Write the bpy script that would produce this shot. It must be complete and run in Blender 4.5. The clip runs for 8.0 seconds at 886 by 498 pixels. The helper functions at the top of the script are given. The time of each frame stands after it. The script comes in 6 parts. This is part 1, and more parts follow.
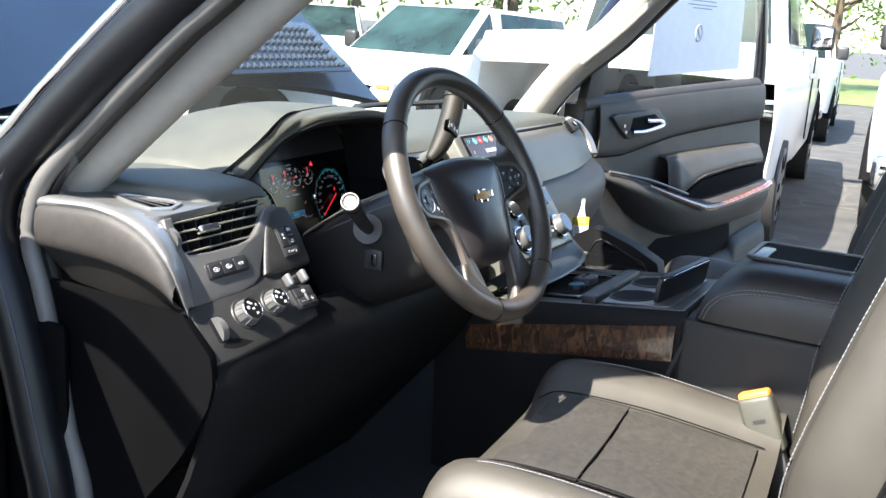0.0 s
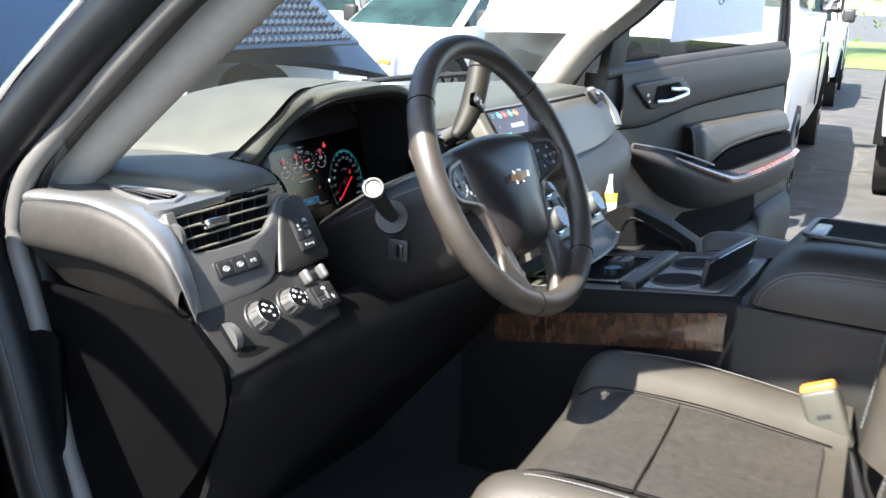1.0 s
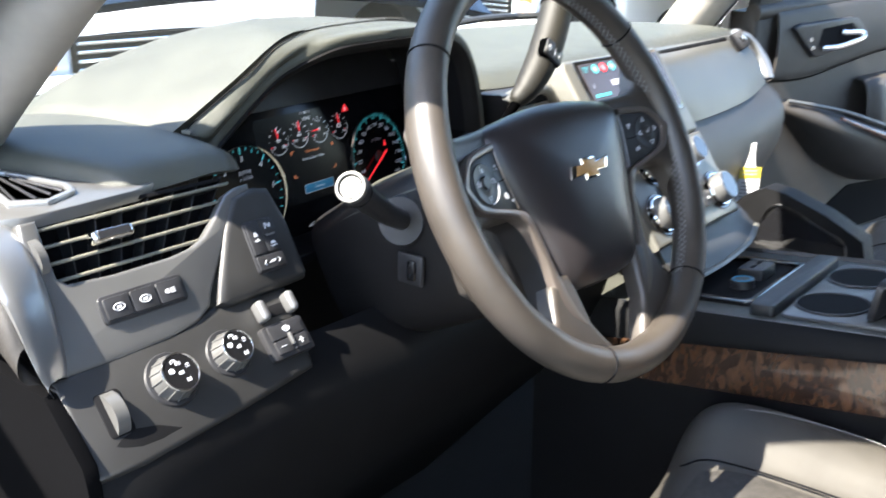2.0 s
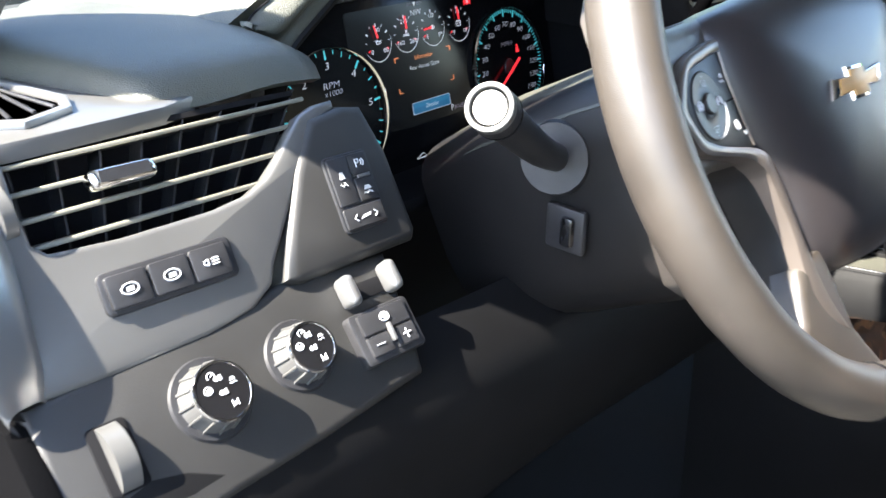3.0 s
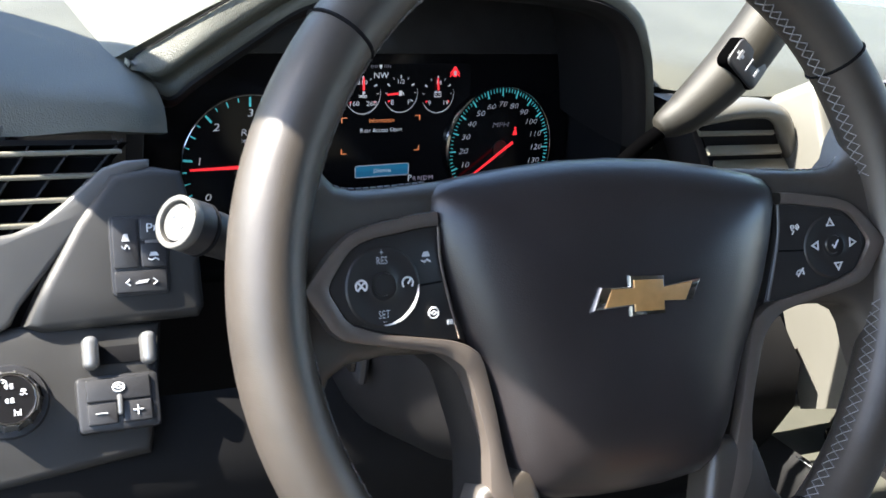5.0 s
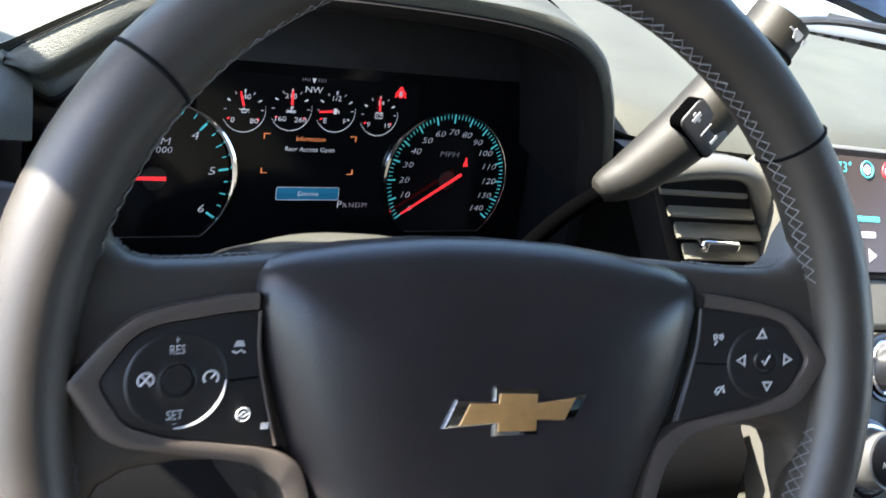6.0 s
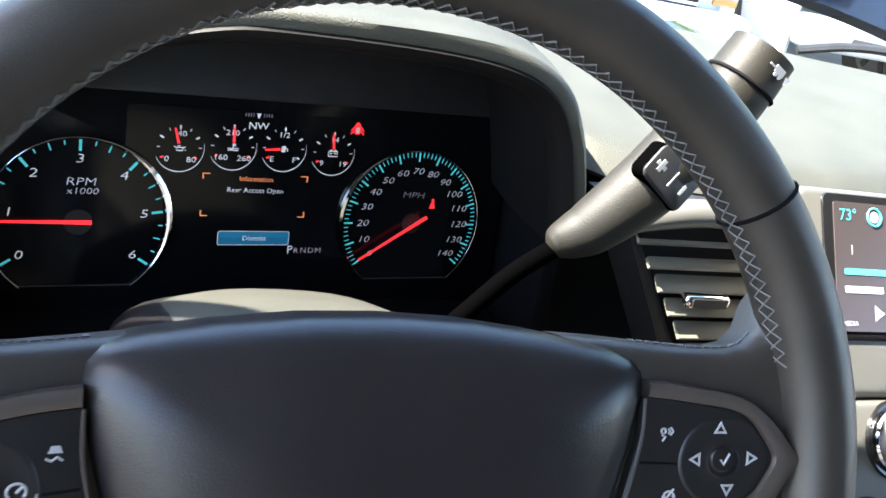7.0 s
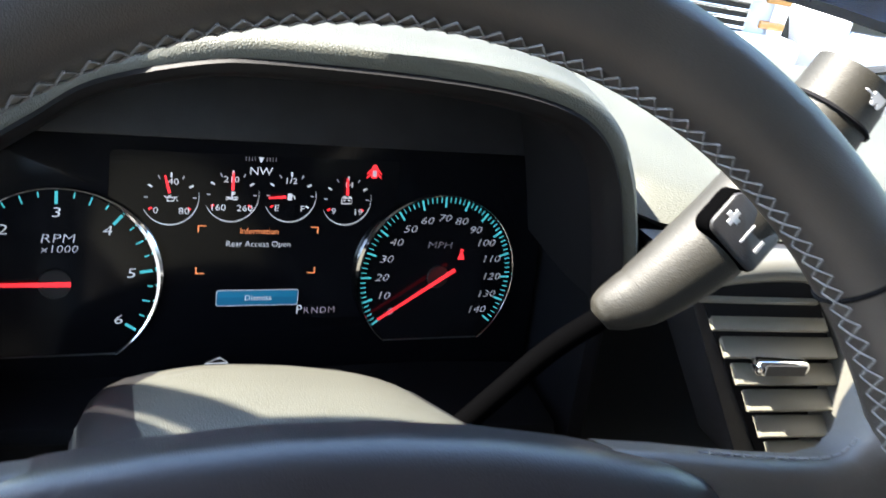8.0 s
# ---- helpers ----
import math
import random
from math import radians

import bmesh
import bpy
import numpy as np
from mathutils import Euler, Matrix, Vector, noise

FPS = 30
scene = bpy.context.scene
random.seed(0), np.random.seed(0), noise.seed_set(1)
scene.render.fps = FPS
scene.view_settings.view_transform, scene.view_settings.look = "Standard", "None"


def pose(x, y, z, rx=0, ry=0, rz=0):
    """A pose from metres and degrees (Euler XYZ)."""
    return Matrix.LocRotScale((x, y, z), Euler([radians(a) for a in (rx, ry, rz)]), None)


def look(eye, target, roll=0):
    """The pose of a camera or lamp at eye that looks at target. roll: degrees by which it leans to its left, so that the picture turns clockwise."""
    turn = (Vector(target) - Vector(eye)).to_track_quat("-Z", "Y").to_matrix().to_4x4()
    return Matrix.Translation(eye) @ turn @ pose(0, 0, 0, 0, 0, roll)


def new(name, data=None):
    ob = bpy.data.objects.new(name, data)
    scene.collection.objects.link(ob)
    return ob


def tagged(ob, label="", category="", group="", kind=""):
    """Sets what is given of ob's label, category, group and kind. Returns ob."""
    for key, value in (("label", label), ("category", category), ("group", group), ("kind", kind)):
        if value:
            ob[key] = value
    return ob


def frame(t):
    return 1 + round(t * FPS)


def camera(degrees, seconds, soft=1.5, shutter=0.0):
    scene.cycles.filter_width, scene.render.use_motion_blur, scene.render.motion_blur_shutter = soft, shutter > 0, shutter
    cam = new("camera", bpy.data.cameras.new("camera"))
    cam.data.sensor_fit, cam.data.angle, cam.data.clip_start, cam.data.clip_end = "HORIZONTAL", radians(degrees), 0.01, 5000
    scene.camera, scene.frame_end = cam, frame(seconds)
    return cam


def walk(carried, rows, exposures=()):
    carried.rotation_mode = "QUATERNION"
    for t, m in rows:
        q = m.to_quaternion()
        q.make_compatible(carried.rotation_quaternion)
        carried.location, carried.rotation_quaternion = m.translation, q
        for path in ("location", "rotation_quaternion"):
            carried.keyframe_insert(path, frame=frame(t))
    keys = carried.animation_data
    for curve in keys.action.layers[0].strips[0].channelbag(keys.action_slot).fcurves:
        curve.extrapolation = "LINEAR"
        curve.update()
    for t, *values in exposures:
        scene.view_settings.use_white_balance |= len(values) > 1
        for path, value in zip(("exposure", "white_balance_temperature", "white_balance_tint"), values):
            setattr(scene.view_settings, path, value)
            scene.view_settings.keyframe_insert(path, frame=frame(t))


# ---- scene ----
cam = camera(50.0, 8.0, shutter=0.35)
PATH = [
    (0, (-1.205, -0.624, 1.485), (0.495, 0.321, 1.023), 3.7),
    (0.5, (-1.184, -0.594, 1.484), (0.522, 0.334, 1.009), 3.1),
    (1, (-1.108, -0.525, 1.47), (0.58, 0.417, 0.955), 2.3),
    (1.2, (-1.026, -0.459, 1.466), (0.662, 0.469, 0.927), 2.7),
    (1.5, (-0.861, -0.456, 1.467), (0.759, 0.578, 0.912), 2.2),
    (1.7, (-0.781, -0.42, 1.461), (0.811, 0.638, 0.872), 2.6),
    (2, (-0.705, -0.412, 1.441), (0.782, 0.76, 0.798), 1.7),
    (2.2, (-0.67, -0.387, 1.428), (0.752, 0.833, 0.729), 1.6),
    (3.3, (-0.464, -0.191, 1.362), (0.765, 1.148, 0.527), 1.0),
    (3.4, (-0.443, -0.191, 1.364), (0.748, 1.178, 0.524), 1.4),
    (3.5, (-0.434, -0.204, 1.368), (0.747, 1.184, 0.544), 1.5),
    (3.7, (-0.411, -0.232, 1.39), (0.668, 1.241, 0.575), 3.0),
    (3.9, (-0.385, -0.27, 1.418), (0.632, 1.271, 0.649), 5.3),
    (4, (-0.375, -0.294, 1.429), (0.639, 1.261, 0.684), 5.7),
    (4.2, (-0.354, -0.321, 1.444), (0.646, 1.245, 0.704), 7.0),
    (5.3, (-0.253, -0.306, 1.444), (0.591, 1.272, 0.55), 11.0),
    (5.5, (-0.233, -0.291, 1.445), (0.607, 1.292, 0.557), 12.4),
    (6, (-0.183, -0.265, 1.462), (0.653, 1.313, 0.563), 15.4),
    (6.5, (-0.152, -0.247, 1.475), (0.657, 1.355, 0.592), 16.0),
    (7, (-0.111, -0.223, 1.464), (0.656, 1.402, 0.585), 14.9),
    (7.5, (-0.079, -0.193, 1.451), (0.638, 1.459, 0.581), 14.0),
    (8, (-0.073, -0.152, 1.446), (0.604, 1.53, 0.6), 12.8),
]
EXPOSURE = 2.9
walk(cam, [(t, look(eye, target, roll)) for t, eye, target, roll in PATH],
     exposures=[(t, EXPOSURE + stops, 6400, 10) for t, stops in ((0.0, -0.4), (1.0, -0.35), (2.0, 0.05), (3.4, 0.6), (4.1, 0.2), (5.4, 0.17), (8.0, 0.6))])

# ---- sky and sun ----
SUN = Vector((-0.642, 0.165, 0.749)).normalized()
world = bpy.data.worlds.new("world")
scene.world = world
world.use_nodes = True
wn = world.node_tree.nodes
sky = wn.new("ShaderNodeTexSky")
sky.sky_type = "NISHITA"
sky.sun_disc = False
sky.sun_elevation = math.asin(SUN.z)
sky.sun_rotation = math.atan2(SUN.x, SUN.y)
wn["Background"].inputs["Strength"].default_value = 0.12
world.node_tree.links.new(sky.outputs[0], wn["Background"].inputs["Color"])
sun_data = bpy.data.lights.new("sun", "SUN")
sun_data.energy, sun_data.angle, sun_data.color = 4.7, radians(0.6), (1.0, 0.93, 0.81)
sun = new("sun", sun_data)
sun.matrix_world = look(SUN * 30, (0, 0, 0))


# ---- materials ----
def mat(name, color, rough=0.5, metal=0.0, grain=0.0, scale=900.0, spots=0.0, spot_scale=40.0, coat=0.0,
        kind="noise", tint=None, spec=0.5, rvar=0.0, emit=0.0):
    m = bpy.data.materials.new(name)
    m.use_nodes = True
    n, l = m.node_tree.nodes, m.node_tree.links
    b = n["Principled BSDF"]
    b.inputs["Base Color"].default_value = (*color, 1)
    b.inputs["Roughness"].default_value = rough
    b.inputs["Metallic"].default_value = metal
    b.inputs["Coat Weight"].default_value = coat
    b.inputs["Coat Roughness"].default_value = 0.06
    b.inputs["Specular IOR Level"].default_value = spec
    if emit:
        b.inputs["Emission Color"].default_value = (*color, 1)
        b.inputs["Emission Strength"].default_value = emit
    co = n.new("ShaderNodeTexCoord")
    if spots:
        t = n.new("ShaderNodeTexNoise")
        t.inputs["Scale"].default_value, t.inputs["Detail"].default_value = spot_scale, 6
        l.new(co.outputs["Object"], t.inputs["Vector"])
        r = n.new("ShaderNodeValToRGB")
        r.color_ramp.elements[0].position, r.color_ramp.elements[1].position = 0.3, 0.75
        r.color_ramp.elements[0].color = (*[c * (1 - spots) for c in color], 1)
        r.color_ramp.elements[1].color = (*(tint or [min(1, c * (1 + spots)) for c in color]), 1)
        l.new(t.outputs["Fac"], r.inputs["Fac"])
        l.new(r.outputs["Color"], b.inputs["Base Color"])
        if rvar:
            q = n.new("ShaderNodeMapRange")
            q.inputs["To Min"].default_value, q.inputs["To Max"].default_value = rough - rvar, rough + rvar
            l.new(t.outputs["Fac"], q.inputs["Value"])
            l.new(q.outputs["Result"], b.inputs["Roughness"])
    if grain:
        t = n.new("ShaderNodeTexVoronoi" if kind == "leather" else "ShaderNodeTexNoise")
        t.inputs["Scale"].default_value = scale
        l.new(co.outputs["Object"], t.inputs["Vector"])
        if kind == "leather":
            t.feature = "SMOOTH_F1"
        bump = n.new("ShaderNodeBump")
        bump.inputs["Strength"].default_value, bump.inputs["Distance"].default_value = grain, 0.0006
        l.new(t.outputs["Distance" if kind == "leather" else "Fac"], bump.inputs["Height"])
        l.new(bump.outputs["Normal"], b.inputs["Normal"])
    return m


def weave_mat(name, color, scale):
    """Fine perforated cloth or leather: rows of small dark holes."""
    m = mat(name, color, 0.6, spots=0.38, spot_scale=130)
    n, l = m.node_tree.nodes, m.node_tree.links
    b = n["Principled BSDF"]
    co = n.new("ShaderNodeTexCoord")
    v = n.new("ShaderNodeTexVoronoi")
    v.inputs["Scale"].default_value, v.inputs["Randomness"].default_value = scale, 0.15
    l.new(co.outputs["Object"], v.inputs["Vector"])
    r = n.new("ShaderNodeMapRange")
    r.inputs["From Min"].default_value, r.inputs["From Max"].default_value = 0.15, 0.4
    l.new(v.outputs["Distance"], r.inputs["Value"])
    bump = n.new("ShaderNodeBump")
    bump.inputs["Strength"].default_value, bump.inputs["Distance"].default_value = 0.5, 0.0008
    l.new(r.outputs["Result"], bump.inputs["Height"])
    l.new(bump.outputs["Normal"], b.inputs["Normal"])
    return m


def wood_mat(name, dark, light, scale=18):
    m = mat(name, dark, 0.22, coat=1.0)
    n, l = m.node_tree.nodes, m.node_tree.links
    b = n["Principled BSDF"]
    co = n.new("ShaderNodeTexCoord")
    mp = n.new("ShaderNodeMapping")
    mp.inputs["Scale"].default_value = (3.0, 1.6, 0.7)
    l.new(co.outputs["Object"], mp.inputs["Vector"])
    t = n.new("ShaderNodeTexNoise")
    t.inputs["Scale"].default_value, t.inputs["Detail"].default_value, t.inputs["Distortion"].default_value = scale, 8, 1.6
    l.new(mp.outputs["Vector"], t.inputs["Vector"])
    r = n.new("ShaderNodeValToRGB")
    r.color_ramp.elements[0].position, r.color_ramp.elements[1].position = 0.36, 0.68
    r.color_ramp.elements[0].color, r.color_ramp.elements[1].color = (*dark, 1), (*light, 1)
    l.new(t.outputs["Fac"], r.inputs["Fac"])
    l.new(r.outputs["Color"], b.inputs["Base Color"])
    return m


def glass_mat(name, tint=(0.9, 0.95, 0.95)):
    m = bpy.data.materials.new(name)
    m.use_nodes = True
    n, l = m.node_tree.nodes, m.node_tree.links
    n.clear()
    out = n.new("ShaderNodeOutputMaterial")
    mix, tr, gl, lw, pw, ma = (n.new(k) for k in ("ShaderNodeMixShader", "ShaderNodeBsdfTransparent", "ShaderNodeBsdfGlossy", "ShaderNodeLayerWeight", "ShaderNodeMath", "ShaderNodeMath"))
    tr.inputs["Color"].default_value = (*tint, 1)
    gl.inputs["Roughness"].default_value = 0.0
    lw.inputs["Blend"].default_value = 0.5
    pw.operation, pw.inputs[1].default_value = "POWER", 5.0
    ma.operation, ma.inputs[1].default_value, ma.inputs[2].default_value = "MULTIPLY_ADD", 0.7, 0.05
    l.new(lw.outputs["Facing"], pw.inputs[0])
    l.new(pw.outputs[0], ma.inputs[0])
    l.new(ma.outputs[0], mix.inputs[0])
    l.new(tr.outputs[0], mix.inputs[1])
    l.new(gl.outputs[0], mix.inputs[2])
    l.new(mix.outputs[0], out.inputs[0])
    return m


def ground_mat():
    m = mat("asphalt", (0.055, 0.054, 0.053), 0.85, grain=0.6, scale=120, spots=0.4, spot_scale=2.5)
    n, l = m.node_tree.nodes, m.node_tree.links
    b = n["Principled BSDF"]
    old = b.inputs["Base Color"].links[0].from_socket
    co = n.new("ShaderNodeTexCoord")
    v = n.new("ShaderNodeTexVoronoi")
    v.feature = "DISTANCE_TO_EDGE"
    v.inputs["Scale"].default_value = 0.55
    wob = n.new("ShaderNodeTexNoise")
    wob.inputs["Scale"].default_value = 1.3
    add = n.new("ShaderNodeVectorMath")
    l.new(co.outputs["Object"], wob.inputs["Vector"])
    l.new(co.outputs["Object"], add.inputs[0])
    l.new(wob.outputs["Color"], add.inputs[1])
    l.new(add.outputs[0], v.inputs["Vector"])
    r = n.new("ShaderNodeMapRange")
    r.inputs["From Min"].default_value, r.inputs["From Max"].default_value = 0.004, 0.012
    l.new(v.outputs["Distance"], r.inputs["Value"])
    mix = n.new("ShaderNodeMix")
    mix.data_type = "RGBA"
    mix.inputs["A"].default_value = (0.085, 0.08, 0.072, 1)
    l.new(r.outputs["Result"], mix.inputs["Factor"])
    l.new(old, mix.inputs["B"])
    l.new(mix.outputs["Result"], b.inputs["Base Color"])
    return m


LEATHER = mat("black_leather", (0.040, 0.0335, 0.028), 0.42, grain=0.16, scale=2600, kind="leather", spots=0.25, spot_scale=25, spec=0.7)
PADCOVER = mat("airbag_vinyl", (0.021, 0.018, 0.019), 0.33, grain=0.13, scale=1700, kind="leather", spots=0.22, spot_scale=18, spec=0.55, rvar=0.04)
SLAT = mat("vent_slat", (0.145, 0.138, 0.110), 0.5, grain=0.1, scale=1500)
PAD = mat("grained_vinyl", (0.060, 0.0615, 0.050), 0.5, grain=0.6, scale=1300, kind="leather", spots=0.15, spot_scale=18)
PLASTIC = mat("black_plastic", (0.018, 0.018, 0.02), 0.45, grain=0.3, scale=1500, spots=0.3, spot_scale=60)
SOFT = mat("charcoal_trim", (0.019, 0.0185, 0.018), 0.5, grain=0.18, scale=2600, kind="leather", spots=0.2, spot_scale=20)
GLOSS = mat("gloss_black", (0.008, 0.008, 0.009), 0.08, coat=0.5)
# near-black for joints, black trim and the painted shade of recesses
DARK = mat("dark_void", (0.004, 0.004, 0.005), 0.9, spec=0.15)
# black jamb parts, the door opening's shade put into the colour
JAMB_SHADE = mat("jamb_shade_black", (0.0018, 0.0018, 0.0022), 0.7, grain=0.2, scale=600, spots=0.3, spot_scale=8, spec=0.06)
DOORTRIM = mat("brown_black_trim", (0.034, 0.030, 0.027), 0.55, grain=0.5, scale=1300, kind="leather", spots=0.2, spot_scale=10)
SILVER = mat("satin_silver", (0.20, 0.20, 0.20), 0.32, metal=0.6, grain=0.05, scale=2500, spots=0.06, spot_scale=15)
DKSILVER = mat("dark_silver", (0.14, 0.139, 0.136), 0.33, metal=0.5, grain=0.05, scale=2500, spots=0.10, spot_scale=14, rvar=0.04)
CHROME = mat("chrome", (0.8, 0.8, 0.8), 0.08, metal=1.0)
GOLD = mat("gold_emblem", (0.46, 0.26, 0.10), 0.4, metal=0.35, spots=0.1, spot_scale=200)
THREAD = mat("pale_thread", (0.17, 0.17, 0.175), 0.8, grain=0.4, scale=3000)
WOOD = wood_mat("dark_walnut", (0.012, 0.006, 0.004), (0.085, 0.042, 0.022), 46)
DOORWOOD = wood_mat("red_walnut", (0.09, 0.028, 0.014), (0.24, 0.085, 0.045), 26)
SEAT = mat("seat_leather", (0.044, 0.040, 0.034), 0.5, grain=0.45, scale=1600, kind="leather", spots=0.15, spot_scale=14)
PERF = weave_mat("perforated_leather", (0.033, 0.030, 0.0265), 420)
BEZEL = mat("bronze_grey_satin", (0.165, 0.140, 0.124), 0.33, metal=0.6, spots=0.06, spot_scale=12)
CAPTRIM = mat("brown_grained_trim", (0.022, 0.0195, 0.0175), 0.6, grain=0.5, scale=1300, kind="leather", spots=0.3, spot_scale=120)
PODFACE = mat("pod_black", (0.016, 0.015, 0.015), 0.38, spots=0.1, spot_scale=30)
SHROUD = mat("shroud_plastic", (0.0085, 0.008, 0.0085), 0.45, grain=0.12, scale=2600, spots=0.2, spot_scale=40, spec=0.32)
ACC = mat("stalk_vinyl", (0.0155, 0.0142, 0.011), 0.55, grain=0.28, scale=1700, kind="leather", spots=0.2, spot_scale=40, spec=0.35)
WHITE = mat("white_paint", (0.8, 0.8, 0.79), 0.3, coat=0.6, spots=0.03, spot_scale=3)
BLACKPAINT = mat("black_paint", (0.006, 0.0065, 0.009), 0.12, coat=1.0)
JAMBPAINT = mat("jamb_paint", (0.005, 0.0055, 0.007), 0.38, spec=0.3, spots=0.2, spot_scale=12)
RUBBER = mat("rubber", (0.012, 0.012, 0.012), 0.75, grain=0.5, scale=400)
PILLAR = mat("pillar_cloth", (0.3, 0.28, 0.255), 0.85, grain=0.4, scale=1600, spots=0.06, spot_scale=60)
PAPER = mat("paper", (0.78, 0.79, 0.82), 0.7, spots=0.03, spot_scale=30)
GLASS = glass_mat("window_glass")
PRIVACY = glass_mat("privacy_glass", (0.10, 0.11, 0.11))
STUD = mat("stud_paint", (0.05, 0.06, 0.075), 0.3, metal=0.3)
EDGE = mat("bright_satin", (0.27, 0.272, 0.275), 0.28, metal=0.65, grain=0.04, scale=2500, spots=0.04, spot_scale=12)
TINTGLASS = mat("dark_glass", (0.02, 0.035, 0.035), 0.04, coat=0.3)
ASPHALT = ground_mat()
LEAF = mat("leaf", (0.15, 0.25, 0.055), 0.6, spots=0.5, spot_scale=1.5)
BARK = mat("bark", (0.09, 0.065, 0.045), 0.9, grain=1, scale=30)
GRASS = mat("grass", (0.11, 0.16, 0.04), 0.9, grain=0.8, scale=40, spots=0.4, spot_scale=2)
ORANGE = mat("orange_plastic", (0.75, 0.24, 0.04), 0.45)
YELLOW = mat("yellow_card", (0.8, 0.62, 0.05), 0.6)
INK = mat("grey_ink", (0.3, 0.31, 0.34), 0.8)
AMBER = mat("amber_lens", (0.45, 0.20, 0.05), 0.2, coat=0.5)
REDLENS = mat("red_lens", (0.5, 0.02, 0.02), 0.2, coat=0.5)
CARPET = mat("black_carpet", (0.012, 0.012, 0.013), 0.95, grain=1, scale=700)
PRINT = mat("white_print", (0.45, 0.46, 0.48), 0.5)
STALKEND = mat("stalk_plastic", (0.10, 0.098, 0.092), 0.35, grain=0.1, scale=900)
LCD = mat("lcd_black", (0.004, 0.004, 0.005), 0.15, spec=0.25)
GLOW_W = mat("glow_white", (0.6, 0.62, 0.66), 0.5, emit=0.055)
GLOW_D = mat("glow_pale", (0.5, 0.5, 0.56), 0.5, emit=0.036)
GLOW_F = mat("glow_faint", (0.3, 0.28, 0.32), 0.5, emit=0.014)
GLOW_B2 = mat("glow_blue_light", (0.008, 0.13, 0.24), 0.5, emit=0.060)
GLOW_T = mat("glow_teal", (0.07, 0.48, 0.52), 0.5, emit=0.062)
GLOW_R = mat("glow_red", (1.0, 0.03, 0.04), 0.5, emit=0.12)
GLOW_O = mat("glow_orange", (0.9, 0.28, 0.10), 0.5, emit=0.06)
GLOW_B = mat("glow_blue", (0.006, 0.10, 0.20), 0.5, emit=0.060)
# dark trim with the footwell's shade put into its colour
KNEE_SHADE = mat("knee_shade_vinyl", (0.0045, 0.0045, 0.005), 0.6, spec=0.15, grain=0.2, scale=2400, kind="leather", spots=0.2, spot_scale=20)
GLOW_S2 = mat("glow_icon", (0.3, 0.25, 0.3), 0.5, emit=0.06)
STACK = mat("champagne_satin", (0.125, 0.122, 0.108), 0.4, metal=0.3, grain=0.04, scale=2500, spots=0.05, spot_scale=12)
# the hood's vinyl with the shade under its roll put into the colour
LIP_SHADE = mat("lip_shade_vinyl", (0.0075, 0.007, 0.0075), 0.55, grain=0.2, scale=2400, kind="leather", spots=0.2, spot_scale=20, spec=0.2)
FASCIA = mat("grey_green_satin", (0.088, 0.087, 0.078), 0.40, metal=0.35, grain=0.04, scale=2500, spots=0.08, spot_scale=12)
# almost no albedo: shade put into the colour of rod and gap
SHADE_BLACK = mat("shade_black", (0.0008, 0.0008, 0.0009), 0.9, spec=0.0)
CONVINYL = mat("console_vinyl", (0.05, 0.05, 0.041), 0.5, grain=0.35, scale=1500, kind="leather", spots=0.15, spot_scale=18)
STRIP = mat("grey_seal", (0.09, 0.087, 0.083), 0.55, grain=0.2, scale=900, spots=0.1, spot_scale=30)
GLOW_S = mat("glow_screen", (0.05, 0.04, 0.039), 0.2, emit=0.03)


# ---- mesh tools ----
def F(o, tilt=0, yaw=0):
    """A frame whose X runs right, Y up along the face and Z out of it; tilt leans its top away."""
    return pose(*o, 90 - tilt, 0, yaw)


def finish(name, bm, material, angle=35):
    bmesh.ops.recalc_face_normals(bm, faces=bm.faces)
    me = bpy.data.meshes.new(name)
    bm.to_mesh(me)
    bm.free()
    me.materials.append(material)
    me.shade_smooth()
    me.set_sharp_from_angle(angle=radians(angle))
    return me


def part(name, bm, material, parent=None, label="", m=None, angle=35):
    ob = new(name, finish(name, bm, material, angle))
    if m is not None:
        ob.matrix_basis = m
    ob.parent = parent
    return tagged(ob, label)


def thing(name, m=None, label="", category="", group="", kind=""):
    ob = new(name)
    ob.empty_display_size = 0.02
    if m is not None:
        ob.matrix_basis = m
    return tagged(ob, label, category, group, kind)


def solid(name, bm, material, label, category, m=None, group="", kind=""):
    return tagged(part(name, bm, material, None, label, m), "", category, group, kind)


def round_edges(bm, r, seg=2, sharp=30):
    es = [e for e in bm.edges if len(e.link_faces) == 2 and e.calc_face_angle(0) > radians(sharp)]
    if r > 0 and es:
        bmesh.ops.bevel(bm, geom=es, offset=r, segments=seg, profile=0.5, affect="EDGES", clamp_overlap=True)
    return bm


def box(sx, sy, sz, at=(0, 0, 0), r=0.003, seg=2, m=None):
    bm = bmesh.new()
    bmesh.ops.create_cube(bm, size=1)
    bmesh.ops.scale(bm, vec=(sx, sy, sz), verts=bm.verts)
    round_edges(bm, r, seg)
    if m is not None:
        bm.transform(m)
    bmesh.ops.translate(bm, vec=at, verts=bm.verts)
    return bm


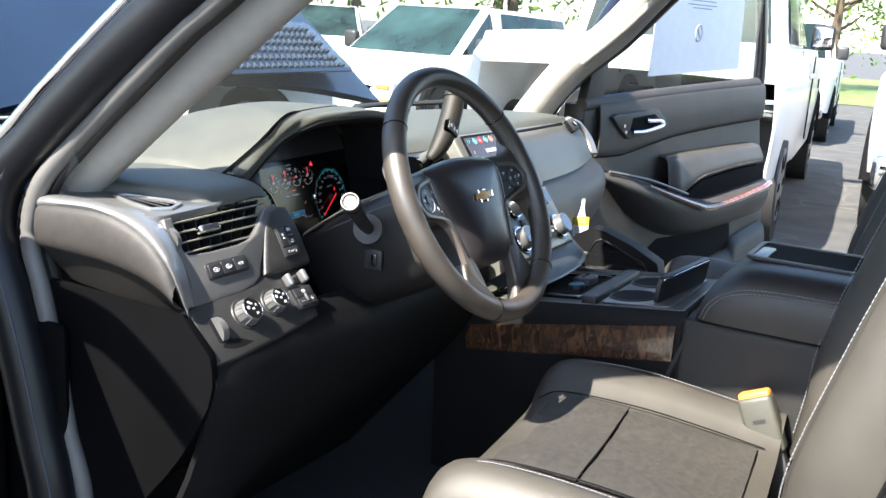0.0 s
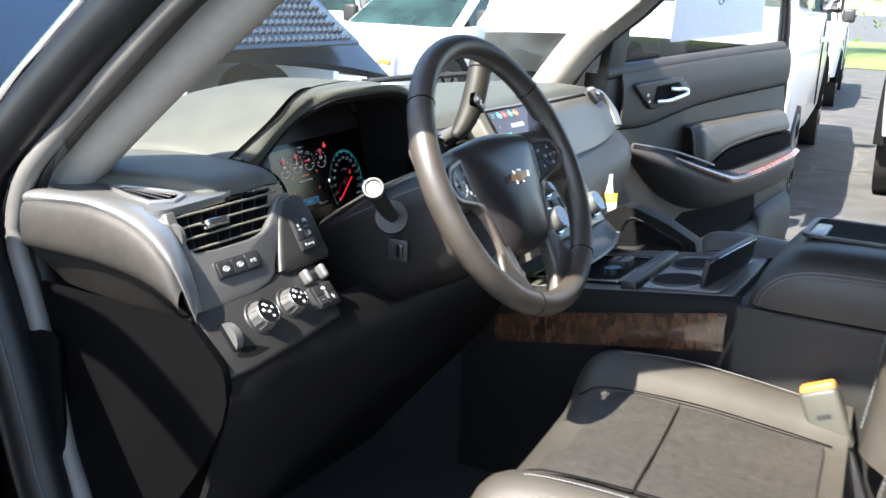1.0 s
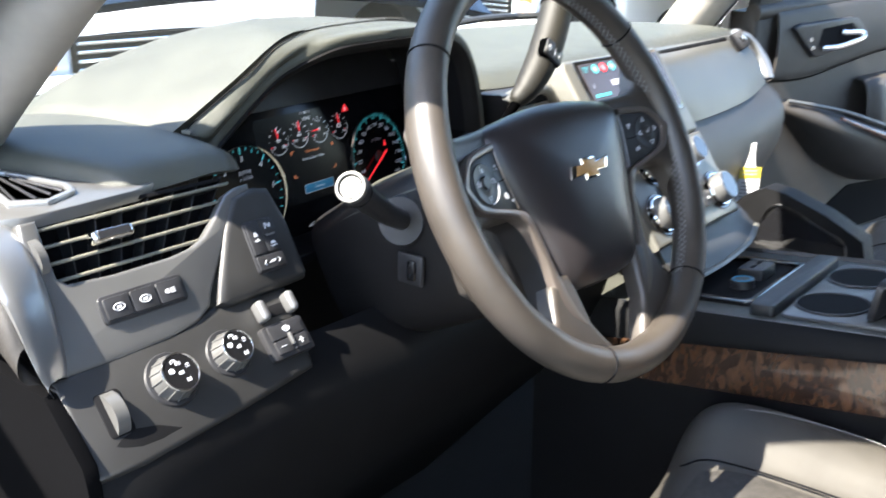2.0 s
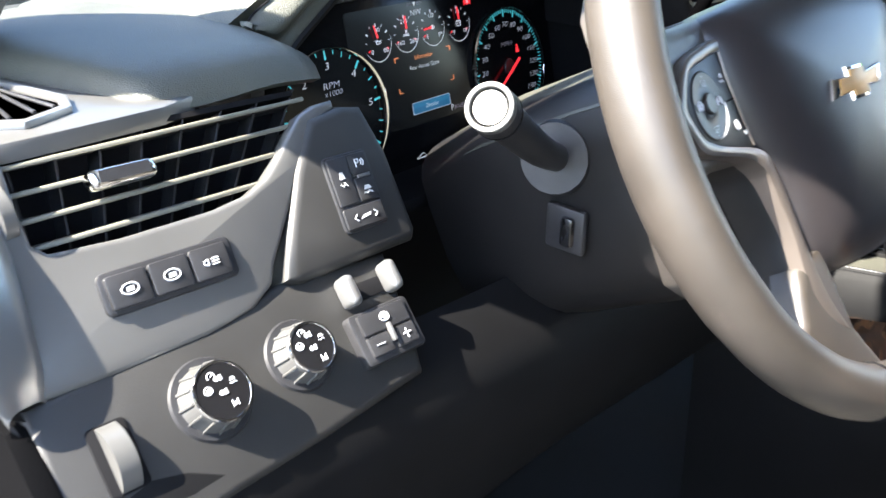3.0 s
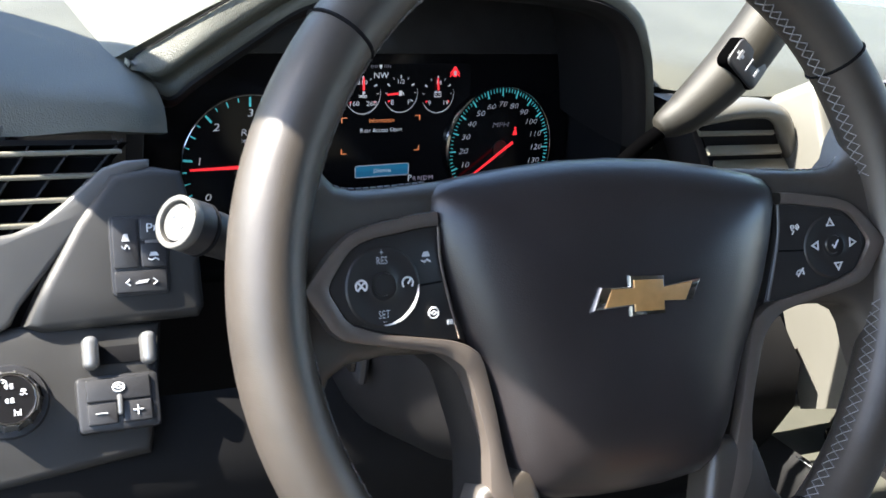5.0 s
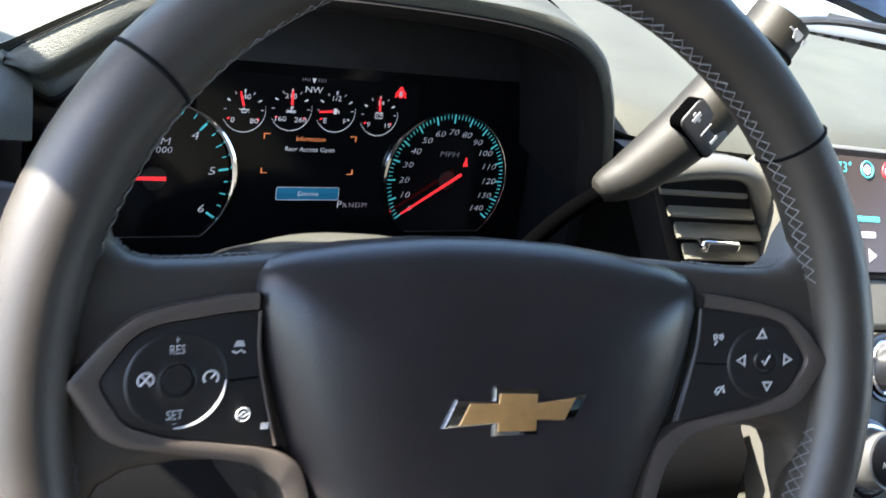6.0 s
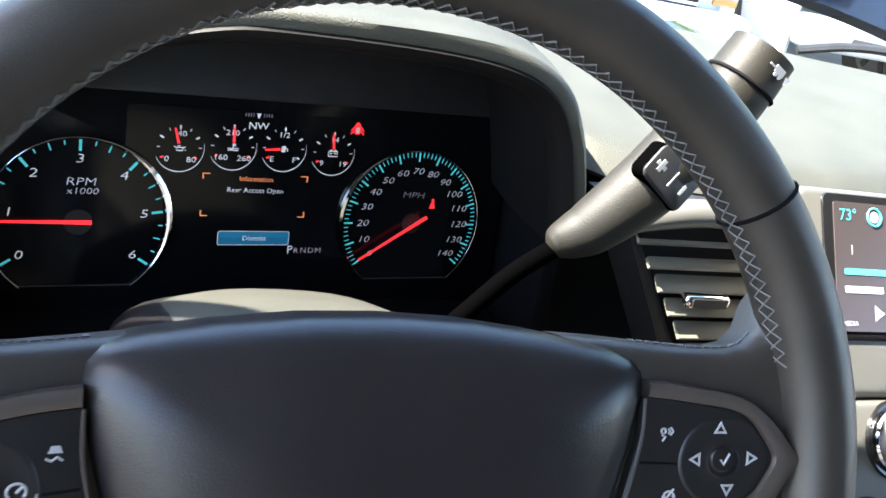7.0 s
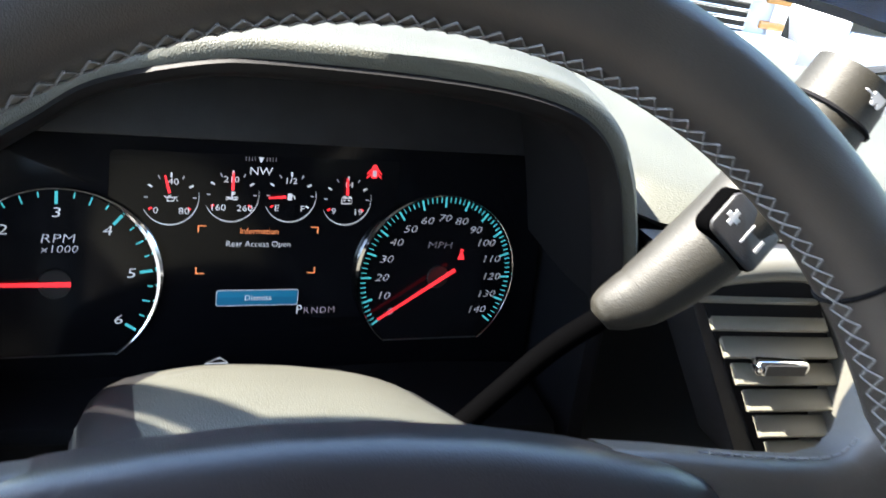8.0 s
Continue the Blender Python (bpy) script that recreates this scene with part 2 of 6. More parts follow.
def prism(pts, z0, z1, r=0.002, seg=2):
    """A plate with this outline in X and Y, from z0 to z1."""
    bm = bmesh.new()
    lo = [bm.verts.new((x, y, z0)) for x, y in pts]
    hi = [bm.verts.new((x, y, z1)) for x, y in pts]
    n = len(pts)
    bm.faces.new(hi)
    bm.faces.new(lo[::-1])
    for i in range(n):
        bm.faces.new((lo[i], lo[(i + 1) % n], hi[(i + 1) % n], hi[i]))
    bmesh.ops.recalc_face_normals(bm, faces=bm.faces)
    if r:
        es = [e for e in bm.edges if all(abs(v.co.z - z1) < 1e-7 for v in e.verts)]
        bmesh.ops.bevel(bm, geom=es, offset=r, segments=seg, profile=0.5, affect="EDGES", clamp_overlap=True)
    return bm


def frame_plate(outer, inner, z0, z1, r=0.0015):
    """A plate with a hole: outer and inner outlines have the same number of points."""
    bm = bmesh.new()
    n = len(outer)
    rings = [[bm.verts.new((x, y, z)) for x, y in o] for o, z in ((outer, z0), (outer, z1), (inner, z1), (inner, z0))]
    for a, b in zip(rings, rings[1:] + rings[:1]):
        for i in range(n):
            bm.faces.new((a[i], a[(i + 1) % n], b[(i + 1) % n], b[i]))
    bmesh.ops.recalc_face_normals(bm, faces=bm.faces)
    return round_edges(bm, r, 2, 40) if r else bm


def loft(rows, close_u=False, close_v=False, caps=False, thick=0.0):
    bm = bmesh.new()
    vs = [[bm.verts.new(p) for p in row] for row in rows]
    nu, nv = len(vs), len(vs[0])
    for i in range(nu if close_u else nu - 1):
        for j in range(nv if close_v else nv - 1):
            q = (vs[i][j], vs[(i + 1) % nu][j], vs[(i + 1) % nu][(j + 1) % nv], vs[i][(j + 1) % nv])
            bm.faces.new(q)
    if caps:
        bm.faces.new(vs[0][::-1])
        bm.faces.new(vs[-1])
    bmesh.ops.recalc_face_normals(bm, faces=bm.faces)
    if thick:
        bmesh.ops.solidify(bm, geom=bm.faces[:], thickness=thick)
    return bm


def smooth_path(pts, n=8):
    """Catmull-Rom through the points."""
    ps = [Vector(p) for p in pts]
    ps = [ps[0] * 2 - ps[1]] + ps + [ps[-1] * 2 - ps[-2]]
    out = []
    for a, b, c, d in zip(ps, ps[1:], ps[2:], ps[3:]):
        for k in range(n):
            t = k / n
            out.append(0.5 * (2 * b + (c - a) * t + (2 * a - 5 * b + 4 * c - d) * t * t + (3 * b - a - 3 * c + d) * t ** 3))
    return out + [ps[-2]]


def tube(pts, radius, seg=10, closed=False, flat=1.0, up=(0, 0, 1)):
    """A rod along the points; radius: one number, or one for each point."""
    ps = [Vector(p) for p in pts]
    n = len(ps)
    rs = radius if isinstance(radius, (list, tuple)) else [radius] * n
    rows = []
    for i, p in enumerate(ps):
        a = ps[(i - 1) % n] if closed else ps[max(i - 1, 0)]
        b = ps[(i + 1) % n] if closed else ps[min(i + 1, n - 1)]
        d = (b - a).normalized()
        u = Vector(up)
        s = d.cross(u)
        if s.length < 1e-4:
            s = d.cross(Vector((1, 0.1, 0)))
        s.normalize()
        w = s.cross(d)
        rows.append([p + s * math.cos(k * math.tau / seg) * rs[i] + w * math.sin(k * math.tau / seg) * rs[i] * flat for k in range(seg)])
    return loft(rows, close_u=closed, close_v=True, caps=not closed)


def cyl(r0, r1, z0, z1, seg=32, r=0.001, at=(0, 0)):
    """A round piece along Z, from radius r0 at z0 to r1 at z1."""
    bm = bmesh.new()
    lo = [bm.verts.new((at[0] + r0 * math.cos(a), at[1] + r0 * math.sin(a), z0)) for a in (k * math.tau / seg for k in range(seg))]
    hi = [bm.verts.new((at[0] + r1 * math.cos(a), at[1] + r1 * math.sin(a), z1)) for a in (k * math.tau / seg for k in range(seg))]
    bm.faces.new(hi)
    bm.faces.new(lo[::-1])
    for i in range(seg):
        bm.faces.new((lo[i], lo[(i + 1) % seg], hi[(i + 1) % seg], hi[i]))
    return round_edges(bm, r, 2, 40) if r else bm


def merge(*bms):
    out = bmesh.new()
    for b in bms:
        me = bpy.data.meshes.new("tmp")
        b.to_mesh(me)
        b.free()
        out.from_mesh(me)
        bpy.data.meshes.remove(me)
    return out


def arc(cx, cy, r, a0, a1, n):
    return [(cx + r * math.cos(radians(a0 + (a1 - a0) * k / n)), cy + r * math.sin(radians(a0 + (a1 - a0) * k / n))) for k in range(n + 1)]


def rounded(x0, y0, x1, y1, r, n=4):
    return (arc(x1 - r, y1 - r, r, 0, 90, n) + arc(x0 + r, y1 - r, r, 90, 180, n)
            + arc(x0 + r, y0 + r, r, 180, 270, n) + arc(x1 - r, y0 + r, r, 270, 360, n))


def text(name, body, size, at, material, parent, align="CENTER", m=None, wide=1.0, spin=0.0, slant=0.0, thin=0.0):
    """Flat lettering as a mesh, in the XY plane of its parent."""
    cu = bpy.data.curves.new("lettering", "FONT")
    cu.body, cu.size, cu.align_x, cu.align_y = body, size, align, "CENTER"
    cu.resolution_u = 2
    cu.shear, cu.offset = slant, -thin * size
    tmp = bpy.data.objects.new("lettering", cu)
    scene.collection.objects.link(tmp)
    me = bpy.data.meshes.new_from_object(tmp)
    bpy.data.objects.remove(tmp)
    bpy.data.curves.remove(cu)
    me.transform(pose(*at, 0, 0, spin) @ Matrix.Diagonal((wide, 1, 1, 1)))
    me.materials.clear()
    me.materials.append(material)
    ob = new(name, me)
    if m is not None:
        ob.matrix_basis = m
    ob.parent = parent
    return ob

# ---- ground, sky edge and lot ----
def ground():
    bm = bmesh.new()
    bmesh.ops.create_grid(bm, x_segments=40, y_segments=40, size=600)
    return solid("ground", bm, ASPHALT, "cracked grey asphalt of a car lot", "ground", kind="structure")


ground()
CX = 0.43          # the car's middle line
HALF = 0.87        # from it to the door openings


def mirror_x(x):
    return 2 * CX - x


# ---- dashboard ----
def resample(pts, n):
    ps = smooth_path(pts, 6)
    d = [0.0]
    for a, b in zip(ps, ps[1:]):
        d.append(d[-1] + (b - a).length)
    out, j = [], 0
    for k in range(n):
        s = d[-1] * k / (n - 1)
        while j < len(ps) - 2 and d[j + 1] < s:
            j += 1
        t = (s - d[j]) / max(d[j + 1] - d[j], 1e-9)
        out.append(ps[j].lerp(ps[j + 1], min(t, 1)))
    return out


def blend_sections(sections, n_across, n_along):
    """A skin through sections (each a list of points), smooth both ways."""
    rows = [resample(s, n_along) for s in sections]
    cols = [smooth_path([r[j] for r in rows], n_across) for j in range(n_along)]
    return [[c[i] for c in cols] for i in range(len(cols[0]))]


dashboard = thing("dashboard", None, "charcoal vinyl dashboard with satin silver trim", "dashboard")


def sec(x, yz):
    return [(x, y, z) for y, z in yz]


top_sections = [
    [(-.352, .45, 1.230), (-.338, .40, 1.233), (-.322, .345, 1.235), (-.306, .29, 1.235), (-.294, .256, 1.234), (-.288, .246, 1.229)],
    [(-.346, .47, 1.234), (-.330, .41, 1.246), (-.312, .345, 1.251), (-.296, .285, 1.250), (-.285, .251, 1.244), (-.279, .240, 1.230)],
    [(-.312, .51, 1.235), (-.292, .43, 1.252), (-.276, .36, 1.2570), (-.263, .28, 1.2545), (-.256, .247, 1.2485), (-.253, .237, 1.231)],
    sec(-0.215, [(.59, 1.234), (.48, 1.253), (.37, 1.260), (.275, 1.256), (.242, 1.250), (.232, 1.236)]),
    sec(-0.190, [(.52, 1.238), (.42, 1.252), (.36, 1.2585), (.275, 1.2545), (.242, 1.2485), (.232, 1.235)]),
    sec(-0.172, [(.42, 1.235), (.38, 1.244), (.34, 1.247), (.28, 1.246), (.252, 1.242), (.242, 1.231)]),
]
part("side_pad", loft(blend_sections(top_sections, 5, 22), thick=0.006), PAD, dashboard, "grained vinyl pad beside the gauges", angle=60)
top_sections = [
    sec(-0.217, [(.585, 1.224), (.48, 1.245), (.37, 1.252), (.325, 1.250), (.308, 1.247), (.314, 1.236)]),
    sec(-0.206, [(.60, 1.233), (.49, 1.256), (.385, 1.260), (.325, 1.253), (.308, 1.249), (.314, 1.240)]),
    sec(-0.192, [(.61, 1.235), (.50, 1.264), (.40, 1.271), (.325, 1.264), (.306, 1.259), (.314, 1.246)]),
    sec(-0.135, [(.65, 1.236), (.53, 1.286), (.42, 1.297), (.315, 1.2985), (.290, 1.2985), (.300, 1.286)]),
    sec(-0.06, [(.69, 1.238), (.55, 1.300), (.44, 1.326), (.33, 1.333), (.303, 1.334), (.314, 1.318)]),
    sec(0.0, [(.715, 1.24), (.56, 1.303), (.45, 1.333), (.34, 1.338), (.312, 1.338), (.322, 1.320)]),
    sec(0.075, [(.74, 1.241), (.58, 1.303), (.46, 1.334), (.34, 1.340), (.314, 1.339), (.324, 1.32)]),
    sec(0.14, [(.76, 1.242), (.59, 1.298), (.46, 1.326), (.345, 1.334), (.316, 1.334), (.310, 1.315)]),
    sec(0.178, [(.77, 1.243), (.60, 1.288), (.46, 1.306), (.35, 1.314), (.322, 1.313), (.316, 1.292)]),
    sec(0.20, [(.775, 1.244), (.60, 1.280), (.46, 1.290), (.35, 1.285), (.328, 1.278), (.322, 1.26)]),
    sec(0.25, [(.785, 1.245), (.60, 1.276), (.46, 1.282), (.34, 1.276), (.29, 1.266), (.275, 1.252)]),
    sec(0.46, [(.80, 1.246), (.62, 1.275), (.48, 1.283), (.34, 1.280), (.275, 1.272), (.262, 1.256)]),
    sec(0.66, [(.79, 1.246), (.61, 1.274), (.47, 1.281), (.36, 1.277), (.312, 1.268), (.300, 1.254)]),
    sec(0.95, [(.71, 1.244), (.58, 1.270), (.46, 1.277), (.38, 1.272), (.345, 1.264), (.335, 1.252)]),
    sec(1.16, [(.57, 1.240), (.50, 1.258), (.44, 1.266), (.39, 1.266), (.36, 1.260), (.35, 1.248)]),
    sec(1.285, [(.42, 1.232), (.40, 1.240), (.38, 1.246), (.365, 1.246), (.355, 1.242), (.35, 1.232)]),
]
part("top_pad", loft(blend_sections(top_sections, 5, 22), thick=0.006), PAD, dashboard, "grained grey-green vinyl pad", angle=60)

def stitches(path, step, length, radius, lift=(0, 0, 0)):
    """Short thread stitches along a path."""
    ps = [Vector(p) for p in path]
    d = [0.0]
    for a, b in zip(ps, ps[1:]):
        d.append(d[-1] + (b - a).length)
    bms, s = [], 0.0

    def at(q):
        for j in range(len(ps) - 1):
            if d[j + 1] >= q:
                return ps[j].lerp(ps[j + 1], (q - d[j]) / max(d[j + 1] - d[j], 1e-9))
        return ps[-1]
    while s + length < d[-1]:
        a, b = at(s) + Vector(lift), at(s + length) + Vector(lift)
        bms.append(tube([a, (a + b) / 2 + Vector(lift) * 0.5, b], radius, 4))
        s += step
    return merge(*bms)


LIP = [(-.187, .296, 1.252), (-.169, .296, 1.241), (-.160, .296, 1.2395), (-.146, .294, 1.2525), (-.107, .291, 1.2835), (-.080, .282, 1.306), (-.036, .269, 1.3245), (0, .262, 1.3305),
       (.08, .255, 1.333), (.13, .25, 1.329), (.160, .25, 1.315), (.177, .25, 1.292), (.187, .25, 1.268), (.196, .251, 1.242), (.206, .254, 1.212)]
SEAM = [(-.185, .298, 1.2590), (-.179, .298, 1.2640), (-.167, .294, 1.2735), (-.147, .286, 1.2900), (-.120, .280, 1.3105), (-.088, .283, 1.3285), (-.04, .294, 1.3375), (0, .300, 1.340),
        (.075, .306, 1.341), (.137, .312, 1.336), (.170, .318, 1.321), (.190, .322, 1.296), (.200, .326, 1.272), (.210, .330, 1.245), (.220, .335, 1.215)]


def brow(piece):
    """The padded hood in three strips: its face, then the rolled lip and the underside, coloured darker for shade."""
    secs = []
    for i, (l, s) in enumerate(zip(LIP, SEAM)):
        l, s = Vector(l), Vector(s)
        turn = min(1.0, max(0.0, (i - 8.5) / 2.5))
        start = max(0.0, 1 - i / 5)
        inn = Vector((-turn + .5 * start, 0, -(1 - turn) - .1)).normalized()
        mid = l.lerp(s, 0.5) + (Vector((-.001, -.010, 0.0005)) if i < 6 else Vector((0, -0.006, 0.002)) if i < 10 else Vector((0.004, -.003, 0.003)))

        def deep(a, b):
            return l + inn * a + Vector((0, b, 0))
        secs.append({"face": [s, s.lerp(mid, .5) + Vector((0, -.001, .001)), mid, deep(-.0065, .000), deep(-.0015, -.0022), deep(.0030, -.0015)],
                     "lip": [deep(.0028, -.0014), deep(.005, .0002), deep(.009, .004), deep(.0130, .013)],
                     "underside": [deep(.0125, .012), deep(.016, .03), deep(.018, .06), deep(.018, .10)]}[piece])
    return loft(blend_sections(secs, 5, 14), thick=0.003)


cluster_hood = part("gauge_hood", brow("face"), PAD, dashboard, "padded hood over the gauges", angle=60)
# lip and underside step towards black to paint the shade below the roll
part("hood_lip", brow("lip"), LIP_SHADE, cluster_hood, "rolled lip, shade in its colour", angle=60)
part("hood_underside", brow("underside"), DARK, cluster_hood, "underside, shade in its colour", angle=60)
part("hood_seam", tube(smooth_path([(x, y - 0.001, z + 0.0010) for x, y, z in SEAM], 6), 0.0007, 6), DARK, cluster_hood)
part("hood_stitching", stitches(smooth_path([(x, y + .004, z + 0.0030) for x, y, z in SEAM[6:11]], 8), .0042, .0030, .0004), THREAD, cluster_hood)


# fascia beside the door: silver surround, vent, buttons and switch pad
FA = F((-0.31, 0.17, 1.15), 29)
# an open-topped surround: its outer edge from the shelf round to the tip, and back along the vent
SIL = [(-.0815, .0960), (-.0850, .075), (-.0905, .035), (-.096, -.010), (-.086, -.017), (-.050, -.0175), (-.001, -.016), (.029, -.011), (.0440, -.0025), (.049, .007),
       (.0665, .029), (.0865, .055), (.1015, .0705), (.114, .0795), (.1225, .0825), (.1225, .0875), (.1085, .0868), (.096, .0825), (.0855, .0735), (.0735, .0625), (.062, .0535),
       (.048, .0475), (.0255, .0445), (-.026, .0438), (-.062, .046), (-.068, .052), (-.0685, .07), (-.068, .0960)]
part("fascia", prism(SIL, -0.010, 0.0, 0.003, 3), DKSILVER, dashboard, "satin dark silver vent surround", FA)


def vent(parent, fr, corners, n, slat_mat, tab_at, tilt=-25, deep=0.035, wide=0.022, thick=0.0025, lean=0.0):
    """An air vent: a dark box, slats across it, upright fins behind and a thumb tab."""
    tl, tr, br, bl = [Vector((*c, 0)) for c in corners]
    v = part("vent", prism([tuple(p.xy) for p in (bl, br, tr, tl)], -deep, -deep + 0.002, 0), DARK, parent, "black air vent with slats", fr)
    for k in range(n):
        t = (k + 0.6) / (n + 0.2)
        a, b = tl.lerp(bl, t), tr.lerp(br, t)
        w = (b - a).length
        ang = math.atan2(b.y - a.y, b.x - a.x)
        part("slat", box(w, thick, wide, r=0.001, m=pose(0, 0, 0, tilt)), slat_mat, v,
             m=pose((a.x + b.x) / 2, (a.y + b.y) / 2, -0.012 + lean * (k - 1), 0, 0, math.degrees(ang)))
    k = 0
    span = (br - bl).length
    while k * 0.018 < span - 0.006 and deep > .02:
        t = (k * 0.018 + 0.006) / span
        a, b = tl.lerp(tr, t), bl.lerp(br, t)
        part("fin", box(0.0012, (a - b).length, 0.016, r=0), PLASTIC, v,
             m=pose((a.x + b.x) / 2, (a.y + b.y) / 2, -deep + 0.010, 0, 0, math.degrees(math.atan2(a.y - b.y, a.x - b.x)) - 90))
        k += 1
    tab = part("thumb_tab", box(0.036, 0.0100, 0.013, r=0.004, seg=3), CHROME, v, "chrome-edged thumb tab", pose(*tab_at, -0.001))
    part("tab_insert", box(0.027, 0.0060, 0.001, r=0), PLASTIC, tab, m=pose(0, 0.0005, 0.0067))
    return v


left_vent = vent(dashboard, FA, [(-.069, .0985), (.116, .1015), (.066, .0445), (-.070, .043)], 4, SLAT, (-.016, .0735), tilt=10, wide=0.010, thick=0.0026)
part("cross_bar", box(.17, .0012, .010, (.018, .0925, -.022), 0), PLASTIC, left_vent)
part("vent_roof", box(.165, .003, .030, (.025, .0990, -.030), 0), DARK, left_vent)


def icon(parent, at, w, h, material=None, bars=2, m=None, kind="car"):
    """A small printed pictogram."""
    x, y, z = at
    u, v = w / 2, h / 2
    t = min(u, v) * .16

    def line(*pts):
        return tube([(x + a * u, y + b * v, z + .0001) for a, b in pts], t, 4)

    def blob(*pts):
        return prism([(x + a * u, y + b * v) for a, b in pts], z, z + .0002, 0)

    def circle(cx, cy, r_, a0=0, a1=360):
        n = 14
        return tube([(x + cx * u + r_ * u * math.cos(radians(a0 + (a1 - a0) * k / n)), y + cy * v + r_ * v * math.sin(radians(a0 + (a1 - a0) * k / n)), z + .0001) for k in range(n + 1)], t, 4)
    if bars == 1:
        kind = "minus"
    shapes = {
        "car": lambda: (blob((-.7, .0), (.7, .0), (.55, .3), (.4, .75), (-.4, .75), (-.55, .3)), line((-.8, -.5), (-.3, -.8), (.2, -.4), (.7, -.8))),
        "wide": lambda: (line((-.75, .6), (-1, 0), (-.75, -.6)), line((.75, .6), (1, 0), (.75, -.6)), blob((-.5, -.4), (.35, -.1), (.5, .5), (-.2, .3))),
        "park": lambda: (line((-.7, -.8), (-.7, .8), (-.1, .7), (-.1, .1), (-.7, .0)), line((.2, -.5), (.4, 0), (.2, .5)), line((.55, -.7), (.8, 0), (.55, .7))),
        "dial": lambda: (circle(0, 0, .85, -40, 220), line((0, -.1), (.5, .5))),
        "dialx": lambda: (circle(0, 0, .85, -40, 220), line((-.6, -.7), (.6, .7)), line((-.6, .7), (.6, -.7))),
        "ring": lambda: (circle(0, 0, .8), circle(0, 0, .3), line((.3, 0), (.8, 0)), line((-.3, 0), (-.8, 0))),
        "phone": lambda: (circle(0, -.2, .7, 20, 160), blob((-.9, -.1), (-.5, .1), (-.4, -.3), (-.8, -.45)), blob((.9, -.1), (.8, -.45), (.4, -.3), (.5, .1)), line((-.5, -.7), (.6, .8))),
        "voice": lambda: (circle(-.3, .45, .3), line((-.5, -.1), (.0, -.3), (-.4, -.9)), line((.3, .7), (.55, .4), (.3, .1)), line((.6, .9), (.95, .4), (.6, -.1))),
        "beam": lambda: (circle(-.4, 0, .5, 90, 270), line((-.4, .5), (-.4, -.5)), line((0, .5), (.8, .5)), line((0, 0), (.8, 0)), line((0, -.5), (.8, -.5))),
        "axle": lambda: (line((-.6, .8), (-.6, -.8)), line((.6, .8), (.6, -.8)), line((-.6, .1), (.6, .1)), line((0, .1), (0, -.7))),
        "oval": lambda: (circle(0, 0, .9), blob((-.4, -.4), (.4, -.4), (.4, .4), (-.4, .4))),
        "plus": lambda: (line((-.9, 0), (.9, 0)), line((0, -.9), (0, .9))),
        "minus": lambda: (line((-.9, 0), (.9, 0)),),
        "pump": lambda: (blob((-.5, -.8), (.3, -.8), (.3, .8), (-.5, .8)), line((.3, .3), (.7, .1), (.7, -.6))),
        "drop": lambda: (line((-1, .5), (-.5, .1), (-.5, -.6), (.5, -.6), (.6, 0), (1.1, .35), (.5, .2), (-.5, .2)), line((-.3, .2), (-.3, .6), (.1, .6)), blob((1.0, -.1), (1.2, -.5), (.95, -.55))),
        "coolant": lambda: (blob((-.12, -.3), (.12, -.3), (.12, 1), (-.12, 1)), line((.1, .8), (.5, .8)), line((.1, .4), (.5, .4)), line((-1, -.3), (-.5, -.4), (.5, -.4), (1, -.3)), line((-1, -.9), (-.4, -.7), (.3, -.9), (1, -.8))),
        "battery": lambda: (line((-.9, -.8), (.9, -.8), (.9, .6), (-.9, .6), (-.9, -.8)), line((-.6, .6), (-.6, .95), (-.2, .95)), line((.6, .6), (.6, .95), (.2, .95)), line((-.6, 0), (-.2, 0)), line((.2, 0), (.6, 0))),
    }
    return part("symbol", merge(*shapes[kind]()), material or PRINT, parent, m=m)


def button(parent, fr, outline, z0, z1, material=PLASTIC, symbol=None, name="button"):
    b = part(name, prism(outline, z0, z1, 0.001), material, parent, "", fr)
    if symbol:
        icon(b, (*symbol[:2], z1 + 0.0001), symbol[2], symbol[3])
    return b


strip = part("button_strip", prism(rounded(-.047, .008, .027, .030, .004), -0.006, 0.002, 0.0015), PLASTIC, dashboard, "row of three black push buttons", FA)
for k in range(3):
    x = -.044 + k * .0226
    b = part("button", prism(rounded(x, .0105, x + .0215, .0275, .002), 0.0015, 0.0042, 0.001), PLASTIC, strip)
    icon(b, (x + .0108, .019, .0043), .010, .006, kind=('oval', 'oval', 'beam')[k])

shelf_pts = [(-.400, .47), (-.428, .365), (-.424, .30), (-.412, .250), (-.398, .228), (-.383, .2215), (-.34, .2245), (-.286, .2300), (-.262, .240), (-.25, .28), (-.29, .47)]
part("fascia_shelf", prism(shelf_pts, 1.2265, 1.2365, .002), DKSILVER, dashboard, "satin grey shelf above the vent")

# switch pad between vent and gauges
SWP = [(.050, -.004), (.062, .020), (.080, .052), (.100, .079), (.124, .083), (.140, .080), (.147, .05), (.149, .0), (.145, -.006), (.06, -.008)]
swpad = part("switch_pad", prism(SWP, -0.04, 0.003, 0.006, 3), SOFT, dashboard, "black grained switch panel", FA)
part("switch_block", prism(rounded(.097, .009, .129, .0545, .003), 0.0, 0.0050, 0.001), PLASTIC, swpad)
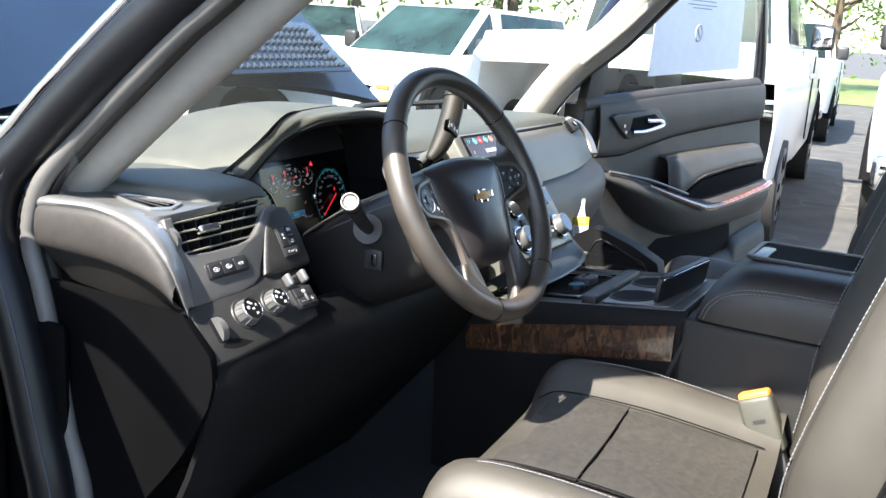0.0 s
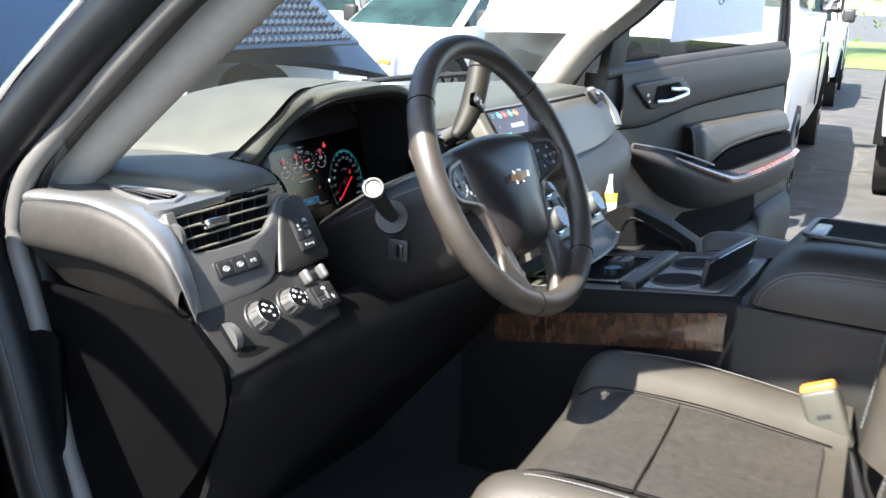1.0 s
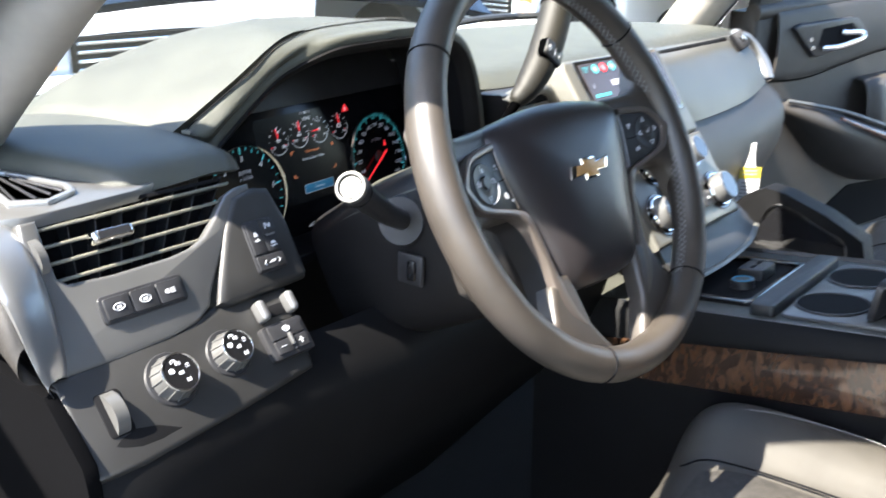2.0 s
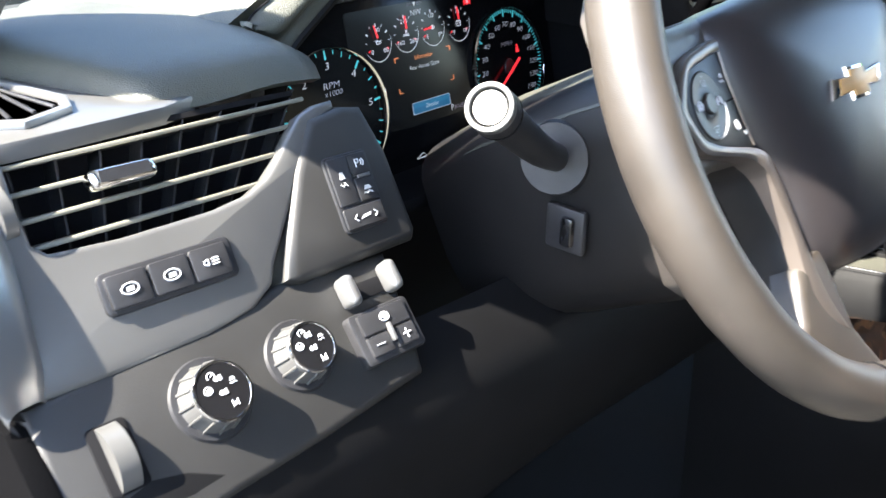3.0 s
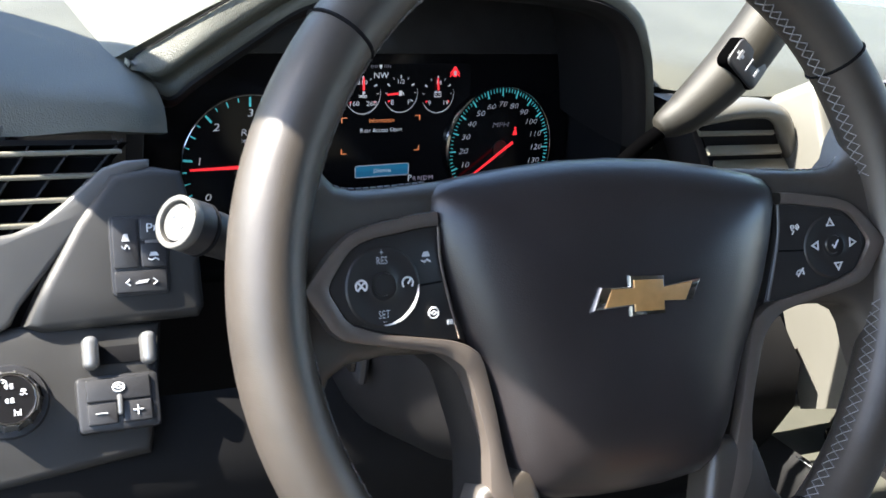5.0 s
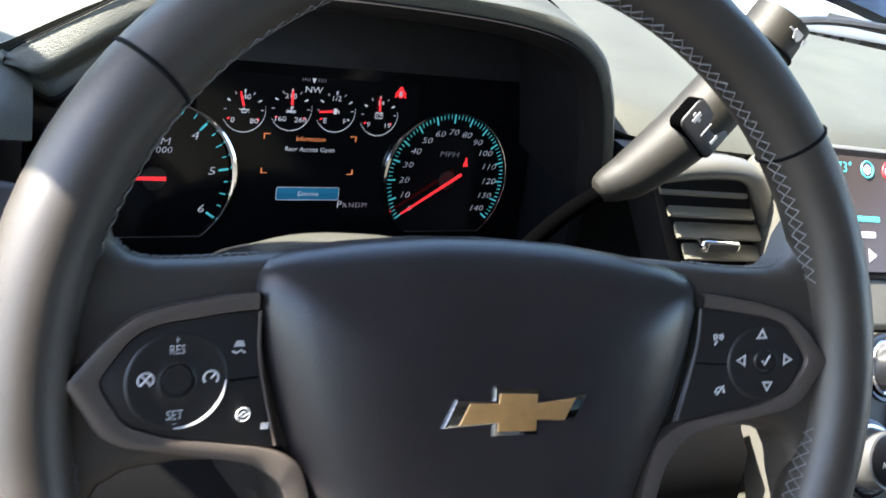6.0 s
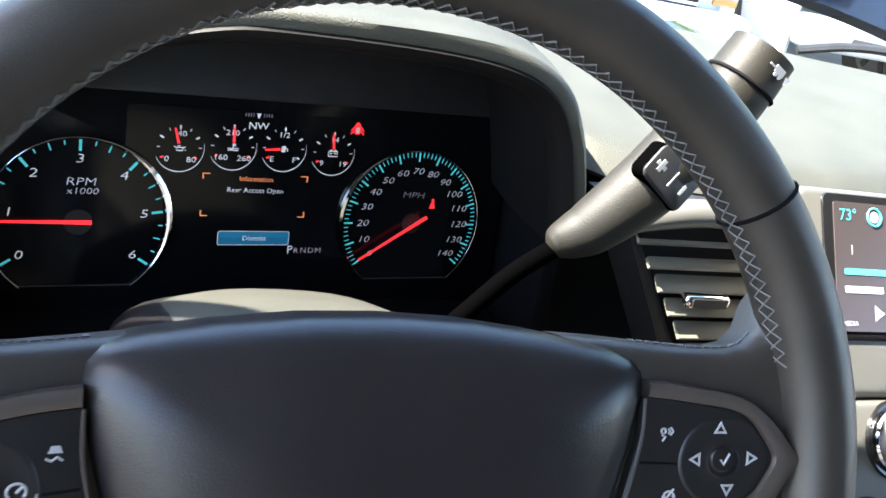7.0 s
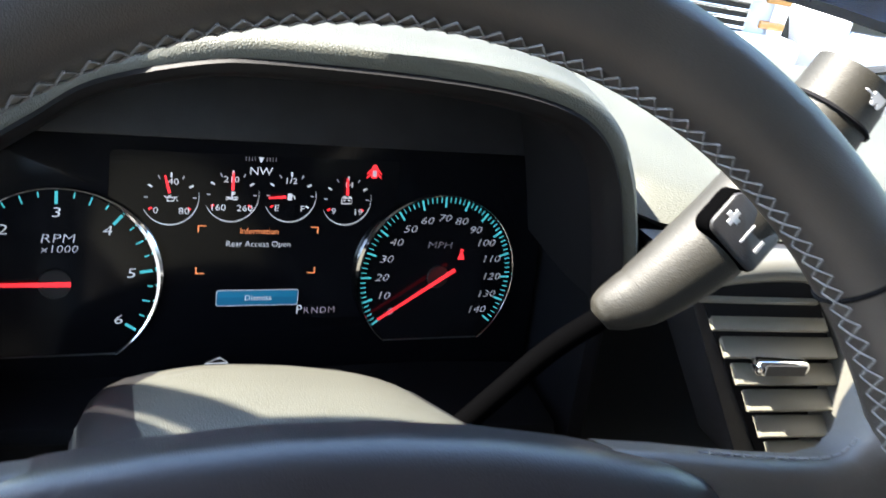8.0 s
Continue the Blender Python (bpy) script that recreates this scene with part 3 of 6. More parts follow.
for x0, y0, x1, y1, sy in ((.0985, .0245, .1125, .053, (.1055, .040, .006, .011)), (.1135, .040, .1275, .053, (.1205, .047, .008, .006)),
                           (.1135, .0245, .1275, .0385, (.1205, .031, .008, .006)), (.0985, .0105, .1275, .023, (.113, .0165, .017, .006))):
    icon(swpad, (*sy[:2], .0066), sy[2], sy[3], kind='wide' if sy[2] > .01 else 'park' if sy[1] > .045 else 'car')
    part("switch", prism(rounded(x0, y0, x1, y1, .0015), 0.0045, 0.0064, 0.0008), PLASTIC, swpad)
part("indicator", box(.009, .0018, .0012, (.1205, .0393, .0068), 0.0003), SILVER, swpad)

# knob panel below
K = F((-0.31, 0.15, 1.12), 40)
KP = [(-.098, .020), (-.099, -.03), (-.101, -.058), (-.06, -.060), (.04, -.052), (.112, -.044), (.118, -.02), (.124, .030), (.05, .034), (-.04, .024)]
knob_panel = part("knob_panel", prism(KP, -0.05, 0.0, 0.005, 3), SOFT, dashboard, "black lower panel with light knobs", K)


def knob(at, r):
    well = part("knob_well", cyl(r + .0045, r + .003, -0.001, 0.0018, 32, 0.0006, at), PLASTIC, knob_panel)
    kn = part("knob", cyl(r, r - 0.0030, 0.0, 0.0165, 40, 0.001, at), DKSILVER, knob_panel, "ribbed grey rotary knob")
    for a in (k * math.tau / 14 for k in range(14)):
        part("grip_rib", box(0.0020, 0.0014, 0.013, (at[0] + (r - .0014) * math.cos(a), at[1] + (r - .0014) * math.sin(a), 0.0075), 0.0004, m=pose(0, 0, 0, 0, 0, math.degrees(a)) @ pose(0, 0, 0, 0, -10, 0)), DKSILVER, kn)
    part("ring", tube([(at[0] + (r - .0032) * math.cos(a), at[1] + (r - .0032) * math.sin(a), 0.0165) for a in (k * math.tau / 40 for k in range(40))], 0.0009, 6, True), CHROME, kn)
    part("face", cyl(r - .0038, r - .0038, 0.0160, 0.0169, 36, 0, at), GLOSS, kn)
    for k, (dx, dy) in enumerate(((0, .008), (-.009, .003), (.008, .004), (0, -.001), (.004, -.009), (-.004, .0105))):
        icon(kn, (at[0] + dx * .82, at[1] + dy * .82, 0.0171), .0048, .0042, kind=('beam', 'oval', 'car', 'beam', 'axle', 'dial')[k])


knob((-.0145, -.0095), .0178)
knob((.0410, -.0070), .0162)
part("dimmer_slot", prism(rounded(-.077, -.034, -.057, .000, .003), -0.002, 0.0012, 0.0006), DARK, knob_panel)
dim = cyl(.018, .018, -.005, .005, 36, .001)
part("dimmer_wheel", dim, DKSILVER, knob_panel, "ribbed dimmer wheel", pose(-.067, -.017, -0.007, 0, 90, 0))
for x in (.083, .114):
    part("toggle", box(.0085, .0185, .014, (x, .0140, .006), .0038, 4), SILVER, knob_panel, "small satin grey toggle")
part("toggle_slot", box(.036, .010, .002, (.0985, .0125, .0002), .0005), DARK, knob_panel)
bpad = part("trailer_pad", prism(rounded(.074, -.030, .118, .001, .003), 0.0, 0.0065, .002), PLASTIC, knob_panel)
for x0, y0, x1, y1, sym in ((.079, -.0135, .113, -.001, (.096, -.0065, .008, .006)), (.079, -.026, .0945, -.0145, (.086, -.020, .007, .0025)), (.0975, -.026, .113, -.0145, (.1055, -.020, .006, .006))):
    icon(bpad, (*sym[:2], .0089), sym[2], max(sym[3], .004), kind='ring' if sym[1] > -.01 else 'minus' if sym[3] < .003 else 'plus')
    part("pad_button", prism(rounded(x0, y0, x1, y1, .001), .0055, .0085, .0008), PLASTIC, bpad)
part("gain_slider", box(.0025, .011, .004, (.096, -.016, .009), .0008), SILVER, bpad)

# the shade on this panel is painted by its near-zero albedo
part("lower_side_panel", prism([(.159, 1.128), (.117, 1.088), (.113, 1.072), (.112, 1.050), (.119, 1.023), (.140, .982), (.166, .943), (.188, .914), (.227, .869), (.30, .79), (.42, .69), (.46, .69), (.46, 1.13)], -.006, .006, .003), JAMB_SHADE, dashboard, "lower side panel, shade in its colour", Matrix(((0, 0, 1, -.411), (1, 0, 0, 0), (0, 1, 0, 0), (0, 0, 0, 1))))

# end cap towards the door, with its silver edge
EDGE_OUT = smooth_path([(-.428, .400, 1.232), (-.431, .371, 1.2365), (-.433, .297, 1.2415), (-.432, .250, 1.2360), (-.430, .206, 1.2195), (-.427, .173, 1.1900), (-.422, .156, 1.1530), (-.416, .152, 1.1340)], 6)
EDGE_IN = smooth_path([(-.392, .410, 1.237), (-.394, .385, 1.2385), (-.394, .320, 1.2400), (-.393, .262, 1.2385), (-.392, .218, 1.2260), (-.394, .189, 1.1975), (-.397, .167, 1.1580), (-.398, .161, 1.1360)], 6)
band, cap_rows = [], []
for a, b in zip(EDGE_OUT, EDGE_IN):
    out = Vector((-.5, -.35, .8)).normalized()
    band.append([a.lerp(b, t) + out * h for t, h in ((0, -.010), (-.01, .000), (.12, .0045), (.4, .0065), (.75, .0040), (1, .0005), (1.05, -.008))])
    low = 1.116 + .012 * (a.y - .15) / .25
    cap_rows.append([Vector((a.x + x, a.y - .004 * t, a.z - .004 + (low - a.z) * t)) for t, x in ((0, .004), (.04, -.002), (.2, -.006), (.38, -.006), (.49, -.001), (.53, .006), (.60, .011), (.8, .028), (1, .044))])
part("end_cap", loft(blend_sections(cap_rows[:34:3], 3, 30)), CAPTRIM, dashboard, "grained end panel beside the door opening", angle=60)
part("silver_edge", loft(blend_sections(band[::2], 2, 14)), EDGE, dashboard, "bright satin silver edge strip", angle=60)
DV = [(-.349, .352), (-.334, .346), (-.318, .272), (-.326, .250), (-.356, .236), (-.380, .252), (-.370, .296)]
dv_in = [(-.348 + (x + .348) * .82, .288 + (y - .288) * .88) for x, y in DV]
sidevent = part("side_vent", frame_plate(DV[::-1], dv_in[::-1], -.003, .0025, .0012), EDGE, dashboard, "small demister vent", pose(0, 0, 1.2380))
part("vent_well", prism(dv_in[::-1], -.0025, -.0015, 0), DARK, sidevent)
for k, (x0, x1) in enumerate(((-.371, -.351), (-.357, -.346), (-.343, -.341), (-.331, -.338))):
    part("slat", tube([(x0, .252 + .004 * abs(k - 1), .0005), (x1, .333 - .006 * k, .0005)], .0012, 6), PLASTIC, sidevent)
part("thumb_wheel", cyl(.015, .015, -.003, .003, 32, .0008), DKSILVER, dashboard, "ribbed vent thumb wheel", FA @ pose(-.0755, .070, -.0075, 0, 90, 4))

# lower dash and footwell
knee = [sec(-0.412, [(.165, 1.125), (.112, 1.07), (.12, 1.02), (.16, .90), (.26, .72), (.42, .52)]),
        sec(-0.35, [(.155, 1.12), (.105, 1.066), (.105, 1.02), (.145, .90), (.25, .72), (.42, .52)]),
        sec(-0.2, [(.155, 1.10), (.12, 1.07), (.115, 1.03), (.15, .92), (.26, .78), (.42, .6)]),
        sec(0.0, [(.17, 1.09), (.13, 1.06), (.125, 1.03), (.16, .93), (.27, .8), (.42, .62)]),
        sec(0.22, [(.16, 1.10), (.125, 1.07), (.12, 1.03), (.16, .93), (.27, .8), (.42, .62)]),
        sec(0.31, [(.16, 1.10), (.12, 1.07), (.12, 1.03), (.16, .93), (.27, .8), (.42, .62)])]
part("knee_panel", loft(blend_sections(knee, 5, 16), thick=.01), KNEE_SHADE, dashboard, "knee panel under the column, shade in its colour", angle=60)
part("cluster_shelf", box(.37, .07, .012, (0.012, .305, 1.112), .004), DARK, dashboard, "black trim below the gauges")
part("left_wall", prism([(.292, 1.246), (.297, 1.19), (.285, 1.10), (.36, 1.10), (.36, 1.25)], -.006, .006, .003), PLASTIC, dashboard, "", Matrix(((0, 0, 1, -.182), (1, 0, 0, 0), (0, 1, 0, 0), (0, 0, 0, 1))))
# darker than the left wall: the recess's shade put into its colour
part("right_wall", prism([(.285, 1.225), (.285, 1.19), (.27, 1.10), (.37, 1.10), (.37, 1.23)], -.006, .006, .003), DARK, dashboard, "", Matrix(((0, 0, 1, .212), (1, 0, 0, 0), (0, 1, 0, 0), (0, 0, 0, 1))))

# centre stack
ST = F((0.42, 0.222, 1.19), 4)
SC = F((0.42, 0.187, 1.238), 36)      # the leaning face of the stack
stack = part("stack_trim", prism(rounded(-.090, -.078, .175, .060, .012), -.09, -.004, .006, 3), STACK, dashboard, "satin silver centre stack surround", SC)
VC = [(-.197, .057), (-.119, .058), (-.036, -.066), (-.110, -.066)]
part("vent_frame", prism([(-.206, .064), (-.108, .064), (-.026, -.070), (-.122, -.070)], -.05, -.004, .003), PLASTIC, dashboard, "black vent frame", ST)
vs_in = smooth_path([(-.196, .050, 0), (-.168, .0545, 0), (-.140, .0570, 0), (-.1185, .0540, 0), (-.0933, .0271, 0), (-.0711, -.0048, 0), (-.052, -.036, 0), (-.034, -.068, 0)], 5)
vs_out = smooth_path([(-.204, .060, 0), (-.172, .0685, 0), (-.136, .0720, 0), (-.104, .0650, 0), (-.078, .0340, 0), (-.058, .000, 0), (-.041, -.034, 0), (-.024, -.070, 0)], 5)
vs_rows = [[a.lerp(b, t) + Vector((0, 0, z)) for t, z in ((0, -.012), (.04, .001), (.25, .0045), (.65, .004), (.95, 0), (1, -.012))] for a, b in zip(vs_in, vs_out)]
part("vent_surround", loft(vs_rows), STACK, dashboard, "curved satin vent surround", ST, angle=60)
vent(dashboard, ST @ pose(0, 0, .012), VC, 8, SLAT, (-.134, .011), tilt=40, deep=.014, wide=0.013, thick=.0034, lean=.0036)
screen = part("touch_screen", prism(rounded(-.068, -.035, .16, .062, .006), -.012, -.002, .002), GLOSS, dashboard, "glossy touch screen showing a radio page", SC @ pose(0, -.006, 0))
part("display", prism(rounded(-.060, -.029, .154, .056, .002), -.002, -.0012, 0), GLOW_S, screen)
text("lettering", "73°", .011, (-.048, .047, -.0008), GLOW_T, screen)
text("lettering", "1", .009, (-.046, .024, -.0008), GLOW_D, screen)
part("symbol", prism(rounded(.0, .020, .05, .028, .001), -.0011, -.0008, 0), GLOW_D, screen)
part("symbol", prism(rounded(-.053, .008, -.015, .012, .001), -.0011, -.0008, 0), GLOW_T, screen)
part("symbol", prism(rounded(-.053, -.004, -.020, .0005, .001), -.0011, -.0008, 0), GLOW_D, screen)
text("lettering", "MEDIA", .0045, (-.050, -.024, -.0008), GLOW_D, screen)
part("symbol", prism([(-.020, -.017), (-.028, -.012), (-.028, -.022)], -.0011, -.0008, 0), GLOW_D, screen)
for k, mm in enumerate((GLOW_T, GLOW_R, GLOW_T, GLOW_O)):
    part("symbol", tube([(-.025 + k * .022 + .006 * math.cos(a), .047 + .006 * math.sin(a), -.0009) for a in (j * math.tau / 24 for j in range(24))], .0007, 5, True), mm, screen)
    part("symbol", cyl(.004, .004, -.0011, -.0009, 16, 0, (-.025 + k * .022, .047)), GLOW_S2, screen)

# lower stack with knobs and keys
LS = SC @ pose(.042, -.135, 0)
lower = part("control_panel", prism([(-.128, .056), (-.125, -.072), (.125, -.072), (.128, .056)], -.08, -.002, .006, 3), STACK, dashboard, "silver control panel with knobs", LS)
for x, y, r_, lab in ((-.058, .030, .019, "chrome-ringed volume knob"), (.058, .030, .019, "chrome-ringed tuning knob"), (-.085, -.033, .022, "chrome-ringed heater knob"), (.085, -.033, .022, "chrome-ringed heater knob")):
    part("knob_well", cyl(r_ + .007, r_ + .006, -.003, .0005, 36, .001, (x, y)), GLOSS, lower)
    kn = part("knob", cyl(r_, r_ - .002, -.001, .020, 36, .0015, (x, y)), SILVER, lower, lab)
    part("ring", tube([(x + (r_ + .001) * math.cos(a), y + (r_ + .001) * math.sin(a), .003) for a in (k * math.tau / 36 for k in range(36))], .002, 6, True), CHROME, kn)
    part("face", cyl(r_ - .004, r_ - .004, .0195, .0208, 32, 0, (x, y)), GLOSS, kn)
text("lettering", "AUTO", .0065, (-.085, -.036, .0210), PRINT, lower)
for k in range(5):
    part("key", prism(rounded(-.034 + k * .0140, .020, -.0215 + k * .0140, .044, .002), -.002, .003, .001), PLASTIC, lower)
for r_ in range(2):
    for c in range(4):
        x, y = -.045 + c * .030, -.008 - r_ * .030
        b = part("key", prism(rounded(x - .0130, y - .011, x + .0130, y + .011, .002), -.002, .003, .001), PLASTIC, lower)
        icon(b, (x, y, .0032), .010, .006, kind=('oval', 'beam', 'dial', 'ring')[c])
part("stack_lip", loft(blend_sections([[(.36, .085, 1.070), (.355, .062, 1.045), (.375, .040, 1.026)], [(.46, .085, 1.068), (.46, .060, 1.044), (.47, .038, 1.026)], [(.57, .088, 1.068), (.575, .066, 1.044), (.58, .048, 1.026)], [(.63, .098, 1.07), (.645, .080, 1.050), (.650, .064, 1.034)]], 4, 10), thick=.006), SOFT, dashboard, "dark shelf below the controls", angle=60)
part("lip_trim", tube(smooth_path([(.375, .039, 1.025), (.47, .037, 1.025), (.58, .047, 1.025), (.65, .063, 1.033)], 6), .005, 8, flat=.6), STACK, dashboard, "silver shelf edge", angle=60)

# passenger side fascia and glovebox
right = [sec(.66, [(.30, 1.262), (.262, 1.245), (.235, 1.19), (.232, 1.15)]), sec(.80, [(.318, 1.258), (.275, 1.243), (.24, 1.19), (.225, 1.15)]),
         sec(1.0, [(.335, 1.254), (.29, 1.24), (.25, 1.19), (.235, 1.155)]), sec(1.17, [(.345, 1.252), (.315, 1.24), (.28, 1.20), (.265, 1.165)])]
part("passenger_fascia", loft(blend_sections(right, 5, 12), thick=.008), FASCIA, dashboard, "satin grey passenger fascia", angle=60)
part("upper_slot", tube(smooth_path([(.70, .292, 1.253), (.85, .306, 1.251), (1.0, .320, 1.249), (1.09, .328, 1.249)], 5), .006, 8), DARK, dashboard, "black slot above the fascia", angle=60)
part("fascia_end", tube(smooth_path([(1.165, .338, 1.258), (1.200, .322, 1.244), (1.214, .298, 1.213), (1.200, .272, 1.170)], 6), .013, 12, flat=.55), EDGE, dashboard, "grey fascia end", angle=60)
RV = F((1.125, .312, 1.246), 40, 14)
rvent = part("passenger_vent", prism(rounded(-.055, -.018, .055, .018, .006), -.004, .004, .001), DARK, dashboard, "black passenger air vent", RV)
for k in range(5):
    part("slat", box(.0025, .034, .006, (-.042 + k * .02, 0, .005), .0008), PLASTIC, rvent)
part("thumb_tab", box(.012, .012, .008, (.0, 0, .010), .002), CHROME, rvent)
glove = [sec(.60, [(.245, 1.155), (.215, 1.11), (.20, 1.03), (.235, .95), (.32, .88)]), sec(.78, [(.235, 1.153), (.205, 1.11), (.19, 1.03), (.23, .95), (.32, .88)]),
         sec(1.0, [(.245, 1.158), (.205, 1.115), (.20, 1.04), (.24, .96), (.33, .89)]), sec(1.17, [(.27, 1.166), (.225, 1.13), (.225, 1.06), (.27, .98), (.35, .92)]),
         sec(1.27, [(.33, 1.17), (.31, 1.14), (.31, 1.08), (.33, 1.0), (.38, .94)])]
part("glovebox_door", loft(blend_sections(glove, 5, 16), thick=.01), SOFT, dashboard, "charcoal glovebox door", angle=60)

# ---- instrument cluster ----
CL = F((0.0125, 0.339, 1.195), 12, 6)
cluster = thing("instrument_cluster", CL, "lit gauge cluster with chrome rings and a message display", "gauges")
part("back_plate", prism(rounded(-.190, -.085, .190, .075, .01), -.012, -.002, .002), LCD, cluster, "black cluster face")
part("upper_shroud", prism([(-.182, .060), (.182, .060), (.176, .083), (.15, .106), (.08, .120), (-.06, .116), (-.12, .090), (-.17, .066)], -.0015, .0015, .001), PLASTIC, cluster, "matt black shroud above the gauges")


def gauge(cx, cy, r, bright, name):
    """A dial whose chrome ring swells on the side that faces the display."""
    pts = arc(cx, cy, r, -52, 232, 60)
    g = part(name, prism(arc(cx, cy, r - .0006, -52, 232, 48), -.0025, -.001, 0), LCD, cluster, "round gauge with chrome ring")
    swell = [.0005 + .0020 * max(0, math.cos(radians(-52 + 284 * k / 60 - bright) * 1.25)) ** 2 * (abs(-52 + 284 * k / 60 - bright) < 72) for k in range(61)]
    path = [(cx + (r + w) * (x - cx) / r, cy + (r + w) * (y - cy) / r, 0.001) for (x, y), w in zip(pts, swell)]
    part("chrome_ring", tube(path, swell, 8), CHROME, g)
    part("flat_edge", tube([(*pts[0], 0), (*pts[-1], 0)], .0004, 5), DKSILVER, g)
    return g


def tick(a, r0, r1, w, cx, cy, z=-.0006):
    c, s = math.cos(radians(a)), math.sin(radians(a))
    return prism([(cx + c * r0 - s * w, cy + s * r0 + c * w), (cx + c * r0 + s * w, cy + s * r0 - c * w),
                  (cx + c * r1 + s * w, cy + s * r1 - c * w), (cx + c * r1 - s * w, cy + s * r1 + c * w)], z - .0003, z, 0)


def needle(g, cx, cy, a, r0, r1, w0, w1, z=.0012):
    c, s = math.cos(radians(a)), math.sin(radians(a))
    part("needle", prism([(cx + c * r0 - s * w0, cy + s * r0 + c * w0), (cx + c * r0 + s * w0, cy + s * r0 - c * w0),
                          (cx + c * r1 + s * w1, cy + s * r1 - c * w1), (cx + c * r1 - s * w1, cy + s * r1 + c * w1)], z - .0006, z, 0), GLOW_R, g, "red needle")


RP = (-.1088, -.0222)
rpm = gauge(*RP, .0520, 18, "rev_counter")
A0, A1 = 213.0, -33.0
for k in range(7):
    a = A0 + (A1 - A0) * k / 6
    text("numeral", str(k), .0078, (RP[0] + .0392 * math.cos(radians(a)), RP[1] + .0392 * math.sin(radians(a)), -.0004), GLOW_W, rpm, wide=1.4, slant=.12, thin=.010)
for k in range(25):
    part("scale_mark", tick(A0 + (A1 - A0) * k / 24, .0440 if k % 4 == 0 else .0465 if k % 2 == 0 else .0480, .0508, .0008 if k % 4 == 0 else .0004, *RP), GLOW_T, rpm)
text("lettering", "RPM", .0070, (RP[0] + .001, RP[1] + .0250, -.0004), GLOW_D, rpm, wide=1.35, slant=.12, thin=.012)
text("lettering", "x1000", .0060, (RP[0] + .002, RP[1] + .0192, -.0004), GLOW_D, rpm, wide=1.25, slant=.12, thin=.012)
needle(rpm, *RP, 180, -.008, .046, .0014, .0007)
part("needle_hub", cyl(.0085, .008, -.0005, .0008, 28, .0003, RP), PODFACE, rpm)

MP = (.1163, -.0203)
mph = gauge(*MP, .0525, 165, "speedometer")
for k in range(15):
    a = 217 - 254 * k / 14
    text("numeral", str(k * 10), .0066, (MP[0] + .0380 * math.cos(radians(a)), MP[1] + .0380 * math.sin(radians(a)), -.0004), GLOW_D, mph, wide=1.4, slant=.2, thin=.010)
for k in range(71):
    part("scale_mark", tick(217 - 254 * k / 70, .0450 if k % 5 == 0 else .0482, .0515, .0006 if k % 5 == 0 else .0003, *MP), GLOW_T, mph)
text("lettering", "MPH", .0062, (MP[0] - .001, MP[1] + .0205, -.0004), GLOW_F, mph, wide=1.4, slant=.12, thin=.012)
needle(mph, MP[0], MP[1] + .0005, 213, -.0105, .048, .0013, .0007, .0058)
part("needle_hub", cyl(.0075, .007, -.0005, .0005, 28, .0003, MP), PODFACE, mph)
belt = part("seat_belt_light", cyl(.0011, .0011, -.0008, -.0004, 12, 0, (MP[0] + .0150, MP[1] + .0172)), GLOW_R, mph, "red warning light")
part("body", prism([(MP[0] + .0126, MP[1] + .0112), (MP[0] + .0172, MP[1] + .0112), (MP[0] + .0160, MP[1] + .0158), (MP[0] + .0140, MP[1] + .0158)], -.0008, -.0004, 0), GLOW_R, belt)


def small_gauge(cx, cy, lo, hi, top, top_dx, ang, kind, full):
    """A little dial: a ring that fades out up its sides, marks, three readings, a symbol and a needle."""
    r = .0154
    ring = arc(cx, cy, r, 205, 372, 40)
    g = part("small_gauge", tube([(x, y, -.0006) for x, y in ring], [.00008 + .00027 * math.sin(math.pi * (k / 40) ** .8) for k in range(41)], 5), GLOW_W, cluster, "small round gauge with a red needle")
    for a in range(0, 181, 30):
        bold = a in (30, 90, 150)
        part("scale_mark", tick(a, r - .0040 if bold else r - .0034, r - .0014, .0005 if bold else .00028, cx, cy), GLOW_W if bold else GLOW_D, g)
    part("scale_mark", tick(211, r - .0042, r - .0022, .0005, cx, cy), GLOW_R, g)
    part("scale_mark", tick(-31, r - .0042, r - .0022, .0005, cx, cy), GLOW_W if full else GLOW_R, g)
    text("numeral", lo, .0052, (cx - .0076, cy - .0074, -.0004), GLOW_W, g, wide=1.2)
    text("numeral", hi, .0052, (cx + .0076, cy - .0076, -.0004), GLOW_W, g, wide=1.2)
    text("numeral", top, .0050, (cx + top_dx, cy + .0088, -.0004), GLOW_W, g, wide=1.2)
    needle(g, cx, cy, ang, .0030, .0130, .0008, .0005)
    icon(g, (cx, cy - .0004, -.0005), .0068, .0048, GLOW_W, kind=kind)


small_gauge(-.0508, .0267, "0", "80", "40", .0012, 106, "drop", False)
small_gauge(-.0172, .0290, "160", "260", "210", -.0008, 91, "coolant", False)
small_gauge(.0165, .0293, "E", "F", "1/2", -.0004, 185, "pump", True)
small_gauge(.0509, .0280, "9", "19", "14", .0004, 95, "battery", False)

display = part("message_display", prism(rounded(-.083, -.046, .083, .052, .003), -.0019, -.0014, 0), LCD, cluster, "message display")
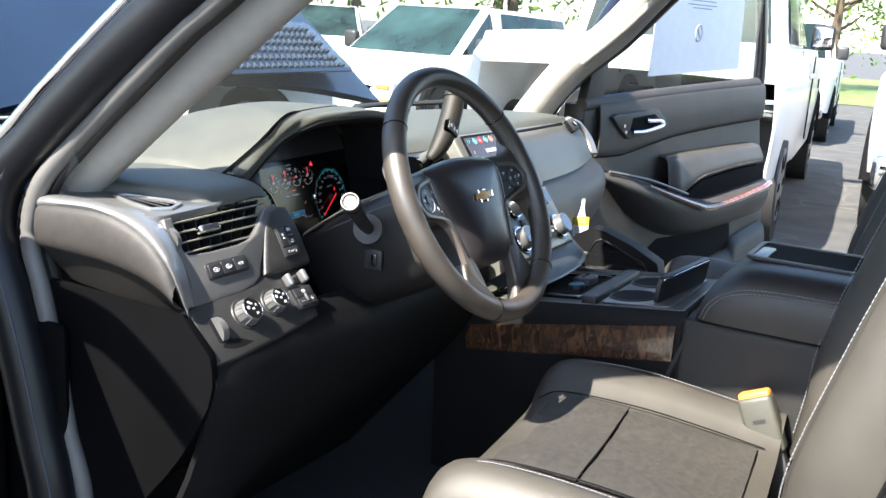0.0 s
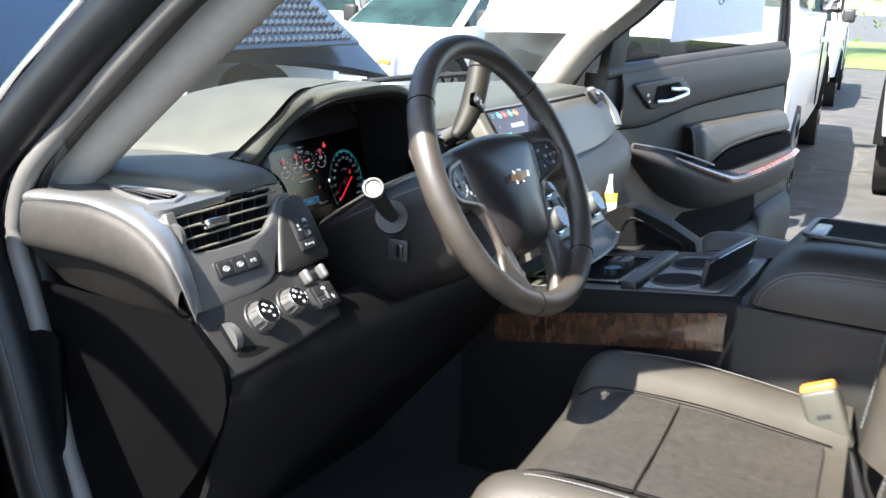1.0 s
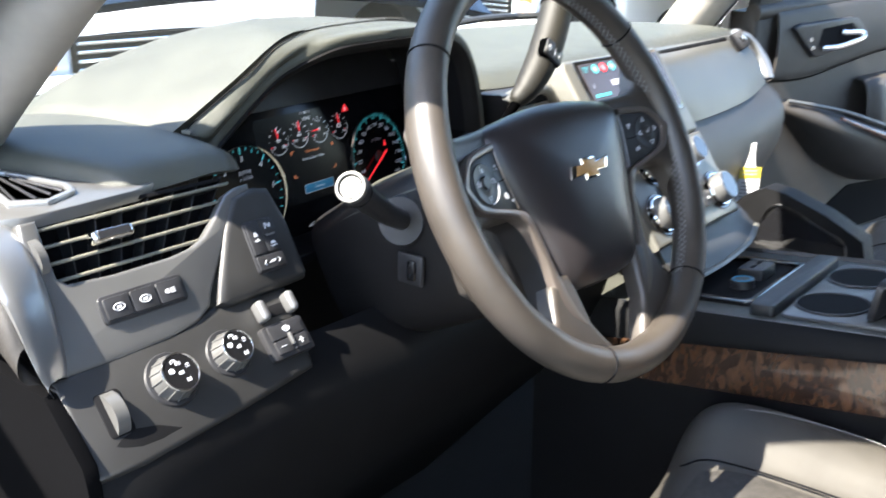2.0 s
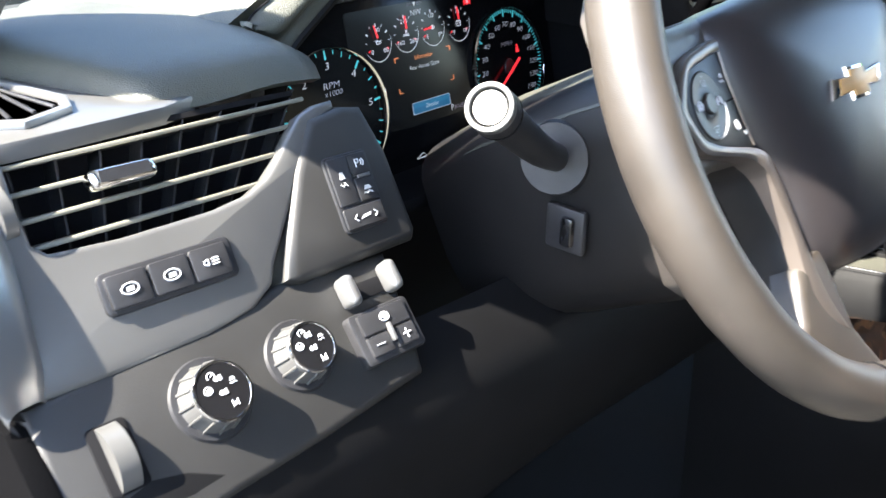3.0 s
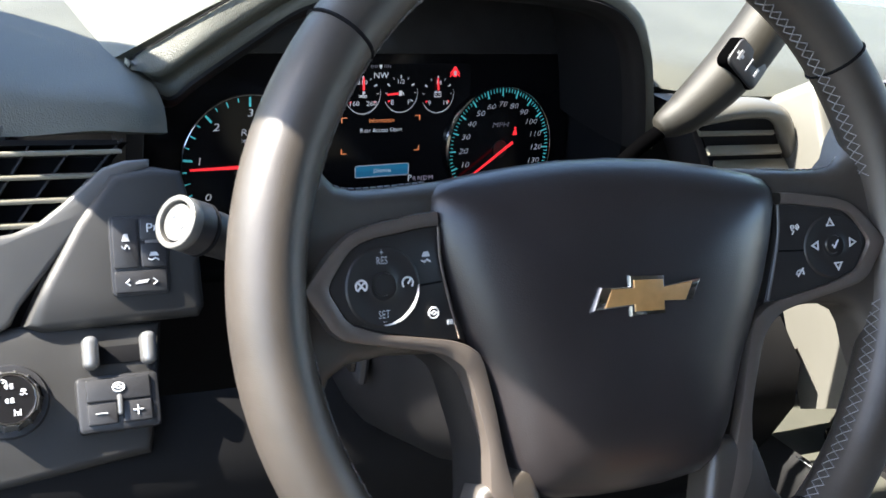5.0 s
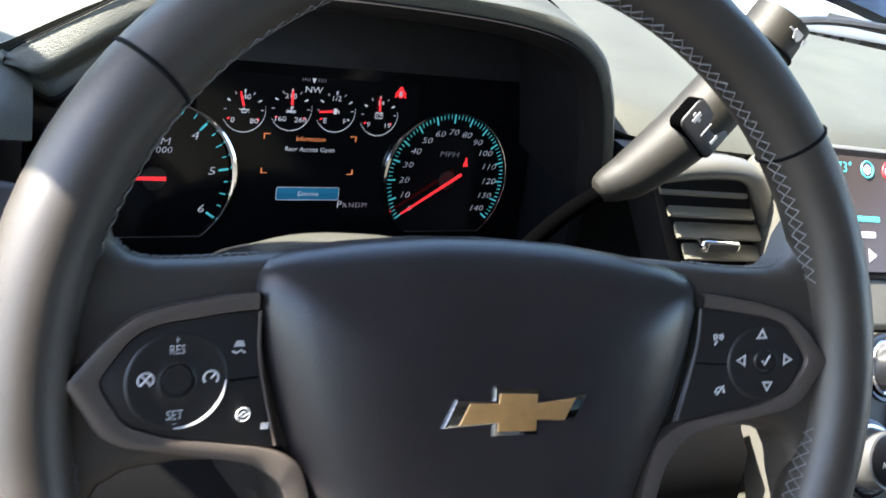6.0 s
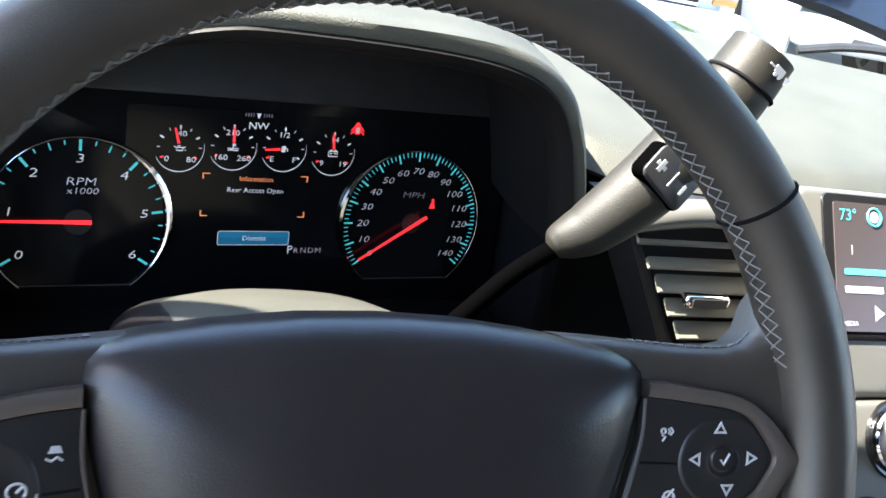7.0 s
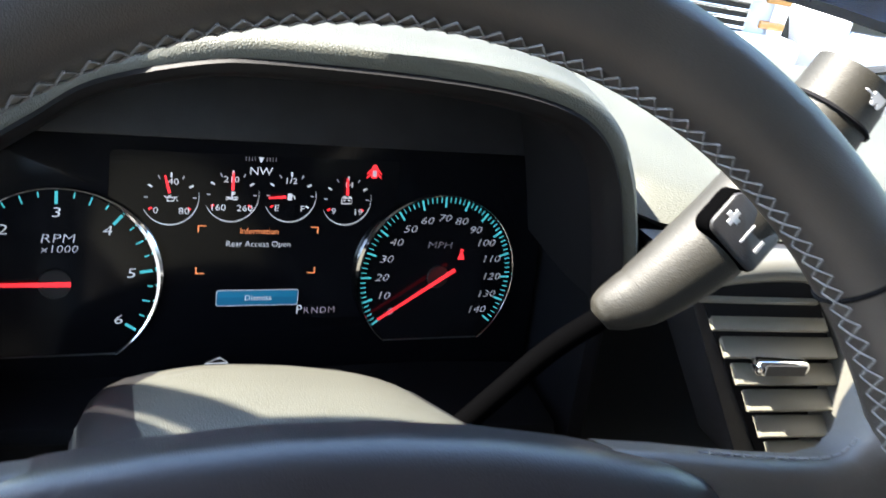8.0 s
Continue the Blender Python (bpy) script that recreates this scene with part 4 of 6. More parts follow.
for sx, sy in ((-1, 1), (1, 1), (-1, -1), (1, -1)):
    x, y = sx * .0352, -.0031 + sy * .0143
    part("corner_mark", merge(prism([(x, y), (x - sx * .0048, y), (x - sx * .0048, y - sy * .0006), (x, y - sy * .0006)][::(1 if sx * sy > 0 else -1)], -.0009, -.0006, 0),
                              prism([(x, y), (x, y - sy * .0040), (x - sx * .0008, y - sy * .0040), (x - sx * .0008, y)], -.0009, -.0006, 0)), GLOW_O, display)
text("lettering", "Information", .0048, (0, .0080, -.0006), GLOW_O, display)
text("lettering", "Rear Access Open", .0048, (0, .0004, -.0006), GLOW_W, display, thin=.004, wide=1.05)
pill = part("dismiss_key", prism(rounded(-.0222, -.0367, .0258, -.0277, .0012), -.0012, -.0009, 0), GLOW_B, display, "blue on-screen key")
part("key_border", frame_plate(rounded(-.0226, -.0371, .0262, -.0273, .0016), rounded(-.0221, -.0366, .0257, -.0278, .0012), -.0010, -.0007, 0), GLOW_D, pill, "pale border")
part("key_sheen", prism(rounded(-.0214, -.0320, .0250, -.0284, .0010), -.0009, -.0008, 0), GLOW_B2, pill, "lighter upper half")
text("lettering", "Dismiss", .0048, (.0020, -.0323, -.0006), GLOW_W, pill, wide=1.1)
text("lettering", "P", .0080, (.0273, -.0404, -.0006), GLOW_W, display, thin=.004)
for k, letter in enumerate("RNDM"):
    text("lettering", letter, .0055, (.0318 + .0053 * k, -.0409, -.0006), GLOW_S2, display, wide=1.15, thin=.010)
text("lettering", "NW", .0062, (-.0016, .0430, -.0006), GLOW_W, display, wide=1.2)
part("compass_mark", prism([(-.0036, .0512), (-.0020, .0478), (-.0004, .0512)][::-1], -.0009, -.0006, 0), GLOW_W, display)
for k in (-5, -4, -3, -2, 2, 3, 4, 5):
    part("compass_tick", prism([(-.0022 + .0017 * k, .0490), (-.0018 + .0017 * k, .0490), (-.0018 + .0017 * k, .0512), (-.0022 + .0017 * k, .0512)], -.0009, -.0006, 0), GLOW_F, display)
part("triangle_light", tube([(-.0265, -.0725, -.001), (-.0130, -.0725, -.001), (-.0180, -.0690, -.001)], .0005, 4, True), GLOW_W, cluster, "small white triangle")
door_light = part("door_open_light", prism([(.0652, .0415), (.0684, .0415), (.0690, .0432), (.0688, .0478), (.0676, .0497), (.0660, .0497), (.0648, .0478), (.0646, .0432)], -.0009, -.0006, 0), GLOW_R, cluster, "red open-door light")
part("cabin", prism(rounded(.0656, .0425, .0680, .0462, .0004), -.0006, -.0004, 0), GLOW_D, door_light)
for sx in (-1, 1):
    for y in (.0452, .0428):
        wing = [(.0668 + sx * .0024, y + .0018), (.0668 + sx * .0044, y - .0004), (.0668 + sx * .0047, y - .0018), (.0668 + sx * .0024, y + .0004)]
        part("door_wing", prism(wing[::-sx], -.0009, -.0005, 0), GLOW_R, door_light)

# ---- steering column and wheel ----
column = thing("steering_column", None, "black plastic steering column shroud", "steering column")
WF = F((0, 0, 1.25), 27.8, -1)
rows = []
for d, w, up, dn in ((.045, .070, .035, -.085), (.055, .078, .042, -.098), (.12, .084, .048, -.110), (.20, .086, .050, -.108), (.27, .084, .045, -.10)):
    rows.append([WF @ Vector((w * math.copysign(abs(math.cos(a)) ** .6, math.cos(a)),
                              (up if math.sin(a) > 0 else -dn) * math.copysign(abs(math.sin(a)) ** .6, math.sin(a)), -d)) for a in (k * math.tau / 28 for k in range(28))])
part("shroud", loft(rows, close_v=True, caps=True), SHROUD, column, "black column shroud", angle=50)
cover = [[WF @ Vector((w * math.copysign(abs(math.cos(a)) ** .8, math.cos(a)), up * math.sin(a) ** .8, -d)) for a in (math.pi * (.13 + .74 * k / 20) for k in range(21))]
         for d, w, up in ((.048, .066, .030), (.056, .076, .041), (.075, .083, .047), (.12, .087, .052), (.20, .089, .054), (.262, .086, .048), (.272, .080, .040))]
part("column_cover", loft(cover, thick=.002), CONVINYL, column, "grained upper column cover", angle=60)
part("stalk_boot", tube([(-.07, .128, 1.186), (-.090, .122, 1.190)], [.026, .022], 20), PLASTIC, column)
part("adjuster", box(.006, .030, .030, (-.086, .112, 1.146), .004), PLASTIC, column, "column adjuster switch")
part("adjuster_lever", box(.006, .010, .020, (-.090, .108, 1.146), .003), GLOSS, column)

stalk = thing("turn_signal_stalk", None, "black turn signal stalk with a pale end button", "stalk")
sp = smooth_path([(-.088, .122, 1.190), (-.12, .11, 1.205), (-.160, .095, 1.228), (-.196, .080, 1.249)], 6)
part("lever", tube(sp, [.0085 + .003 * (i / (len(sp) - 1)) for i in range(len(sp))], 20), PLASTIC, stalk, angle=60)
sd = (sp[-1] - sp[-2]).normalized()
SE = Matrix.Translation(sp[-1]) @ sd.to_track_quat("Z", "Y").to_matrix().to_4x4()
part("end_collar", cyl(.0128, .0124, -.010, -.0005, 32, .001), PLASTIC, stalk, "", SE)
part("end_ring", frame_plate(arc(0, 0, .0126, 0, 348, 30), arc(0, 0, .0098, 0, 348, 30), -.002, .0042, .0008), STALKEND, stalk, "pale ring", SE)
eb = part("end_button", cyl(.0090, .0086, -.002, .0022, 32, .001), STALKEND, stalk, "pale recessed end button", SE)
icon(eb, (0, 0, .0023), .009, .006, INK, kind="wide")
part("button_gap", cyl(.0100, .0100, -.002, .0004, 32, 0), DARK, stalk, "", SE)
part("twist_ring", tube([SE @ Vector((.0118 * math.cos(a), .0118 * math.sin(a), -.012)) for a in (k * math.tau / 28 for k in range(28))], .0012, 6, True), DARK, stalk)

shifter = thing("shift_lever", None, "grey column shift lever with a plus and minus switch", "shift lever")
# the rod's shade is in its colour; sunlight reaches it here
part("rod", tube(smooth_path([(.070, .150, 1.205), (.088, .150, 1.228), (.108, .150, 1.252), (.135, .148, 1.276)], 5), .0050, 14), SHADE_BLACK, shifter, "rod into the column, shade in its colour", angle=60)
sp = smooth_path([(.1215, .149, 1.2665), (.1235, .149, 1.2682), (.127, .149, 1.271), (.133, .148, 1.2755), (.141, .147, 1.282), (.157, .146, 1.300), (.174, .148, 1.320), (.192, .152, 1.346), (.207, .156, 1.374)], 6)
n = len(sp)
part("arm", tube(sp, [(.003, .0074, .0098, .0120, .0142, .0168, .0182, .018, .0175)[i // 6] * (1 - (i % 6) / 6) + (.003, .0074, .0098, .0120, .0142, .0168, .0182, .018, .0175, .0175)[i // 6 + 1] * ((i % 6) / 6) for i in range(n)], 20, up=(0, 1, 0)), ACC, shifter, angle=60)
d1 = (sp[-1] - sp[-4]).normalized()
sy_ = d1.cross(Vector((1, 0, 0))).normalized()
SH = Matrix.Translation(sp[-1]) @ Matrix((sy_.cross(d1), sy_, d1)).transposed().to_4x4()
part("end_cap", cyl(.0180, .0172, -.012, .006, 32, .003), ACC, shifter, "end cap with a tow symbol", SH)
part("cap_gap", tube([SH @ Vector((.0182 * math.cos(a), .0182 * math.sin(a), -.013)) for a in (k * math.tau / 32 for k in range(32))], .001, 6, True), DARK, shifter)
PM = Matrix.Translation(sp[34] + Vector((-.0045, -.0166, .0056))) @ pose(0, 0, 0, 74, 0, 0) @ pose(0, 0, 0, 0, 0, -38)
pm = part("plus_minus_switch", prism(rounded(-.0150, -.0098, .0150, .0098, .004), -.010, .0002, .0012), PLASTIC, shifter, "black plus and minus rocker", PM)
part("switch_gap", prism(rounded(-.0158, -.0106, .0158, .0106, .0046), -.010, -.0014, .0006), SHADE_BLACK, shifter, "dark gap round the rocker", PM)
part("symbol", merge(prism([(-.0122, -.0011), (-.0058, -.0011), (-.0058, .0011), (-.0122, .0011)], .0002, .0005, 0), prism([(-.0101, -.0032), (-.0079, -.0032), (-.0079, .0032), (-.0101, .0032)], .0002, .0006, 0)), PRINT, pm)
part("symbol", merge(prism([(.0004, -.0045), (.0012, -.0045), (.0012, .0045), (.0004, .0045)], .0002, .0005, 0), prism([(.0082, -.0028), (.0098, -.0028), (.0098, .0028), (.0082, .0028)], .0002, .0005, 0)), PRINT, pm)

TW = Matrix.Translation(sp[-1] - d1 * .004 + Vector((.001, -.0178, .0035))) @ pose(0, 0, 0, 74, 0, 0) @ pose(0, 0, 0, 0, 0, -30)
tow = part("symbol", merge(prism([(-.003, .0), (.0035, .0), (.0035, .0035), (-.003, .0035)], 0, .0006, 0), prism([(-.007, .0012), (-.003, .0012), (-.003, .002), (-.007, .002)], 0, .0006, 0),
                          cyl(.0011, .0011, 0, .0007, 12, 0, (-.001, -.0008)), cyl(.0011, .0011, 0, .0007, 12, 0, (.0018, -.0008)), prism([(.0062, -.0022), (.0082, .0022), (.0052, .0018)], 0, .0006, 0)), PRINT, shifter, "white tow symbol", TW)
wheel = thing("steering_wheel", WF, "black leather steering wheel with silver spokes and a gold emblem", "steering wheel")
R, r = .1776, .0152


def rim_point(a, p, rr=None, R_=R):
    rr = rr or r
    # grips swell below the seams
    sw = 1.0 + .06 * max(0.0, math.cos(a * 2)) if math.sin(a) > -.5 else 1.0
    return ((R_ + rr * sw * math.cos(p)) * math.cos(a), (R_ + rr * sw * math.cos(p)) * math.sin(a), rr * sw * 1.08 * math.sin(p))


part("rim", loft([[rim_point(k * math.tau / 120, j * math.tau / 20) for j in range(20)] for k in range(120)], True, True), LEATHER, wheel, "black leather rim", angle=60)
for deg in (37.5, 142.5, 249, 310):
    a = radians(deg)
    part("seam", tube([rim_point(a, j * math.tau / 24, r * 1.01) for j in range(24)], .0009, 5, True), DARK, wheel)


def thread(a0, a1, n):
    """Crossed stitches along the inside of the rim."""
    bms = []
    for k in range(n):
        a = radians(a0 + (a1 - a0) * k / n)
        b = radians(a0 + (a1 - a0) * (k + 1) / n)
        for pa, pb in ((radians(160), radians(186)), (radians(186), radians(160))):
            bms.append(tube([rim_point(a, pa, r * 1.02), rim_point((a + b) / 2, (pa + pb) / 2, r * 1.04), rim_point(b, pb, r * 1.03)], .00036, 4))
    return merge(*bms)


part("stitching", thread(16, 164, 72), THREAD, wheel, "pale crossed stitching")
part("stitching", thread(-52, -8, 22), THREAD, wheel, "pale crossed stitching")
part("stitching", thread(188, 232, 22), THREAD, wheel, "pale crossed stitching")


def mirror(pts):
    return [(-x, y) for x, y in pts][::-1]


HALF_PAD = [(0, .0578), (.03, .0568), (.06, .0535), (.085, .0492), (.0955, .0460), (.1012, .0415), (.1025, .034), (.0985, .014), (.0915, -.0085), (.0843, -.027), (.0750, -.047), (.0690, -.066), (.0635, -.083), (.055, -.097), (.044, -.1035), (.02, -.106), (0, -.1065)]
pad_out = HALF_PAD + [(-x, y) for x, y in HALF_PAD[-2:0:-1]]


def pad_mesh():
    cx, cy = 0, -.012
    rings = []
    for s, z in ((1.0, -.034), (1.0, -.014), (.985, -.009), (.955, -.0055), (.90, -.001), (.78, .0045), (.6, .0085), (.38, .0105), (.15, .0112)):
        rings.append([(cx + (x - cx) * s, cy + (y - cy) * s, z) for x, y in pad_out])
    bm = loft(rings, close_v=True)
    bm.verts.ensure_lookup_table()
    n = len(pad_out)
    bm.faces.new([bm.verts[len(bm.verts) - n + i] for i in range(n)])
    return bm


part("hub_pad", pad_mesh(), PADCOVER, wheel, "black airbag cover", angle=60)
# spokes, button pods and their satin bands; the pods rise from the hub towards the rim
POD_OUT = [(.0995, .0363), (.1116, .0352), (.1217, .0335), (.1312, .0320), (.1408, .0293), (.1468, .0255), (.1535, .0197), (.1590, .0135), (.1633, .0085), (.1645, .0062),
           (.1632, .0030), (.1585, -.0038), (.1535, -.0112), (.1485, -.0150), (.1438, -.0168), (.1367, -.0184), (.1289, -.0201), (.1189, -.0222), (.1086, -.0246), (.1000, -.0272),
           (.0945, -.0308), (.0895, -.0355), (.0862, -.0420), (.0830, -.0540), (.0785, -.073), (.0785, -.092), (.0790, -.106), (.0720, -.119), (.062, -.128), (.0515, -.1345)]
POD_IN = [(.0995, .0296), (.1113, .0286), (.1213, .0271), (.1311, .0258), (.1385, .0238), (.1435, .0205), (.1480, .0150), (.1512, .0105), (.1526, .0080), (.1528, .0062),
          (.1522, .0036), (.1498, -.0005), (.1464, -.0060), (.1426, -.0092), (.1390, -.0105), (.1331, -.0128), (.1250, -.0150), (.1150, -.0170), (.1050, -.0190), (.0960, -.0208),
          (.0896, -.0228), (.0841, -.0258), (.0790, -.0320), (.0733, -.0552), (.0700, -.074), (.0655, -.092), (.0615, -.106), (.0575, -.118), (.0535, -.127), (.0510, -.1343)]


def pod_slope(s):
    """Leans a flat shape on one side of the hub into the plane of its pod."""
    return Matrix(((1, 0, 0, 0), (.018, 1, 0, 0), (s * .1667, 0, 1, -.0188), (0, 0, 0, 1)))


def leaned(bm, s):
    bm.transform(pod_slope(s))
    return bm


pods = {}
for s in (1, -1):
    up = [(.070, .0510), (.0895, .0500), (.1065, .0485), (.1195, .0475), (.1360, .0470), (.1445, .0490), (.1500, .0545), (.1530, .064), (.162, .078), (.178, .060), (.178, -.065), (.1650, -.075), (.1580, -.052), (.1555, -.039), (.1515, -.0315), (.143, -.0270), (.125, -.0255), (.095, -.028), (.07, -.03)]
    part("spoke", leaned(prism([(s * x, y) for x, y in up][::s], -.028, -.006, .009, 4), s), LEATHER, wheel, "leather-covered spoke", angle=60)
    part("stitching", leaned(stitches(smooth_path([(s * x, y, -.0155) for x, y in ((.098, .0497), (.1195, .0482), (.1360, .0478), (.1445, .0497), (.1500, .0552))], 5), .0036, .0028, .0005), s), THREAD, wheel)
    b_out, b_in = (smooth_path([(x, y, 0) for x, y in o], 5) for o in (POD_OUT, POD_IN))
    rows = []
    for k, (a, b) in enumerate(zip(b_out, b_in)):
        row, down = [], max(0, k / len(b_out) - .72)
        for t, z in ((0, -.012), (.03, -.0034), (.09, -.0004), (.30, .0004), (.70, .0004), (.93, -.0002), (.98, -.0014), (1, -.006)):
            x, y = a.x + (b.x - a.x) * t, a.y + (b.y - a.y) * t
            row.append((s * x, y + .018 * s * x * min(1, max(0, (y + .08) / .05)), z + max(-.003, (x - .131) * .1667 + .003) - .003 * min(1, down * 8)))
        rows.append(row)
    pod = pods[s] = part("button_pod", loft(rows), BEZEL, wheel, "bronze-grey satin surround that runs down the spoke", angle=38)
    side = [[(s * (v.x + o), v.y - o * .3, z) for o, z in ((0, -.014), (.002, -.018), (.0045, -.027), (.005, -.034))] for v in b_out[70:141]]
    part("spoke_side", loft(side, thick=.001), SHROUD, wheel, "black side of the spoke", angle=60)
    face = [(v.x, v.y) for v in b_in[:96]] + [(.0885, -.0215), (.0925, -.0085), (.0978, .014), (.0990, .026)]
    part("pod_face", leaned(prism([(s * x, y) for x, y in face][::-s], -.010, -.0016, .0006), s), PODFACE, pod)
    # brighter material on the right pod paints the highlight along its edge
    part("edge_line", leaned(tube(smooth_path([(s * .0988, .0292, -.0012), (s * .0985, .0150, -.0012), (s * .0950, -.0030, -.0012), (s * .0905, -.0205, -.0012)], 4), .0007, 6), s), SILVER if s > 0 else BEZEL, pod)
    cx = .1319 if s > 0 else .1277
    dish = [[(s * (cx + r_ * math.cos(q)), .0055 + r_ * .96 * math.sin(q), z) for q in (k * math.tau / 48 for k in range(48))] for r_, z in ((.0180, -.0016), (.0172, -.0008), (.0164, -.0009), (.0120, -.0014), (.0075, -.0015), (.0062, -.0009))]
    part("button_dial", leaned(loft(dish, close_v=True), s), PODFACE, pod, "dished round button", angle=60)
    centre = leaned(cyl(.0052, .0046, -.0016, .0004 if s < 0 else -.0006, 28, .0008, (s * cx, .0064)), s)
    part("center_button", centre, PODFACE, pod)
    groove = leaned(tube([(s * .0985, .0050, -.0014), (s * (cx - .0185), .0044, -.0014)], .0005, 5), s)
    part("button_gap", groove, DARK, pod)
    lowsp = [(.055, -.085), (.082, -.092), (.0875, -.105), (.092, -.118), (.106, -.132), (.094, -.152), (.043, -.174), (.020, -.178), (.026, -.160), (.036, -.146), (.044, -.134), (.050, -.10)]
    part("lower_spoke", prism([(s * x, y) for x, y in lowsp][::-s], -.024, -.006, .006, 4), LEATHER, wheel, "leather-covered lower spoke", angle=60)
PZ = -.0009


def pod_print(s, ob):
    ob.data.transform(pod_slope(s))
    return ob


for body, size, y in (("RES", .0046, .0163), ("+", .0044, .0197), ("SET", .0048, -.0064), ("_", .0040, -.0078)):
    pod_print(-1, text("lettering", body, size, (-.1282, y, PZ + .0003), PRINT, pods[-1], wide=.78))
for x, y, kind in ((-.1384, .0064, "dialx"), (-.1159, .0060, "dial"), (-.1035, -.0081, "ring"), (-.1061, .0166, "car")):
    pod_print(-1, icon(pods[-1], (x, y, PZ), .0062, .0058, kind=kind))
# no lettering: a white crescent paints the highlight on the dial's rim
part("symbol", leaned(tube([(-.1277 + .0172 * math.cos(radians(a)), .0055 + .0164 * math.sin(radians(a)), PZ + .0002) for a in range(-92, -1, 6)], [.0003 + .0006 * math.sin(math.pi * k / 15) for k in range(16)], 5), -1), PRINT, pods[-1])
part("symbol", leaned(box(.0030, .0022, .0006, (-.0950, -.0130, -.0012), 0), -1), PRINT, pods[-1])


def triangle(cx, cy, ang, s=.0032):
    o = [(cx + s * math.cos(radians(ang + k)), cy + s * math.sin(radians(ang + k))) for k in (0, 120, 240)]
    i = [(cx + s * .5 * math.cos(radians(ang + k)), cy + s * .5 * math.sin(radians(ang + k))) for k in (0, 120, 240)]
    return frame_plate(o, i, PZ, PZ + .0003, 0)


for cx, cy, a in ((.1299, .0178, 90), (.1340, -.0049, -90), (.1207, .0063, 180), (.1430, .0068, 0)):
    part("arrow", leaned(triangle(cx, cy, a), 1), PRINT, pods[1])
part("symbol", leaned(tube([(.1303, .0062, PZ + .0008), (.1315, .0044, PZ + .0008), (.1339, .0086, PZ + .0008)], .0005, 5), 1), PRINT, pods[1])
for x, y, kind in ((.1077, .0158, "voice"), (.1105, -.0073, "phone")):
    pod_print(1, icon(pods[1], (x, y, PZ), .0062, .0058, kind=kind))

# emblem: a plain cross-shaped badge
EM = [(-.0315, -.0060), (-.0262, .0052), (-.0102, .0048), (-.0102, .0098), (.0098, .0092), (.0100, .0042), (.0322, .0066),
      (.0262, -.0050), (.0100, -.0042), (.0100, -.0100), (-.0100, -.0096), (-.0100, -.0050)]
emblem = part("emblem", prism([(x, y - .0088) for x, y in EM][::-1], .008, .0136, .0020), CHROME, wheel, "gold and chrome emblem")
part("emblem_inlay", prism([(x * (.80 if abs(x) > .02 else .84), y * .76 - .0088) for x, y in EM][::-1], .0130, .0142, .0004), GOLD, emblem, "gold inlay")

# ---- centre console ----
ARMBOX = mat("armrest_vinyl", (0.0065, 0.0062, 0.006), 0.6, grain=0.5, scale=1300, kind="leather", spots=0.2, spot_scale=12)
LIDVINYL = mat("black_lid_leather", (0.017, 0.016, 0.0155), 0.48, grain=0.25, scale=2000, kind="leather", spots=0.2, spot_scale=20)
console = thing("center_console", None, "black leather centre console with a walnut strip and cup holders", "console")
CON = pose(0.47, 0.0, 1.010, -7.4, 0, 0)
body = [sec(x, yz) for x, yz in (
    (.300, [(.20, .60), (.20, .80), (.20, .90), (-.05, .93), (-.24, .955), (-.24, .80), (-.24, .60)]),)]


def console_side(x, s):
    """One flank, its lower edge following the strip."""
    rows = [[(x + s * .018, y, .58), (x + s * .006, y, .80), (x, y, .915 - .17 * y), (x, y, .975 - .190 * y), (x + s * .003, y, 1.003 - .150 * y), (x + s * .014, y, 1.013 - .13 * y)] for y in (.22, .12, .02, -.08, -.16, -.25)]
    return loft(rows, thick=.006)


# the driver's flank is the darker one: footwell shade in its colour
part("side_panel", console_side(.306, 1), KNEE_SHADE, console, "dark side panel", angle=60)
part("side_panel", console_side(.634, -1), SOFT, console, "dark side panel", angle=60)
strip_rows = [[(.3035, y, .921 - .168 * y + dz * (.054 + .03 * max(0, -y) - .05 * max(0, y))) for dz in (0, .5, 1)] for y in (.15, .08, 0, -.08, -.16, -.236)]
part("walnut_strip", loft([[(.3035 - .003 * math.sin(math.pi * j / 2), p[1], p[2]) for j, p in enumerate(r_)] for r_ in strip_rows], thick=.004), WOOD, console, "glossy dark walnut strip")
part("side_stitching", stitches([(.312 + k * .0005, .10 - .034 * k, 1.013 - .13 * (.10 - .034 * k) + .0015) for k in range(11)], .0045, .0032, .0006), THREAD, console)
deck = part("top_deck", prism([(-.155, .20), (-.158, -.235), (.158, -.235), (.155, .20)], -.05, -.002, .006, 3), CONVINYL, console, "grained vinyl top deck", CON)
bin_ = part("front_tray", frame_plate(rounded(-.10, -.045, .10, .13, .012), rounded(-.088, -.035, .088, .12, .010), -.003, .004, .001), GLOSS, console, "open tray with a power outlet", CON)
# a flat black sheet paints the shade in the tray
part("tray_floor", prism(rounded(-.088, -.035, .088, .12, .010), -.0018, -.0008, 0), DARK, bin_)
outlet = part("power_outlet", cyl(.0155, .0150, -.001, .010, 28, .002, (-.028, -.004)), PLASTIC, console, "power outlet with a blue ring", CON)
part("ring", tube([(-.028 + .012 * math.cos(a), -.004 + .012 * math.sin(a), .0102) for a in (k * math.tau / 28 for k in range(28))], .0012, 6, True), GLOW_B, outlet)
usb = part("usb_block", prism(rounded(.005, -.018, .052, .018, .005), -.001, .014, .003), PLASTIC, console, "", CON)
